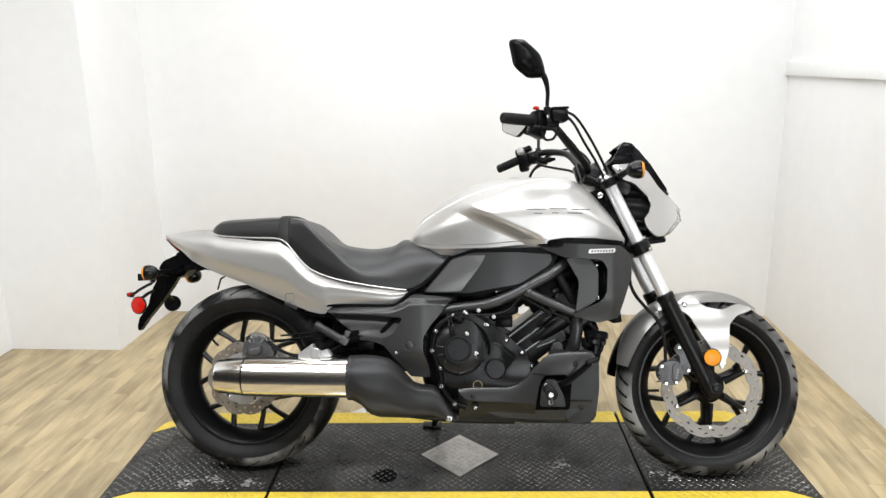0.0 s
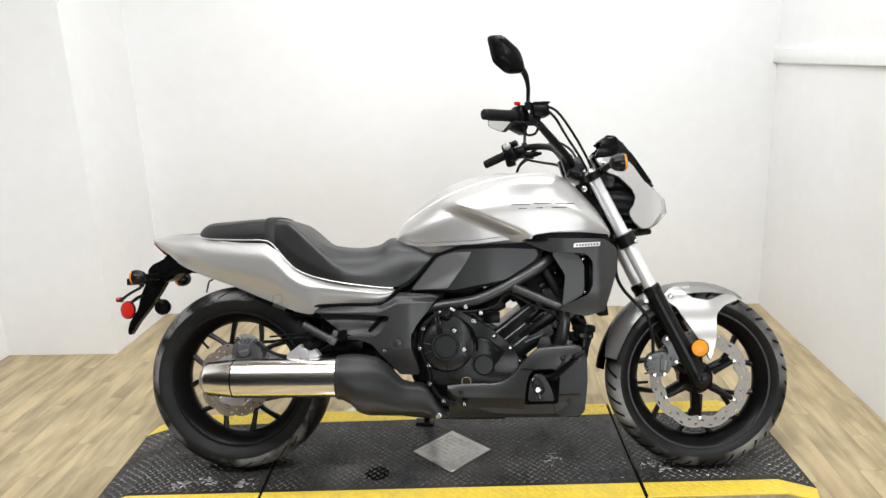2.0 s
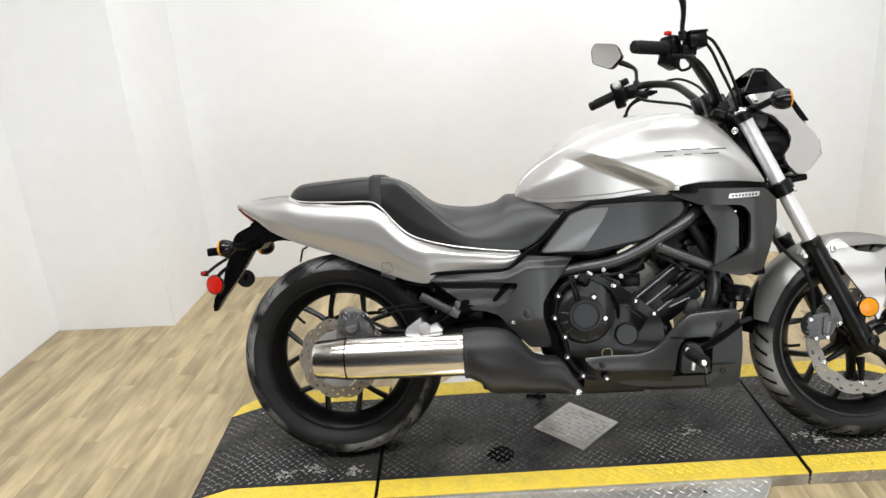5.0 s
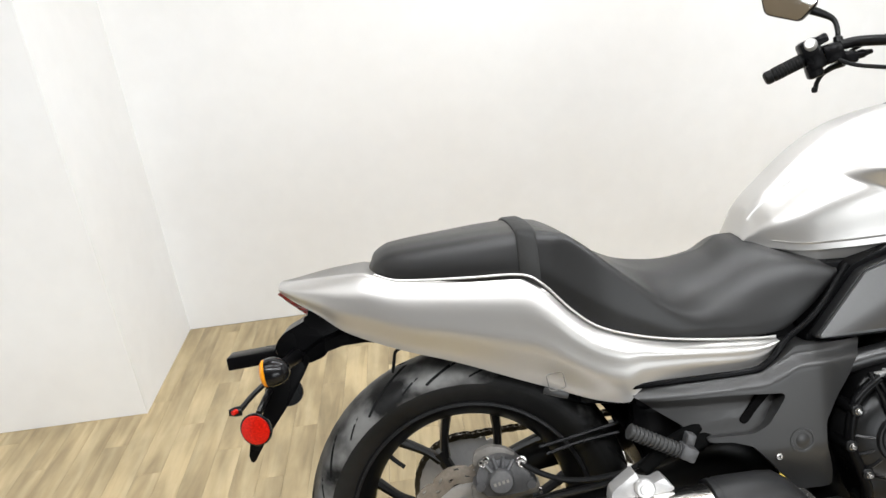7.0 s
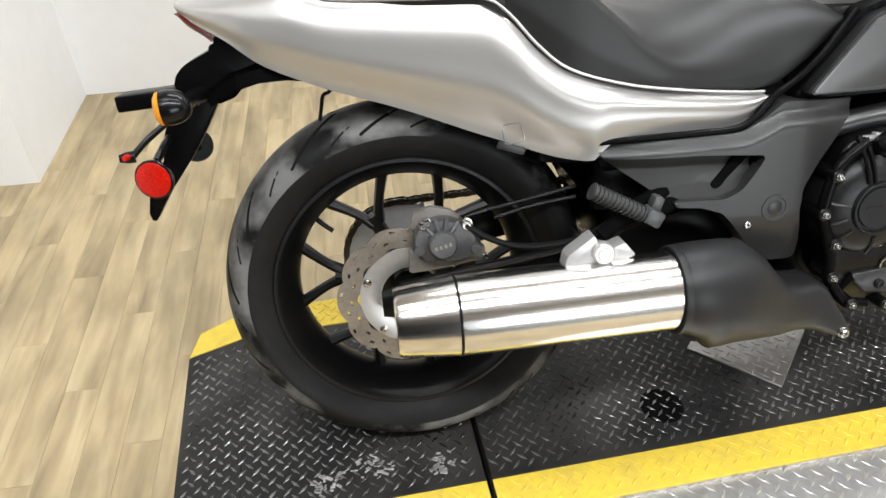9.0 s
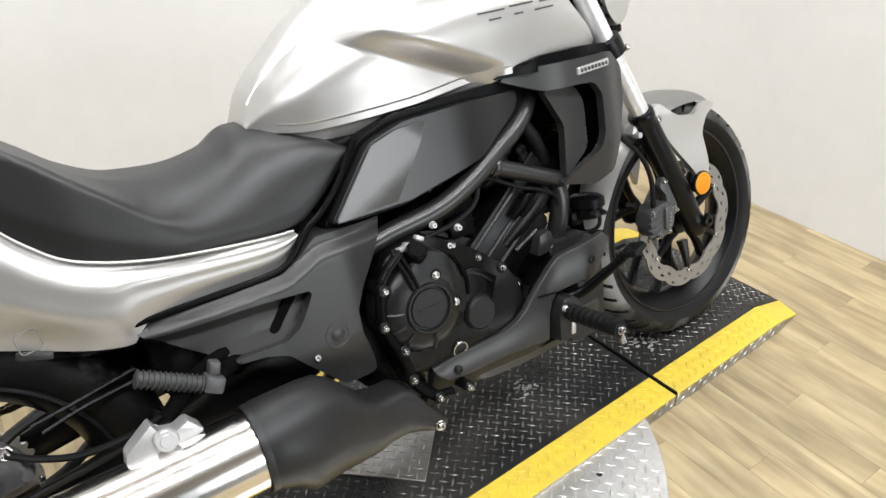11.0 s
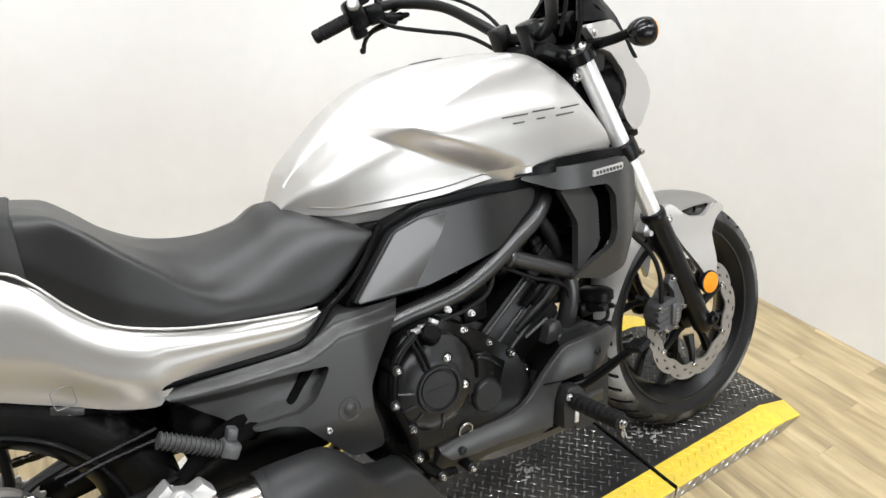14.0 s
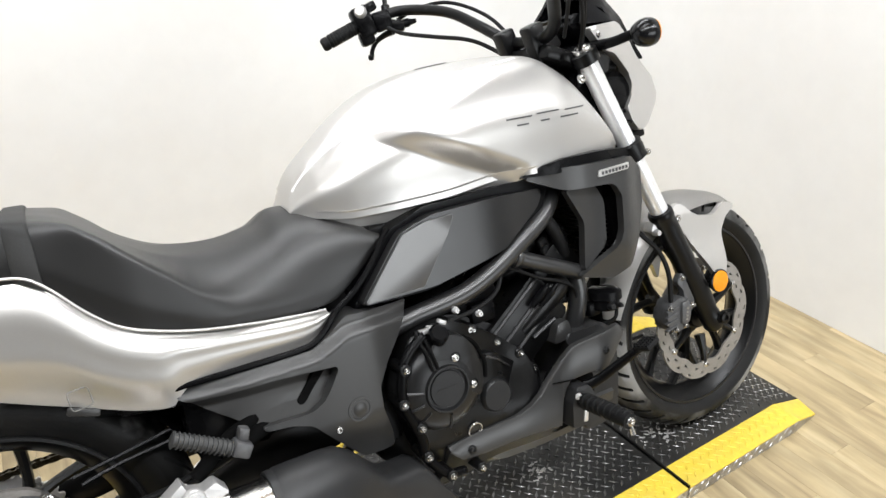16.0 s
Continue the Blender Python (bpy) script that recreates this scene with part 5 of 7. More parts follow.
for bx, bz, by in ((0.767, 0.280, -0.1935), (1.081, 0.388, -0.2245), (1.105, 0.245, -0.162)):
    bm = bmesh.new()
    bolt(bm, (bx, by, bz), r=0.007, h=0.004)
    part("pan_bolt", bm, CASTING, belly)
bm = bmesh.new()
for k in range(4):
    box(bm, (0.735 + k * 0.02, -0.11, 0.222 - k * 0.002), (0.006, 0.02, 0.05), (0, 20, 0), bevel=0.002)
box(bm, (0.76, -0.09, 0.205), (0.09, 0.03, 0.02), (0, 10, 0), bevel=0.004)
part("lower_bracket", bm, SATIN, belly)

# solid near-black plate: paints the shade behind the footpeg, no real hollow
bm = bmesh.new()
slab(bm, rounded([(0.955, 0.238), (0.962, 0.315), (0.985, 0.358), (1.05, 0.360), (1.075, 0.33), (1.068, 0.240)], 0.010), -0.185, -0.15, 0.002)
part("peg_recess", bm, DARK, belly, "near-black plate painting the shade behind the footpeg")

# rider's peg on its plate, and the brake pedal
bm = bmesh.new()
slab(bm, rounded([(0.973, 0.258), (0.978, 0.312), (0.994, 0.340), (1.021, 0.338), (1.043, 0.297), (1.053, 0.259)], 0.007), -0.234, -0.18, 0.005)
peg = part("rider_peg", bm, MATTE, bike, "folding rubber-topped rider footpeg")
bm = bmesh.new()
tube(bm, [(1.0, -0.23, 0.312), (1.0, -0.30, 0.314), (0.994, -0.372, 0.318)], [0.013, 0.0155, 0.0145], 14, 3)
part("peg_rubber", bm, GRIP, peg)
for k in range(8):
    bm = bmesh.new()
    revolve(bm, [(0.0145, -0.004), (0.0172, -0.002), (0.0172, 0.002), (0.0145, 0.004)], (0.999, -0.25 - k * 0.0155, 0.314 + 0.0005 * k), (0, 1, 0), 14)
    part("peg_ridge", bm, GRIP, peg)
bm = bmesh.new()
bolt(bm, (0.994, -0.373, 0.318), r=0.007, h=0.006)
tube(bm, [(0.996, -0.370, 0.308), (0.998, -0.372, 0.292)], [0.004, 0.005], 8, 1)
part("peg_feeler", bm, BOLT, peg, "bright peg end bolt")
bm = bmesh.new()
bolt(bm, (0.992, -0.234, 0.322), r=0.006, h=0.006)
box(bm, (1.006, -0.234, 0.280), (0.010, 0.006, 0.03), (0, 10, 0), bevel=0.002)
part("peg_pivot", bm, ALU, peg, "bright peg pivot")
bm = bmesh.new()
tube(bm, [(1.00, -0.20, 0.325), (1.045, -0.218, 0.328), (1.085, -0.25, 0.362), (1.118, -0.285, 0.400)], [0.012, 0.011, 0.010, 0.008], 10, 5, 0.7)
pedal = part("brake_pedal", bm, BLACK, bike, "black brake pedal with ribbed pad")
bm = bmesh.new()
box(bm, (1.122, -0.294, 0.405), (0.036, 0.040, 0.010), (-16, -18, 8), bevel=0.003)
for i in range(5):
    for j in range(4):
        q = pose(1.122, -0.294, 0.405, -16, -18, 8) @ Vector((-0.0135 + i * 0.0068, -0.0145 + j * 0.0097, 0.0062))
        box(bm, tuple(q), (0.0045, 0.0062, 0.004), (-16, -18, 8))
part("pedal_pad", bm, GRIP, pedal)

# ---- exhaust ----
bm = bmesh.new()
EX = (0, -0.234, 0.338)
prof = [(0.036, -0.026), (0.044, -0.030), (0.050, -0.034), (0.0525, -0.028), (0.060, 0.050), (0.0605, 0.0545), (0.0592, 0.0555), (0.0592, 0.0575), (0.0608, 0.059), (0.0615, 0.10), (0.0615, 0.395), (0.055, 0.40)]
rings = []
for r, h in prof:
    rings.append([Vector((h, EX[1] + 0.94 * r * math.cos(2 * math.pi * k / 64), EX[2] + r * math.sin(2 * math.pi * k / 64))) for k in range(64)])
loft(bm, rings, caps=False)
muffler = part("muffler", bm, CHROME, bike, "polished stainless steel muffler", 35)
bm = bmesh.new()
revolve(bm, [(0.0596, 0.0545), (0.0609, 0.0550), (0.0609, 0.0578), (0.0600, 0.0583)], (0, EX[1], EX[2]), (1, 0, 0), 64, closed_profile=True)
for v in bm.verts:
    v.co.y = EX[1] + 0.945 * (v.co.y - EX[1])
part("muffler_seam", bm, SATIN, muffler, "dark seam ring")
bm = bmesh.new()
loft(bm, [[Vector((h, EX[1] + 0.94 * r * math.cos(2 * math.pi * k / 40), EX[2] + r * math.sin(2 * math.pi * k / 40))) for k in range(40)] for r, h in ((0.0505, -0.031), (0.047, -0.012), (0.03, 0.0), (0.02, 0.0), (0.0195, 0.06), (0.001, 0.06))], caps=False)
part("muffler_end", bm, SATIN, muffler, "dark recessed muffler outlet")
SH = [(0.386, 0.402, 0.274, 0.062), (0.40, 0.408, 0.268, 0.067), (0.425, 0.4095, 0.254, 0.067), (0.45, 0.4085, 0.222, 0.066), (0.475, 0.405, 0.209, 0.064), (0.505, 0.396, 0.206, 0.060), (0.535, 0.372, 0.205, 0.055), (0.56, 0.342, 0.204, 0.050), (0.58, 0.320, 0.203, 0.046), (0.605, 0.312, 0.203, 0.043), (0.64, 0.310, 0.202, 0.041), (0.66, 0.298, 0.202, 0.040), (0.685, 0.258, 0.201, 0.038), (0.705, 0.226, 0.202, 0.034), (0.716, 0.212, 0.203, 0.026)]
bm = bmesh.new()
rings = []
for x, top, bot, hw in SH:
    zc, hz, yc = (top + bot) / 2, (top - bot) / 2, -0.175 - hw
    yc = -0.234 if x < 0.42 else -0.234 + 0.050 * smoothstep(0.42, 0.66, x)
    ring = []
    for k in range(40):
        a = 2 * math.pi * k / 40
        ca, sa = math.cos(a), math.sin(a)
        e = 1.0 - 0.55 * smoothstep(0.42, 0.58, x)
        tuck = 0.055 * max(0.0, -sa) * smoothstep(0.41, 0.50, x) * (1 - smoothstep(0.62, 0.70, x))
        ring.append(Vector((x, yc + tuck + hw * math.copysign(abs(ca) ** e, ca), zc + hz * math.copysign(abs(sa) ** e, sa))))
    rings.append(ring)
loft(bm, rings)
shield = part("heat_shield", bm, MATTE, muffler, "dark plastic heat shield", 50)
bm = bmesh.new()
loft(bm, [[Vector((x, -0.234 + r * 0.94 * math.cos(2 * math.pi * k / 48), 0.338 + r * math.sin(2 * math.pi * k / 48))) for k in range(48)] for x, r in ((0.392, 0.0625), (0.383, 0.0655), (0.384, 0.0685), (0.392, 0.0695), (0.400, 0.067))], caps=False)
part("shield_rim", bm, MATTE, shield)
bm = bmesh.new()
bolt(bm, (0.694, -0.221, 0.214), r=0.0078, h=0.008)
part("shield_bolt", bm, BOLT, shield)
bm = bmesh.new()
tube(bm, [(0.44, -0.205, 0.25), (0.55, -0.15, 0.225), (0.70, -0.10, 0.20), (0.9, -0.06, 0.19)], 0.024, 12, 5)
part("exhaust_pipe", bm, CASTING, muffler)

# passenger peg hanger, bright casting above the muffler
bm = bmesh.new()
slab(bm, rounded([(0.220, 0.392), (0.225, 0.413), (0.265, 0.441), (0.272, 0.424), (0.292, 0.418), (0.311, 0.425), (0.328, 0.404), (0.30, 0.393)], 0.003), -0.235, -0.205, 0.004, 3)
hanger = part("muffler_hanger", bm, BRIGHT, bike, "bright cast muffler hanger")
bm = bmesh.new()
revolve(bm, [(0.0, 0.007), (0.009, 0.007), (0.010, 0.005), (0.014, 0.005), (0.0165, 0.002), (0.0165, -0.006)], (0.277, -0.240, 0.414), (0, -1, 0.1), 24)
part("hanger_bolt", bm, BRIGHT, hanger)
bm = bmesh.new()
tube(bm, [(0.29, -0.19, 0.42), (0.34, -0.18, 0.455), (0.40, -0.16, 0.47)], 0.012, 10, 3)
part("hanger_arm", bm, DARK, hanger)
PEG = mat("grey_peg_rubber", (0.035, 0.035, 0.0345), 0.5, 0.1, 0.1, 300, bump=0.1, bump_scale=400)
bm = bmesh.new()
tube(bm, [(0.268, -0.205, 0.500), (0.31, -0.205, 0.477), (0.348, -0.205, 0.455)], 0.011, 12, 3)
pass_peg = part("passenger_peg", bm, PEG, bike, "folded ribbed passenger footpeg")
for k in range(13):
    f = k / 12
    bm = bmesh.new()
    revolve(bm, [(0.0105, -0.0016), (0.0135, -0.001), (0.0135, 0.001), (0.0105, 0.0016)], (0.27 + 0.076 * f, -0.205, 0.499 - 0.043 * f), (0.87, 0, -0.5), 12)
    part("peg_ridge", bm, PEG, pass_peg)
bm = bmesh.new()
box(bm, (0.362, -0.205, 0.450), (0.028, 0.03, 0.024), (0, 30, 0), bevel=0.004)
box(bm, (0.37, -0.20, 0.470), (0.016, 0.02, 0.02), (0, 20, 0), bevel=0.003)
part("peg_clevis", bm, CALIPER, pass_peg)
bm = bmesh.new()
tube(bm, [(0.37, -0.19, 0.45), (0.44, -0.15, 0.455), (0.52, -0.12, 0.46)], 0.013, 10, 3)
part("peg_arm", bm, DARK, pass_peg)

# ---- swingarm, rear brake, under-tail ----
bm = bmesh.new()
for s in (-1, 1):
    rings = []
    for x, z, h in ((-0.05, 0.312, 0.018), (0.0, 0.314, 0.030), (0.10, 0.330, 0.028), (0.25, 0.352, 0.030), (0.42, 0.372, 0.036), (0.55, 0.38, 0.04)):
        y = s * (0.118 if x < 0.3 else 0.118 - 0.03 * smoothstep(0.3, 0.5, x))
        rings.append([Vector((x, y + 0.014 * a, z + h * b)) for a, b in ((-1, -0.7), (-0.7, -1), (0.7, -1), (1, -0.7), (1, 0.7), (0.7, 1), (-0.7, 1), (-1, 0.7))])
    loft(bm, rings)
box(bm, (0.46, 0, 0.375), (0.09, 0.2, 0.07), bevel=0.012)
swing = part("swingarm", bm, SATIN, bike, "satin black box-section swingarm")
bm = bmesh.new()
bolt(bm, (0, -0.133, 0.312), r=0.016, h=0.012)
part("axle_nut", bm, BOLT, swing)
bm = bmesh.new()
tube(bm, [(-0.02, -0.138, 0.352), (0.10, -0.140, 0.368), (0.26, -0.15, 0.392), (0.40, -0.15, 0.43)], 0.006, 8, 4)
part("arm_rib", bm, SATIN, swing)
bm = bmesh.new()
slab(bm, rounded([(0.014, 0.388), (0.010, 0.425), (0.022, 0.446), (0.060, 0.452), (0.088, 0.440), (0.112, 0.410), (0.110, 0.388), (0.060, 0.382)], 0.010), -0.134, -0.085, 0.007, 3)
revolve(bm, [(0.0, 0.010), (0.020, 0.010), (0.0225, 0.007), (0.024, -0.01)], (0.053, -0.138, 0.414), (0, -1, 0), 28)
for lx, lz in ((0.016, 0.405), (0.106, 0.398)):
    revolve(bm, [(0.0, 0.009), (0.008, 0.009), (0.0095, 0.004), (0.012, -0.02)], (lx, -0.128, lz), (0, -1, 0), 18)
for k in range(4):
    a = radians(50 + 27 * k)
    tube(bm, [(0.053 + 0.022 * math.cos(a), -0.137, 0.414 + 0.022 * math.sin(a)), (0.053 + 0.042 * math.cos(a), -0.132, 0.414 + 0.042 * math.sin(a))], 0.004, 8, 1)
caliper = part("rear_caliper", bm, CALIPER, bike, "dark grey rear brake caliper")
bm = bmesh.new()
for k in range(4):
    box(bm, (0.0415 + k * 0.0075, -0.1485, 0.411 + k * 0.0016), (0.0045, 0.001, 0.006), (0, -12, 0))
part("caliper_bar", bm, DISC, caliper, "pale bars on the caliper cap")
bm = bmesh.new()
slab(bm, rounded([(-0.002, 0.360), (0.002, 0.400), (0.05, 0.404), (0.122, 0.396), (0.124, 0.373), (0.06, 0.364)], 0.005), -0.116, -0.100, 0.003)
slab(bm, rounded([(0.008, 0.430), (0.012, 0.456), (0.040, 0.466), (0.070, 0.458), (0.088, 0.444), (0.06, 0.43)], 0.005), -0.106, -0.095, 0.003)
part("caliper_bracket", bm, DISC, caliper, "bare alloy caliper bracket")
for bx, bz, r in ((0.024, 0.447, 0.005), (0.031, 0.452, 0.005), (0.092, 0.441, 0.0085), (0.120, 0.384, 0.004)):
    bm = bmesh.new()
    bolt(bm, (bx, -0.132, bz), r=r, h=0.010)
    part("caliper_bolt", bm, BOLT, caliper)
bm = bmesh.new()
tube(bm, [(0.092, -0.138, 0.440), (0.126, -0.136, 0.415), (0.172, -0.134, 0.395), (0.231, -0.134, 0.391), (0.29, -0.137, 0.403), (0.36, -0.13, 0.44)], 0.0055, 8, 6)
part("brake_hose", bm, GRIP, caliper)
bm = bmesh.new()
tube(bm, [(0.13, -0.115, 0.455), (0.20, -0.10, 0.46), (0.28, -0.09, 0.47)], 0.0035, 6, 4)
tube(bm, [(0.14, -0.115, 0.44), (0.20, -0.10, 0.447), (0.28, -0.09, 0.452)], 0.0035, 6, 4)
part("brake_line", bm, BLACK, caliper)
# black inner fender under the cowl
bm = bmesh.new()
rings = []
for k in range(25):
    f = k / 24
    a = radians(128 - 128 * f)
    r = 0.335 + 0.11 * (1 - smoothstep(0.0, 0.35, f))
    w = 0.05 + 0.045 * smoothstep(0.0, 0.5, f)
    rings.append([Vector((r * math.cos(a), w * c, REAR.z + r * math.sin(a) + d)) for c, d in ((-1, -0.02), (-0.9, 0.0), (-0.5, 0.012), (0, 0.016), (0.5, 0.012), (0.9, 0.0), (1, -0.02))])
loft(bm, rings, closed=False, caps=False)
bmesh.ops.solidify(bm, geom=bm.faces[:], thickness=0.006)
part("inner_fender", bm, BLACK, bike, "black plastic inner fender")
bm = bmesh.new()
box(bm, (0.43, 0, 0.555), (0.26, 0.25, 0.11), (0, -4, 0), bevel=0.02)
box(bm, (0.63, 0, 0.56), (0.18, 0.22, 0.13), (0, -4, 0), bevel=0.02)
box(bm, (0.775, 0, 0.575), (0.13, 0.2, 0.1), (0, -4, 0), bevel=0.02)
box(bm, (0.345, 0, 0.49), (0.09, 0.235, 0.12), (0, 0, 0), bevel=0.012)
box(bm, (0.29, 0, 0.540), (0.16, 0.24, 0.06), (0, 8, 0), bevel=0.015)
box(bm, (0.385, 0.005, 0.43), (0.12, 0.23, 0.20), (0, 0, 0), bevel=0.02)
box(bm, (0.70, 0, 0.665), (0.2, 0.24, 0.12), (0, -4, 0), bevel=0.02)
box(bm, (0.52, 0, 0.44), (0.16, 0.18, 0.2), (0, 0, 0), bevel=0.02)
box(bm, (0.25, 0, 0.665), (0.30, 0.16, 0.05), (0, 14, 0), bevel=0.01)
part("frame_core", bm, BLACK, bike, "black frame centre and electrics tray")
bm = bmesh.new()
tube(bm, [(-0.088, -0.03, 0.655), (-0.096, -0.03, 0.645), (-0.106, -0.031, 0.640), (-0.111, -0.032, 0.622), (-0.116, -0.032, 0.602)], 0.003, 8, 4)
part("helmet_hook", bm, SATIN, bike, "small black helmet hook")
# plate bracket with lamps
bm = bmesh.new()
slab(bm, rounded([(-0.326, 0.668), (-0.319, 0.689), (-0.305, 0.703), (-0.258, 0.724), (-0.252, 0.746), (-0.222, 0.735), (-0.192, 0.686), (-0.211, 0.680), (-0.236, 0.650), (-0.268, 0.640)], 0.007), -0.034, 0.034, 0.008, 3)
plate = part("plate_bracket", bm, BLACK, bike, "black plastic licence bracket")
bm = bmesh.new()
slab(bm, rounded([(-0.326, 0.672), (-0.262, 0.650), (-0.289, 0.606), (-0.323, 0.558), (-0.369, 0.503), (-0.402, 0.455), (-0.410, 0.466), (-0.402, 0.501), (-0.371, 0.547), (-0.360, 0.594), (-0.345, 0.628)], 0.008), -0.014, 0.014, 0.006, 3)
part("lower_arm", bm, BLACK, plate)
bm = bmesh.new()
box(bm, (-0.385, 0.055, 0.645), (0.10, 0.05, 0.026), (0, -3, 0), bevel=0.004)
part("far_stalk", bm, BLACK, plate)

def lamp_pod(name, c, d, length, r, parent, label, lens=1.0):
    """A tapered black indicator pod with an amber lens at its end."""
    bm = bmesh.new()
    d = Vector(d).normalized()
    revolve(bm, [(0.001, -0.52 * length), (r * 0.34, -0.50 * length), (r * 0.64, -0.42 * length), (r * 0.86, -0.28 * length), (r * 0.97, -0.12 * length), (r, 0.0), (r * 0.96, 0.14 * length)], c, d, 24)
    pod = part(name, bm, GLOSS, parent, label)
    bm = bmesh.new()
    revolve(bm, [(r * (0.89 + 0.06 * lens), 0.14 * length)] + [(r * q * (0.9 + 0.1 * lens), (0.14 + h * lens) * length) for q, h in ((0.93, 0.12), (0.7, 0.22), (0.3, 0.27), (0.001, 0.28))], c, d, 24)
    part("lens", bm, AMBER, pod, "amber indicator lens")
    return pod


rp = lamp_pod("rear_indicator", (-0.313, -0.134, 0.661), (-1, -0.05, -0.05), 0.06, 0.0255, bike, "rear indicator with amber lens", 0.7)
bm = bmesh.new()
tube(bm, [(-0.285, -0.03, 0.66), (-0.292, -0.07, 0.660), (-0.30, -0.118, 0.661)], [0.014, 0.012, 0.011], 10, 3)
part("stalk", bm, BLACK, rp)
rp = lamp_pod("rear_indicator", (-0.280, 0.146, 0.648), (-1, 0.05, -0.05), 0.06, 0.028, bike, "rear indicator with amber lens")
bm = bmesh.new()
tube(bm, [(-0.285, 0.03, 0.66), (-0.290, 0.07, 0.658), (-0.280, 0.13, 0.650)], [0.014, 0.012, 0.011], 10, 3)
part("stalk", bm, BLACK, rp)


def reflector(c, d, r, material, label, back=None):
    bm = bmesh.new()
    revolve(bm, [(0.0, -0.008), (r, -0.008), (r * 1.1, -0.004), (r * 1.1, 0.0005), (r * 1.02, 0.002)], c, d, 32)
    ref = part("reflector", bm, back or GLOSS, bike, label)
    bm = bmesh.new()
    revolve(bm, [(r * 1.01, 0.0005), (r * 0.96, 0.0035), (r * 0.6, 0.0055), (0.001, 0.006)], c, d, 32)
    part("lens", bm, material, ref)
    return ref


ref = reflector((-0.344, 0.120, 0.546), (-0.25, 1, 0.0), 0.0265, RED, "round red side reflector", BLACK)
bm = bmesh.new()
tube(bm, [(-0.338, 0.112, 0.556), (-0.338, 0.06, 0.585), (-0.335, 0.01, 0.60)], 0.006, 8, 3)
revolve(bm, [(0.0, 0.004), (0.007, 0.004), (0.009, -0.002)], (-0.342, 0.108, 0.546), (0, -1, 0), 14)
part("reflector_arm", bm, SATIN, ref)
ref = reflector((-0.366, -0.094, 0.550), (-0.25, -1, 0.0), 0.0275, RED, "round red side reflector")
bm = bmesh.new()
tube(bm, [(-0.36, -0.08, 0.575), (-0.352, -0.05, 0.59), (-0.35, -0.02, 0.595)], 0.006, 8, 3)
tube(bm, [(-0.392, -0.085, 0.585), (-0.37, -0.07, 0.605), (-0.34, -0.05, 0.625)], 0.005, 8, 3)
part("reflector_arm", bm, SATIN, ref)
bm = bmesh.new()
revolve(bm, [(0.0, 0.012), (0.006, 0.012), (0.009, 0.0), (0.009, -0.01)], (-0.398, -0.085, 0.585), (-1, -0.2, 0), 14)
part("reflector_screw", bm, SATIN, ref)
bm = bmesh.new()
revolve(bm, [(0.0, 0.005), (0.004, 0.005), (0.005, -0.004)], (-0.398, -0.094, 0.587), (-0.5, -1, 0), 12)
part("screw_cap", bm, RED, ref, "small red screw cap")
bm = bmesh.new()
revolve(bm, [(0.0, 0.008), (0.006, 0.008), (0.007, -0.006)], (-0.335, -0.055, 0.632), (-0.6, -0.6, 0.3), 12)
part("reflector_screw", bm, SATIN, ref)

# ---- fork ----
FK0, FK1 = Vector((1.193, 0, 0.976)), Vector((1.521, 0, 0.300))
FD = (FK1 - FK0).normalized()


def on_fork(t, y=0.0, off=0.0):
    """A place along the fork leg, t metres down from its cap; off metres ahead of it."""
    return FK0 + FD * t + Vector((-FD.z, 0, FD.x)) * off + Vector((0, y, 0))


FL_ = (FK1 - FK0).length
for s in (-1, 1):
    y = 0.102 * s
    bm = bmesh.new()
    revolve(bm, [(0.0205, 0.03), (0.0205, 0.46)], FK0 + Vector((0, y, 0)), FD, 24)
    leg = part("fork_leg", bm, FORK, bike, "bright fork tube with black slider")
    bm = bmesh.new()
    revolve(bm, [(0.0, -0.004), (0.012, -0.004), (0.013, 0.0), (0.019, 0.001), (0.021, 0.006), (0.021, 0.012)], FK0 + Vector((0, y, 0)), FD, 20)
    part("fork_cap", bm, BOLT, leg, "bright fork cap")
    bm = bmesh.new()
    revolve(bm, [(0.022, 0.008), (0.029, 0.010), (0.029, 0.034), (0.022, 0.036)], FK0 + Vector((0, y, 0)), FD, 24, closed_profile=True)
    part("upper_clamp", bm, SATIN, leg)
    bm = bmesh.new()
    revolve(bm, [(0.0215, 0.232), (0.031, 0.235), (0.032, 0.25), (0.031, 0.272), (0.0215, 0.275)], FK0 + Vector((0, y, 0)), FD, 24, closed_profile=True)
    part("lower_clamp", bm, SATIN, leg)
    bm = bmesh.new()
    revolve(bm, [(0.0215, 0.418), (0.027, 0.420), (0.029, 0.424), (0.029, 0.436), (0.027, 0.440), (0.0275, 0.46), (0.0275, 0.68), (0.0265, 0.70), (0.024, FL_ - 0.02), (0.026, FL_ - 0.015), (0.026, FL_ + 0.02), (0.018, FL_ + 0.03), (0.0, FL_ + 0.03)], FK0 + Vector((0, y, 0)), FD, 24)
    part("slider", bm, SATIN, leg, "satin black fork slider")
    bm = bmesh.new()
    bolt(bm, on_fork(FL_, y * 1.27, 0.012), (0, s, 0), r=0.015, h=0.010)
    part("axle_end", bm, SATIN, leg)
bm = bmesh.new()
for t, h in ((0.022, 0.012), (0.252, 0.018)):
    c = on_fork(t, 0, -0.012)
    box(bm, tuple(c), (0.07, 0.19, h * 2), (0, 26, 0), bevel=0.01)
revolve(bm, [(0.032, 0.0), (0.034, 0.24)], on_fork(0.02, 0, -0.03), FD, 20)
part("triple_clamp", bm, SATIN, bike, "black fork yokes")
bm = bmesh.new()
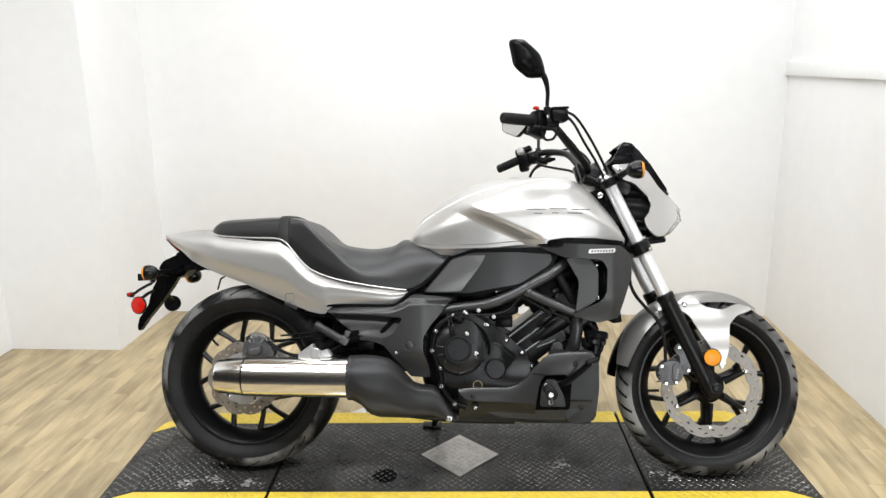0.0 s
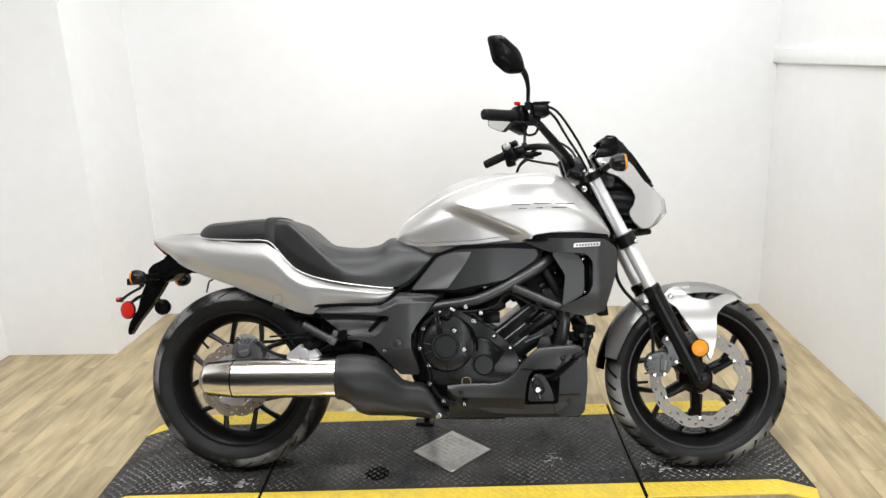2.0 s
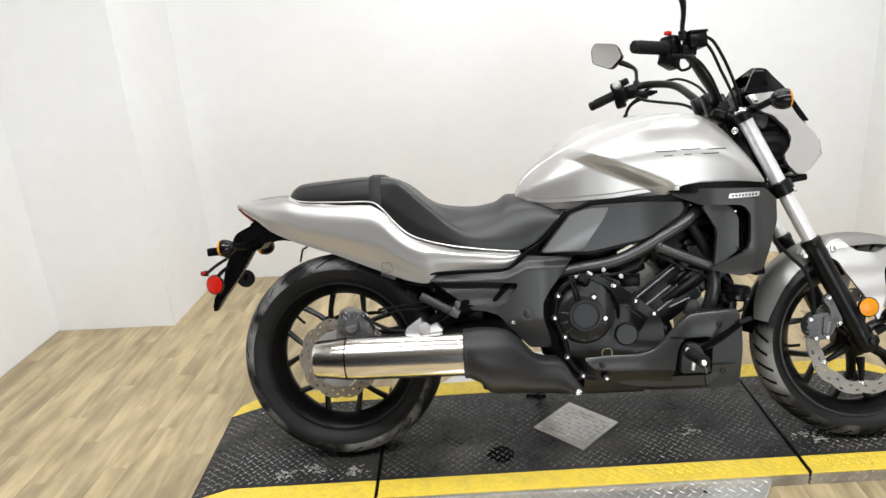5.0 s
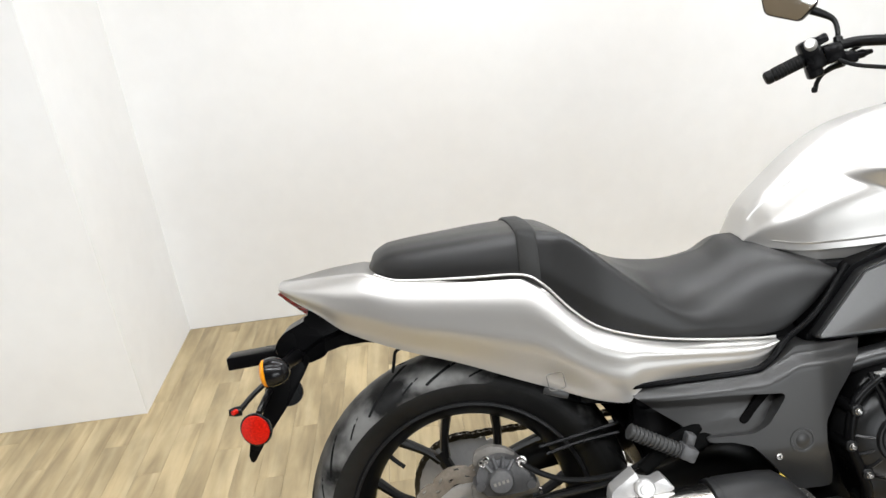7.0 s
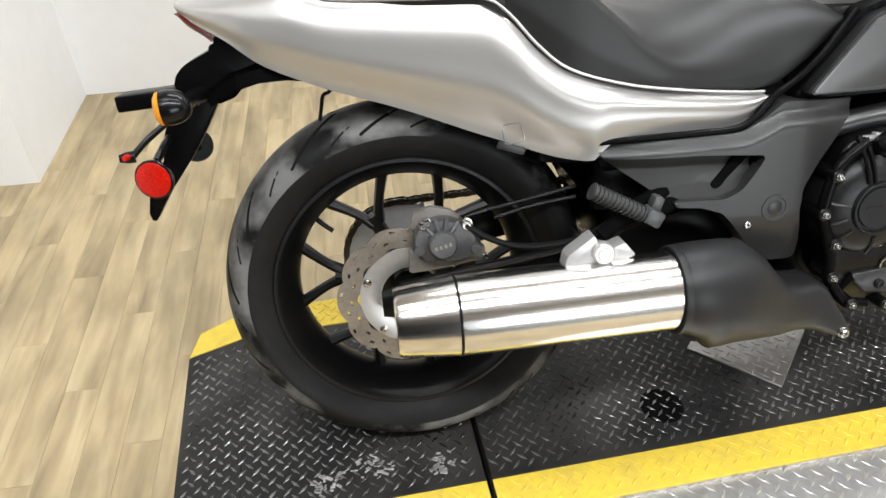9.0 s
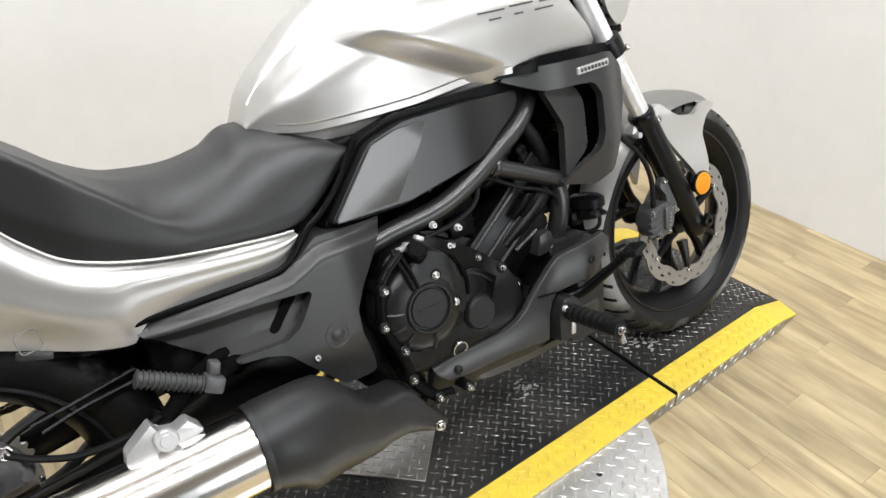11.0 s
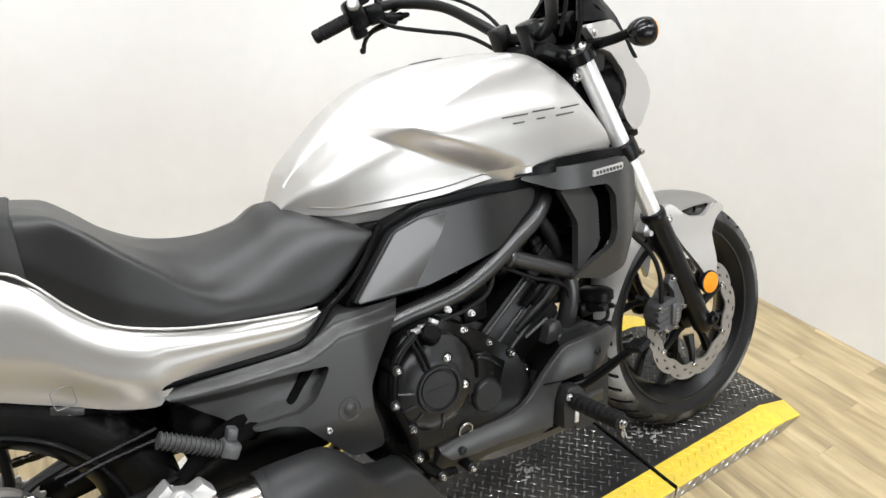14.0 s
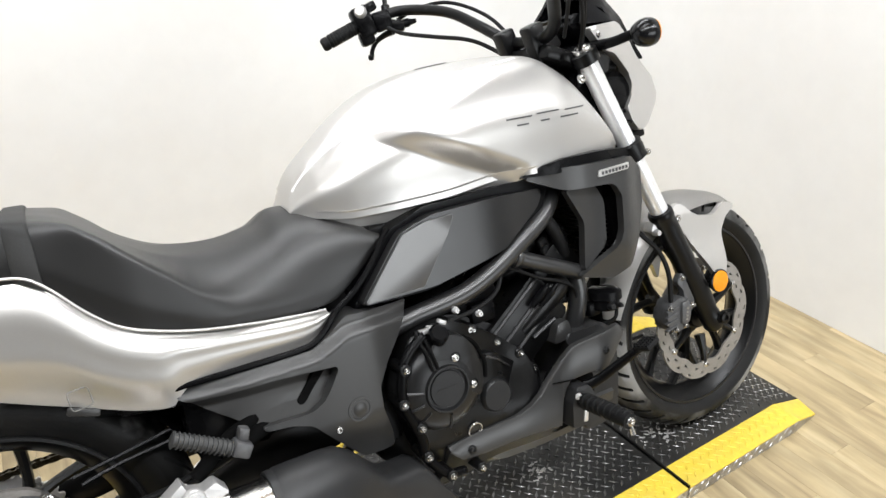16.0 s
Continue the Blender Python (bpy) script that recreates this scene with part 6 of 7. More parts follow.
bolt(bm, on_fork(0.045, -0.122, -0.045), (0, -1, 0), r=0.008, h=0.006)
part("yoke_bolt", bm, BOLT, bike, "bright yoke bolt")
bm = bmesh.new()
bolt(bm, on_fork(0.27, -0.128, 0.02), (0, -1, 0), r=0.006, h=0.006)
part("yoke_bolt", bm, BOLT, bike, "bright yoke bolts")

# ---- front fender ----
bm = bmesh.new()
rings = []
for k in range(46):
    a = radians(166 - 106 * k / 45)
    f = k / 45
    w = curve([(0, 0.062), (0.3, 0.074), (0.6, 0.074), (0.9, 0.066), (1, 0.050)], f)
    drop = curve([(0, 0.045), (0.12, 0.05), (0.4, 0.040), (0.7, 0.034), (1, 0.014)], f)
    r = curve([(0, 0.317), (0.25, 0.322), (0.6, 0.316), (0.85, 0.312), (1, 0.304)], f)
    d = Vector((math.cos(a), 0, math.sin(a)))
    ring = [FRONT + d * (r - drop * abs(2 * j / 16 - 1) ** 3.2) + Vector((0, w * math.copysign(abs(2 * j / 16 - 1) ** 0.9, j - 8), 0)) for j in range(17)]
    rings.append(ring)
loft(bm, rings, closed=False, caps=False)
bmesh.ops.solidify(bm, geom=bm.faces[:], thickness=0.004)
fender = part("front_fender", bm, SILVER, bike, "silver front fender with side stays", 60)
bm = bmesh.new()
rings = []
for k in range(14):
    a = radians(174 - 48 * k / 13)
    d = Vector((math.cos(a), 0, math.sin(a)))
    rings.append([FRONT + d * (0.324 - 0.004 * k / 13 - 0.02 * abs(2 * j / 10 - 1) ** 3) + Vector((0, 0.044 * (2 * j / 10 - 1), 0)) for j in range(11)])
loft(bm, rings, closed=False, caps=False)
bmesh.ops.solidify(bm, geom=bm.faces[:], thickness=0.004)
part("fender_flap", bm, BLACK, fender, "black rear fender flap")
for s in (1, -1):
    bm = bmesh.new()
    slab(bm, rounded([(1.412, 0.560), (1.440, 0.588), (1.47, 0.598), (1.50, 0.560), (1.565, 0.548), (1.615, 0.568), (1.655, 0.560), (1.662, 0.548), (1.612, 0.532), (1.586, 0.505), (1.576, 0.42), (1.556, 0.355), (1.54, 0.40), (1.505, 0.455), (1.46, 0.53)], 0.012), -0.090, -0.076, 0.004, 3,
         bow=lambda x, z: 0.022 * smoothstep(1.55, 1.66, x) * smoothstep(0.5, 0.56, z) - 0.022 * smoothstep(0.52, 0.42, z) + 0.016 * smoothstep(0.565, 0.60, z), mesh=0.015)
    if s < 0:
        for v in bm.verts:
            v.co.y = -v.co.y
    part("fender_stay", bm, SILVER, fender, "silver fender stay")
bm = bmesh.new()
bolt(bm, (1.442, -0.094, 0.566), r=0.008, h=0.004)
part("stay_bolt", bm, BOLT, fender, "bright stay bolts")
bm = bmesh.new()
bolt(bm, (1.562, -0.104, 0.382), r=0.006, h=0.005)
part("stay_bolt", bm, BOLT, fender, "bright stay bolts")
ref = reflector((1.517, -0.138, 0.402), (0.0, -1, 0.0), 0.026, AMBER, "round amber side reflector")
bm = bmesh.new()
tube(bm, [(1.52, -0.13, 0.40), (1.525, -0.115, 0.39), (1.53, -0.10, 0.38)], 0.008, 8, 3)
part("reflector_arm", bm, SATIN, ref)

# ---- front brake ----
bm = bmesh.new()
slab(bm, rounded([(1.352, 0.336), (1.362, 0.378), (1.386, 0.388), (1.418, 0.388), (1.436, 0.369), (1.428, 0.330), (1.408, 0.313), (1.373, 0.310)], 0.010), -0.124, -0.078, 0.008, 3)
slab(bm, rounded([(1.394, 0.326), (1.400, 0.380), (1.422, 0.378), (1.424, 0.340), (1.412, 0.324)], 0.007), -0.131, -0.110, 0.004, 3)
fcal = part("front_caliper", bm, CALIPER, bike, "dark grey front brake caliper")
for k in range(4):
    bm = bmesh.new()
    box(bm, (1.371 - 0.002 * k, -0.123, 0.368 - 0.0145 * k), (0.036, 0.010, 0.0045), (0, -10, 0), bevel=0.0012)
    part("caliper_fin", bm, CALIPER, fcal)
bm = bmesh.new()
slab(bm, rounded([(1.405, 0.422), (1.420, 0.442), (1.436, 0.436), (1.440, 0.407), (1.458, 0.367), (1.455, 0.345), (1.430, 0.344), (1.424, 0.400)], 0.007), -0.112, -0.096, 0.003)
part("caliper_lug", bm, CALIPER, fcal)
for bx, bz, by in ((1.421, 0.430, -0.113), (1.449, 0.357, -0.113), (1.364, 0.372, -0.125), (1.377, 0.318, -0.125), (1.408, 0.320, -0.125)):
    bm = bmesh.new()
    bolt(bm, (bx, by, bz), r=0.0058, h=0.007)
    part("caliper_bolt", bm, BOLT, fcal)
bm = bmesh.new()
for k in range(4):
    box(bm, (1.4085 + 0.0015 * k, -0.1318, 0.336 + 0.0085 * k), (0.006, 0.001, 0.005), (0, 15, 0))
part("caliper_bar", bm, DISC, fcal, "pale bars on the caliper")
bm = bmesh.new()
tube(bm, [(1.378, -0.115, 0.380), (1.374, -0.118, 0.454), (1.358, -0.108, 0.51), (1.324, -0.10, 0.55), (1.286, -0.095, 0.598), (1.271, -0.09, 0.646), (1.275, -0.08, 0.72), (1.27, -0.06, 0.80)], 0.0055, 8, 6)
part("brake_hose", bm, GRIP, fcal)
bm = bmesh.new()
box(bm, (1.366, -0.088, 0.560), (0.03, 0.03, 0.024), (0, 25, 0), bevel=0.005)
revolve(bm, [(0.0, 0.008), (0.006, 0.008), (0.008, 0.0), (0.008, -0.01)], (1.360, -0.106, 0.552), (0, -1, 0), 14)
part("hose_clamp", bm, ALU, fcal, "bright hose clamp on the slider")

# ---- horn ----
bm = bmesh.new()
revolve(bm, [(0.0, 0.028), (0.030, 0.028), (0.036, 0.024), (0.037, 0.008), (0.032, 0.006), (0.032, -0.012), (0.028, -0.016), (0.0, -0.018)], (1.155, -0.145, 0.455), (0.1, 0, 1), 28)
box(bm, (1.125, -0.135, 0.445), (0.03, 0.03, 0.03), bevel=0.005)
horn = part("horn", bm, BLACK, bike, "black horn behind the front wheel")
bm = bmesh.new()
revolve(bm, [(0.0, 0.006), (0.006, 0.006), (0.008, 0.002), (0.008, -0.01)], (1.145, -0.180, 0.452), (0, -1, 0), 12)
revolve(bm, [(0.0, 0.004), (0.004, 0.004), (0.006, -0.004)], (1.172, -0.178, 0.447), (0, -1, 0), 10)
part("horn_terminal", bm, CASTING, horn)
bm = bmesh.new()
tube(bm, [(1.175, -0.16, 0.44), (1.165, -0.16, 0.415), (1.14, -0.13, 0.40), (1.11, -0.12, 0.395)], 0.004, 8, 5)
part("horn_wire", bm, GRIP, horn)

# ---- headlamp cowl ----
COWL = rounded([(1.210, 1.014), (1.300, 1.021), (1.334, 0.990), (1.366, 0.945), (1.416, 0.897), (1.430, 0.848), (1.390, 0.791), (1.360, 0.782), (1.330, 0.810), (1.316, 0.838), (1.341, 0.872), (1.338, 0.905), (1.284, 0.956), (1.250, 0.966)], 0.010)
for s in (1, -1):
    bm = bmesh.new()
    slab(bm, COWL, -0.112, -0.088, 0.008, 3, bow=lambda x, z: 0.042 * smoothstep(1.22, 1.43, x), mesh=0.02)
    if s < 0:
        for v in bm.verts:
            v.co.y = -v.co.y
    cw = part("headlamp_cowl", bm, SILVER, bike, "silver headlamp cowl side", 60)
    bm = bmesh.new()
    bolt(bm, (1.236, s * -0.1115, 0.997), (0, -s, 0), r=0.006, h=0.003)
    part("cowl_bolt", bm, BOLT, cw)
bm = bmesh.new()
rings = []
for z, x, w in ((0.775, 1.385, 0.050), (0.80, 1.425, 0.060), (0.84, 1.458, 0.066), (0.88, 1.452, 0.066), (0.92, 1.418, 0.064), (0.955, 1.375, 0.058)):
    rings.append([Vector((x - 0.05 * (2 * j / 14 - 1) ** 2, w * (2 * j / 14 - 1), z)) for j in range(15)])
loft(bm, rings, closed=False, caps=False)
bmesh.ops.solidify(bm, geom=bm.faces[:], thickness=0.004)
LENS = bpy.data.materials.new("clear_lens")
LENS.use_nodes = True
lb = LENS.node_tree.nodes["Principled BSDF"]
lb.inputs["Base Color"].default_value, lb.inputs["Roughness"].default_value = (0.95, 0.96, 0.97, 1), 0.04
lb.inputs["Transmission Weight"].default_value, lb.inputs["IOR"].default_value = 0.95, 1.2
headlamp = part("headlamp", bm, LENS, bike, "clear headlamp lens", 60)
bm = bmesh.new()
rings = []
for x, h, w in ((1.23, 0.07, 0.09), (1.30, 0.085, 0.092), (1.36, 0.07, 0.074), (1.385, 0.055, 0.06)):
    rings.append([Vector((x, w * math.cos(2 * math.pi * k / 20), 0.87 - 0.15 * (x - 1.3) + h * math.sin(2 * math.pi * k / 20))) for k in range(20)])
loft(bm, rings)
part("lamp_bowl", bm, BLACK, headlamp)
bm = bmesh.new()
box(bm, (1.255, 0, 0.90), (0.11, 0.15, 0.16), (0, 25, 0), bevel=0.015)
core = part("cowl_core", bm, BLACK, bike, "black ribbed headlamp housing")
for k in range(6):
    bm = bmesh.new()
    box(bm, (1.265 + 0.008 * k, -0.078, 0.93 - 0.024 * k), (0.075, 0.012, 0.008), (0, 5, 0), bevel=0.002)
    part("cowl_rib", bm, BLACK, core)
bm = bmesh.new()
box(bm, (1.36, 0, 0.772), (0.07, 0.12, 0.02), (0, -8, 0), bevel=0.006)
part("cowl_chin", bm, BLACK, core)
for s in (1, -1):
    bm = bmesh.new()
    slab(bm, rounded([(1.225, 0.958), (1.245, 0.975), (1.275, 0.952), (1.268, 0.92), (1.25, 0.92)], 0.006), -0.096, -0.08, 0.003)
    if s < 0:
        for v in bm.verts:
            v.co.y = -v.co.y
    part("cowl_bracket", bm, CASTING, headlamp)
# smoked screen over the lamp
bm = bmesh.new()
rings = []
for x, z, w in ((1.268, 1.106, 0.030), (1.285, 1.102, 0.065), (1.318, 1.078, 0.088), (1.352, 1.030, 0.092), (1.385, 0.980, 0.070), (1.418, 0.930, 0.048)):
    rings.append([Vector((x - 0.045 * (2 * j / 12 - 1) ** 2, w * (2 * j / 12 - 1), z - 0.03 * (2 * j / 12 - 1) ** 2)) for j in range(13)])
loft(bm, rings, closed=False, caps=False)
bmesh.ops.solidify(bm, geom=bm.faces[:], thickness=0.004)
screen = part("wind_screen", bm, SMOKE, bike, "small smoked black wind screen", 60)
for s in (1, -1):
    bm = bmesh.new()
    slab(bm, rounded([(1.210, 1.022), (1.254, 1.096), (1.285, 1.092), (1.345, 1.02), (1.40, 0.935), (1.37, 0.94), (1.30, 1.022)], 0.006), -0.096, -0.084, 0.003, bow=lambda x, z: 0.03 * smoothstep(1.02, 1.09, z) + 0.030 * smoothstep(1.27, 1.36, x), mesh=0.02)
    if s < 0:
        for v in bm.verts:
            v.co.y = -v.co.y
    part("screen_side", bm, SMOKE, screen)
# front indicators
for s in (-1, 1):
    pod = lamp_pod("front_indicator", (1.276, s * 0.205, 0.986), (1, 0.05 * s, 0.05), 0.070, 0.0282, bike, "front indicator with amber lens", 0.5)
    bm = bmesh.new()
    tube(bm, [(1.228, s * 0.10, 0.974), (1.238, s * 0.150, 0.978), (1.252, s * 0.185, 0.986)], [0.013, 0.010, 0.010], 10, 3)
    part("stalk", bm, BLACK, pod)

# ---- instruments and handlebar ----
bm = bmesh.new()
box(bm, (1.246, 0, 1.008), (0.045, 0.12, 0.080), (0, -38, 0), bevel=0.012)
inst = part("instrument_pod", bm, BLACK, bike, "black instrument pod")
bm = bmesh.new()
box(bm, (1.227, 0, 1.023), (0.004, 0.10, 0.05), (0, -38, 0), bevel=0.001)
part("instrument_glass", bm, GLOSS, inst)
bm = bmesh.new()
for s in (-1, 1):
    box(bm, (1.135, 0.05 * s + 0.015, 1.0), (0.04, 0.035, 0.075), (0, -18, 0), bevel=0.006)
box(bm, (1.17, 0.0, 0.965), (0.09, 0.16, 0.03), (0, 20, 0), bevel=0.01)
part("bar_riser", bm, SATIN, bike, "black handlebar risers")
bm = bmesh.new()
box(bm, (1.155, -0.03, 1.0), (0.05, 0.05, 0.05), (0, -25, 0), bevel=0.006)
part("key_block", bm, CASTING, bike, "grey ignition block")

RB = [(1.145, 0.0, 1.002), (1.142, -0.05, 1.004), (1.118, -0.12, 1.024), (1.070, -0.185, 1.064), (1.028, -0.232, 1.104), (0.995, -0.256, 1.126), (0.95, -0.275, 1.127), (0.868, -0.338, 1.122)]
LB = [(1.145, 0.0, 1.005), (1.145, 0.07, 1.012), (1.130, 0.15, 1.055), (1.105, 0.25, 1.105), (1.05, 0.34, 1.128), (1.0, 0.372, 1.125), (0.93, 0.395, 1.108), (0.868, 0.415, 1.080)]
bm = bmesh.new()
tube(bm, RB, 0.0125, 14, 8)
tube(bm, LB, 0.0125, 14, 8)
bar = part("handlebar", bm, SATIN, bike, "black swept-back handlebar")


def grip(a, b, label):
    a, b = Vector(a), Vector(b)
    L = (b - a).length
    d = (b - a).normalized()
    prof = [(0.0, -0.004), (0.012, -0.004), (0.016, 0.0), (0.0165, 0.012), (0.0145, 0.014), (0.0145, 0.016), (0.0172, 0.018)]
    k = 0
    h = 0.022
    while h < L - 0.016:
        prof += [(0.0172, h), (0.0158, h + 0.001), (0.0158, h + 0.0025), (0.0172, h + 0.0035)]
        h += 0.0075
    prof += [(0.0172, L - 0.012), (0.0205, L - 0.01), (0.0205, L), (0.012, L + 0.001)]
    bm = bmesh.new()
    revolve(bm, prof, a, d, 22)
    return part("grip", bm, GRIP, bar, label)


grip((0.858, -0.345, 1.122), (0.950, -0.276, 1.127), "black ribbed rubber grip")
grip((0.852, 0.420, 1.074), (0.948, 0.390, 1.112), "black ribbed rubber grip")
# right switch gear, reservoir and lever
bm = bmesh.new()
box(bm, (0.966, -0.268, 1.128), (0.036, 0.05, 0.062), (0, 0, 34), bevel=0.010)
box(bm, (0.960, -0.272, 1.094), (0.05, 0.035, 0.034), (0, 20, 34), bevel=0.006)
part("switch_box", bm, BLACK, bar)
bm = bmesh.new()
box(bm, (0.958, -0.280, 1.164), (0.018, 0.014, 0.010), (0, 0, 34), bevel=0.003)
part("stop_switch", bm, RED, bar, "red stop switch")
bm = bmesh.new()
box(bm, (1.024, -0.285, 1.138), (0.050, 0.046, 0.038), (0, -4, 14), bevel=0.006)
box(bm, (1.024, -0.285, 1.159), (0.052, 0.048, 0.007), (0, -4, 14), bevel=0.002)
part("brake_reservoir", bm, BLACK, bar)
bm = bmesh.new()
tube(bm, [(1.008, -0.268, 1.112), (1.012, -0.300, 1.100), (0.985, -0.335, 1.092), (0.945, -0.358, 1.090)], [0.007, 0.006, 0.005, 0.005], 10, 5, 1.4)
box(bm, (1.005, -0.285, 1.115), (0.04, 0.03, 0.024), (0, 10, 14), bevel=0.005)
part("brake_lever", bm, BLACK, bar)
# left switch gear and lever
bm = bmesh.new()
box(bm, (0.950, 0.390, 1.114), (0.046, 0.052, 0.076), (0, -18, -16), bevel=0.010)
box(bm, (0.952, 0.386, 1.076), (0.036, 0.036, 0.034), (0, -14, -16), bevel=0.008)
box(bm, (0.962, 0.378, 1.144), (0.040, 0.034, 0.022), (0, -22, -16), bevel=0.006)
left_switch = part("switch_box", bm, BLACK, bar)
bm = bmesh.new()
revolve(bm, [(0.0, 0.005), (0.010, 0.005), (0.013, 0.002), (0.0155, -0.004), (0.0155, -0.02)], (0.934, 0.364, 1.138), (-0.55, -0.8, 0.2), 18)
part("switch_button", bm, BRIGHT, left_switch, "grey round switch button")
bm = bmesh.new()
box(bm, (0.992, 0.372, 1.112), (0.044, 0.036, 0.046), (0, -14, -16), bevel=0.008)
box(bm, (1.022, 0.362, 1.098), (0.044, 0.028, 0.026), (0, 12, -16), bevel=0.006)
revolve(bm, [(0.0, -0.012), (0.009, -0.012), (0.0105, -0.006), (0.0105, 0.006), (0.008, 0.010), (0.005, 0.026)], (1.046, 0.352, 1.100), (1, -0.15, 0.12), 14)
perch = part("clutch_perch", bm, BLACK, bar)
bm = bmesh.new()
tube(bm, [(1.018, 0.374, 1.086), (1.004, 0.398, 1.080), (0.990, 0.418, 1.068), (0.980, 0.426, 1.050), (0.977, 0.428, 1.036)], [0.009, 0.0075, 0.006, 0.0055, 0.006], 10, 5)
revolve(bm, [(0.001, -0.008), (0.006, -0.006), (0.008, 0.0), (0.006, 0.006), (0.001, 0.008)], (0.974, 0.428, 1.033), (0, 0, 1), 12)
part("clutch_lever", bm, SATIN, perch)
# cables
bm = bmesh.new()
tube(bm, [(1.045, -0.275, 1.155), (1.08, -0.255, 1.14), (1.125, -0.21, 1.09), (1.17, -0.15, 1.03), (1.20, -0.10, 0.98), (1.215, -0.07, 0.90)], 0.0042, 8, 6)
part("cable", bm, GRIP, bar)
bm = bmesh.new()
tube(bm, [(1.045, -0.272, 1.145), (1.075, -0.25, 1.12), (1.11, -0.215, 1.07), (1.155, -0.16, 1.015), (1.185, -0.11, 0.97), (1.20, -0.08, 0.90)], 0.0042, 8, 6)
part("cable", bm, GRIP, bar)
bm = bmesh.new()
tube(bm, [(0.975, -0.295, 1.09), (0.985, -0.285, 1.068), (1.01, -0.275, 1.072), (1.03, -0.268, 1.095), (1.08, -0.215, 1.06), (1.14, -0.12, 1.0)], 0.004, 8, 6)
part("cable", bm, GRIP, bar)
bm = bmesh.new()
tube(bm, [(0.99, 0.365, 1.10), (1.02, 0.33, 1.075), (1.07, 0.27, 1.055), (1.12, 0.18, 1.03), (1.16, 0.10, 0.98)], 0.005, 8, 6)
part("cable", bm, GRIP, bar)
bm = bmesh.new()
tube(bm, [(1.03, 0.365, 1.11), (1.08, 0.35, 1.13), (1.13, 0.28, 1.13), (1.17, 0.18, 1.08), (1.19, 0.10, 1.0)], 0.0045, 8, 6)
part("cable", bm, GRIP, bar)


# ---- mirrors ----
def rear_mirror(c, u, v, nrm, stem, label, corners):
    """A five-cornered mirror: u across, v up, nrm the way the glass looks."""
    c, u, v, nrm = Vector(c), Vector(u).normalized(), Vector(v).normalized(), Vector(nrm).normalized()
    v = (v - u * u.dot(v)).normalized()
    nrm = u.cross(v) if u.cross(v).dot(nrm) > 0 else v.cross(u)
    shape = rounded(corners, 0.014, 5)
    bm = bmesh.new()
    rings = []
    for f, h in ((0.955, 0.001), (1.0, 0.0), (1.0, -0.006), (0.94, -0.020), (0.74, -0.030), (0.40, -0.035), (0.05, -0.036)):
        rings.append([c + u * (a * f) + v * (b * f) + nrm * h for a, b in shape])
    loft(bm, rings, caps=False)
    m = part("mirror", bm, BLACK, bike, label)
    bm = bmesh.new()
    bm.faces.new([bm.verts.new(c + u * (a * 0.955) + v * (b * 0.955) + nrm * 0.0008) for a, b in shape])
    part("mirror_glass", bm, MIRROR, m, "mirror glass")
    bm = bmesh.new()
    tube(bm, stem, [0.0055, 0.006, 0.0065, 0.009, 0.011], 10, 6)
    part("mirror_stem", bm, SATIN, m)
    bm = bmesh.new()
    p = Vector(stem[0])
    revolve(bm, [(0.008, -0.01), (0.011, -0.008), (0.011, 0.012), (0.008, 0.014)], p, Vector(stem[1]) - p, 8)
    part("stem_nut", bm, SATIN, m)
    return m


rear_mirror((0.924, -0.365, 1.288), (0.86, 0.48, 0.0), (0.0, 0.05, 1.0), (-0.48, 0.86, 0.0),
            [(0.990, -0.298, 1.150), (0.990, -0.30, 1.175), (0.990, -0.315, 1.205), (0.982, -0.335, 1.235), (0.965, -0.345, 1.262)], "black five-cornered rear-view mirror",
            [(-0.060, 0.050), (-0.018, 0.055), (0.038, 0.016), (0.052, -0.018), (0.056, -0.048), (0.002, -0.056), (-0.044, -0.026)])
rear_mirror((0.915, 0.400, 1.245), (0.766, -0.643, 0.0), (0.11, 0.13, 0.985), (-0.633, -0.754, 0.17),
            [(1.006, 0.372, 1.135), (1.008, 0.375, 1.165), (1.006, 0.385, 1.190), (0.985, 0.390, 1.206), (0.955, 0.392, 1.220)], "black five-cornered rear-view mirror",
            [(-0.055, 0.057), (0.034, 0.037), (0.061, -0.012), (0.017, -0.051), (-0.061, -0.017), (-0.069, 0.036)])

# ---- side stand ----
bm = bmesh.new()
tube(bm, [(0.66, 0.12, 0.235), (0.64, 0.18, 0.17), (0.61, 0.262, 0.092)], [0.016, 0.013, 0.011], 12, 4)
stand = part("side_stand", bm, SATIN, bike, "black side stand, folded out")
bm = bmesh.new()
box(bm, (0.602, 0.275, 0.086), (0.07, 0.04, 0.008), (16, 0, 0), bevel=0.003)
part("stand_foot", bm, SATIN, stand)
bm = bmesh.new()
tube(bm, [(0.715, -0.03, 0.22), (0.718, -0.035, 0.19), (0.712, -0.04, 0.165)], [0.014, 0.012, 0.009], 10, 3)
part("drain_stub", bm, SATIN, bike, "short black stub below the engine")

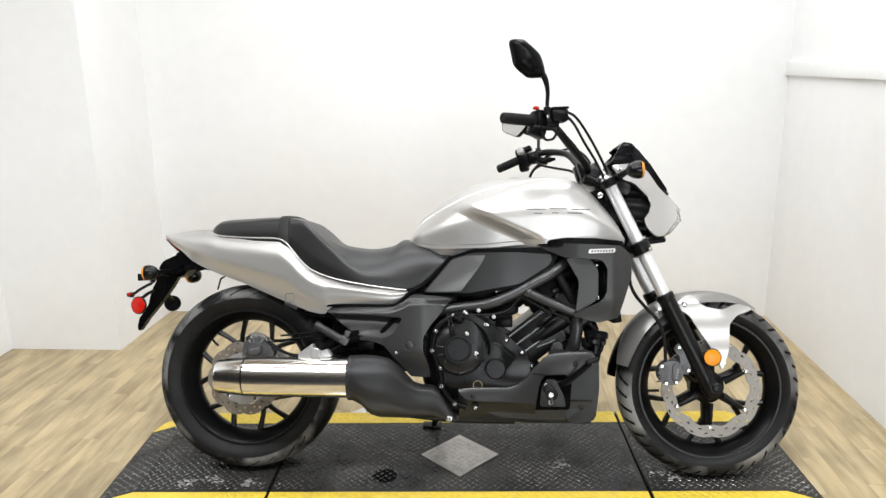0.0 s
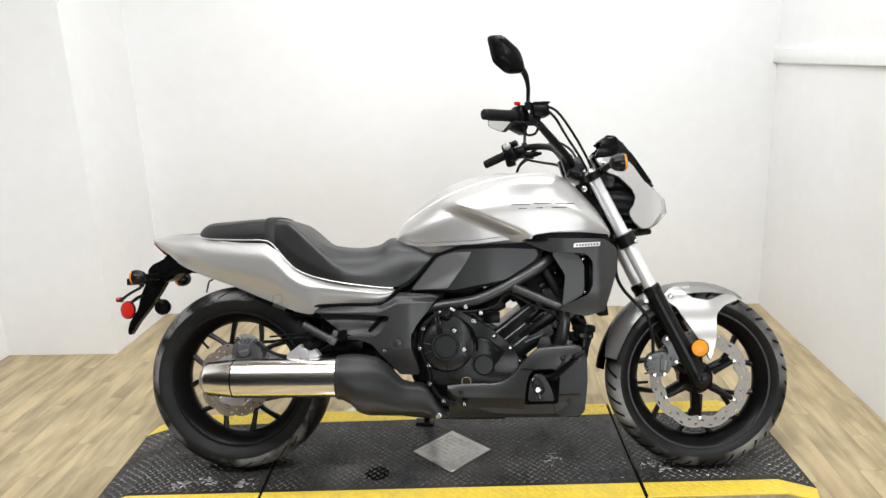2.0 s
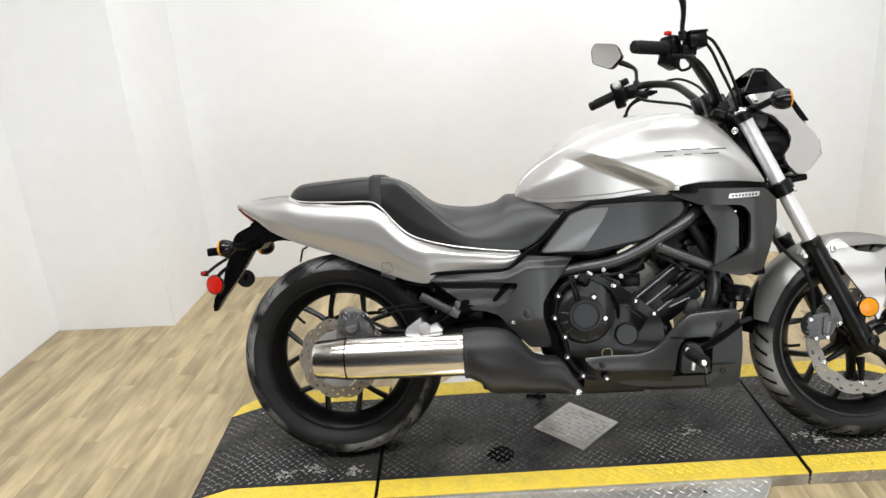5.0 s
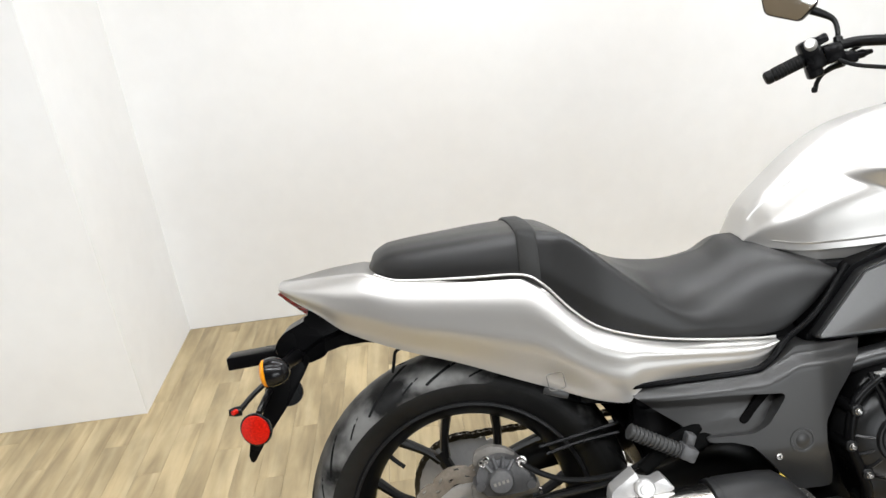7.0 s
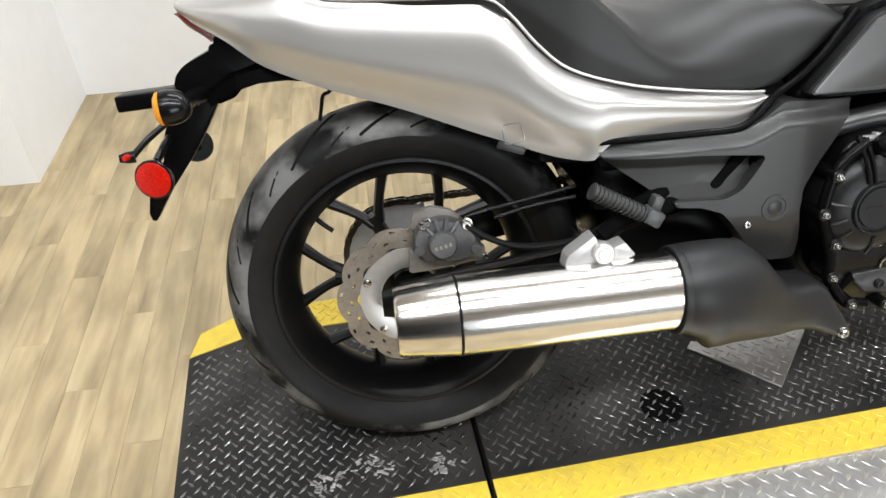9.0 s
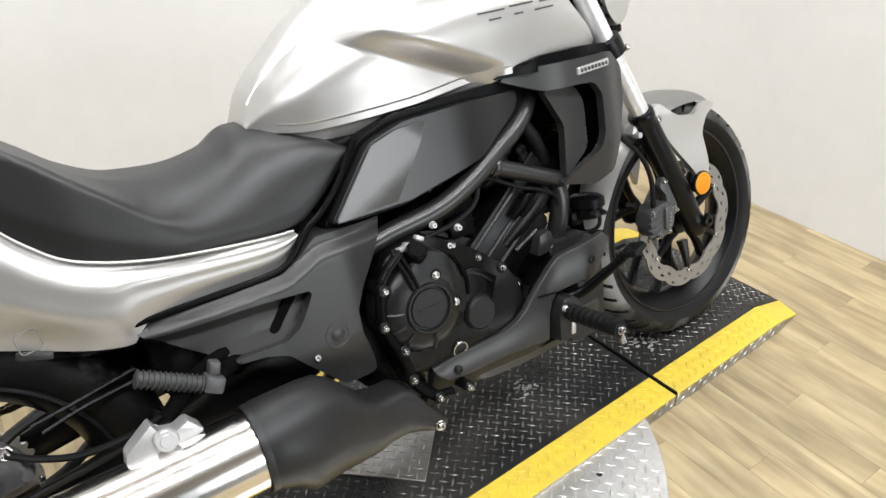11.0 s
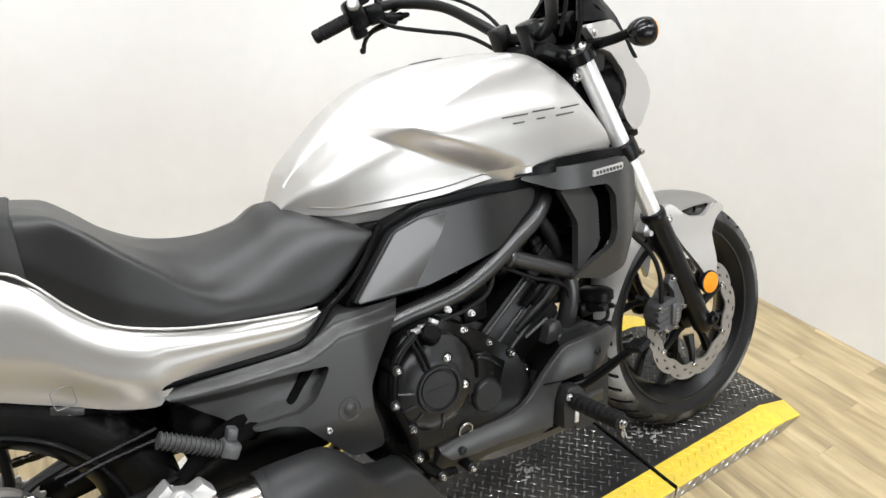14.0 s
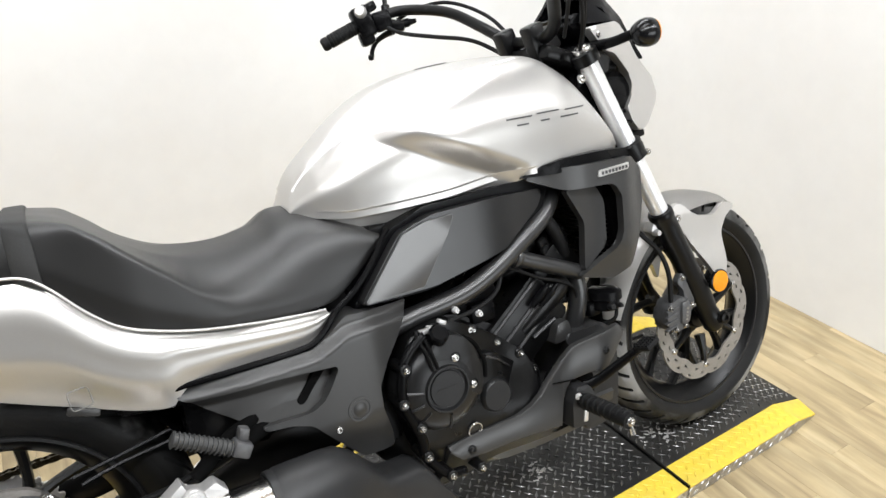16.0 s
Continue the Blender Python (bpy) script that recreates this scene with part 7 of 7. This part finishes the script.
# ---- floor planks ----
def plank_material():
    m = mat("oak_vinyl_plank", (0.475, 0.375, 0.245), 0.42, 0.0, 0.05, 30, rough_var=0.08)
    nt = m.node_tree
    b = nt.nodes["Principled BSDF"]
    tc = nt.nodes.new("ShaderNodeTexCoord")
    oi = nt.nodes.new("ShaderNodeObjectInfo")
    vm = nt.nodes.new("ShaderNodeVectorMath")
    vm.operation = "MULTIPLY_ADD"
    vm.inputs[1].default_value = (14, 1.5, 1)
    cx = nt.nodes.new("ShaderNodeCombineXYZ")
    mul = nt.nodes.new("ShaderNodeMath")
    mul.operation = "MULTIPLY"
    mul.inputs[1].default_value = 37.0
    nt.links.new(oi.outputs["Random"], mul.inputs[0])
    nt.links.new(mul.outputs[0], cx.inputs[0])
    nt.links.new(mul.outputs[0], cx.inputs[1])
    nt.links.new(tc.outputs["Object"], vm.inputs[0])
    nt.links.new(cx.outputs[0], vm.inputs[2])
    n1 = nt.nodes.new("ShaderNodeTexNoise")
    n1.inputs["Scale"].default_value, n1.inputs["Detail"].default_value, n1.inputs["Distortion"].default_value = 1.7, 7, 0.6
    nt.links.new(vm.outputs[0], n1.inputs["Vector"])
    ramp = nt.nodes.new("ShaderNodeValToRGB")
    e = ramp.color_ramp.elements
    e[0].position, e[0].color = 0.25, (0.27, 0.205, 0.115, 1)
    e[1].position, e[1].color = 0.72, (0.54, 0.44, 0.265, 1)
    mid = e.new(0.5)
    mid.color = (0.44, 0.345, 0.195, 1)
    nt.links.new(n1.outputs[0], ramp.inputs[0])
    hs = nt.nodes.new("ShaderNodeHueSaturation")
    mr = nt.nodes.new("ShaderNodeMapRange")
    mr.inputs["To Min"].default_value, mr.inputs["To Max"].default_value = 0.90, 1.08
    nt.links.new(oi.outputs["Random"], mr.inputs["Value"])
    nt.links.new(mr.outputs[0], hs.inputs["Value"])
    nt.links.new(ramp.outputs[0], hs.inputs["Color"])
    n2 = nt.nodes.new("ShaderNodeTexNoise")
    n2.inputs["Scale"].default_value, n2.inputs["Detail"].default_value = 5.0, 8.0
    vm2 = nt.nodes.new("ShaderNodeVectorMath")
    vm2.operation = "MULTIPLY_ADD"
    vm2.inputs[1].default_value = (2.2, 0.8, 1)
    nt.links.new(tc.outputs["Object"], vm2.inputs[0])
    nt.links.new(cx.outputs[0], vm2.inputs[2])
    nt.links.new(vm2.outputs[0], n2.inputs["Vector"])
    mr2 = nt.nodes.new("ShaderNodeMapRange")
    mr2.inputs["From Min"].default_value, mr2.inputs["From Max"].default_value = 0.35, 0.65
    mr2.inputs["To Min"].default_value, mr2.inputs["To Max"].default_value = 0.74, 1.12
    nt.links.new(n2.outputs[0], mr2.inputs["Value"])
    hs2 = nt.nodes.new("ShaderNodeHueSaturation")
    nt.links.new(hs.outputs[0], hs2.inputs["Color"])
    nt.links.new(mr2.outputs[0], hs2.inputs["Value"])
    nt.links.new(hs2.outputs[0], b.inputs["Base Color"])
    return m


PLANK = plank_material()
WIDE, LONG = 0.076, 0.61
cells = {}


def plank_mesh(size, count=1):
    """One plank, or a row of planks side by side joined into one sheet for the far part of the shop."""
    key = (round(size, 3), count)
    if key not in cells:
        bm = bmesh.new()
        for k in range(count):
            box(bm, (k * WIDE, 0, 0), (WIDE - 0.0004, key[0] - 0.0004, 0.007), bevel=0.0005, seg=1)
        me = bpy.data.meshes.new("plank")
        bm.to_mesh(me)
        bm.free()
        me.materials.append(PLANK)
        cells[key] = me
    return cells[key]


for i in range(-22, 31):
    x0 = i * WIDE + 0.02
    shift = (i * 0.37 * LONG) % LONG
    for j in range(-4, 4):
        a, b_ = max(-1.4, j * LONG + shift), min(1.63, (j + 1) * LONG + shift)
        if b_ - a < 0.02 or x0 > 2.30 or x0 + WIDE < -1.6:
            continue
        ob = new("plank", plank_mesh(b_ - a))
        ob.parent = floor
        ob.location = (x0 + WIDE / 2, (a + b_) / 2, FLOOR - 0.0035)
# unseen floor beyond the bay, darkened like the added walls
bm = bmesh.new()
FAR_W, FAR_L = 0.15, 0.92
for i in range(-30, 36):
    x = i * FAR_W + 0.02
    for j in range(-7, 0):
        y0 = -6.5 + (j + 6) * FAR_L + (i * 0.37 * FAR_L) % FAR_L
        y0, y1 = max(-6.5, y0), min(-1.4 if -12 < i < 16 else -1.0, y0 + FAR_L)
        if y1 - y0 > 0.03:
            box(bm, (x + FAR_W / 2, (y0 + y1) / 2, FLOOR - 0.0035), (FAR_W - 0.0012, y1 - y0 - 0.0012, 0.007))
far = part("shop_planks", bm, CONCRETE, floor, "unseen added shop floor, darkened as if unlit")
tagged(far, kind="stuff")
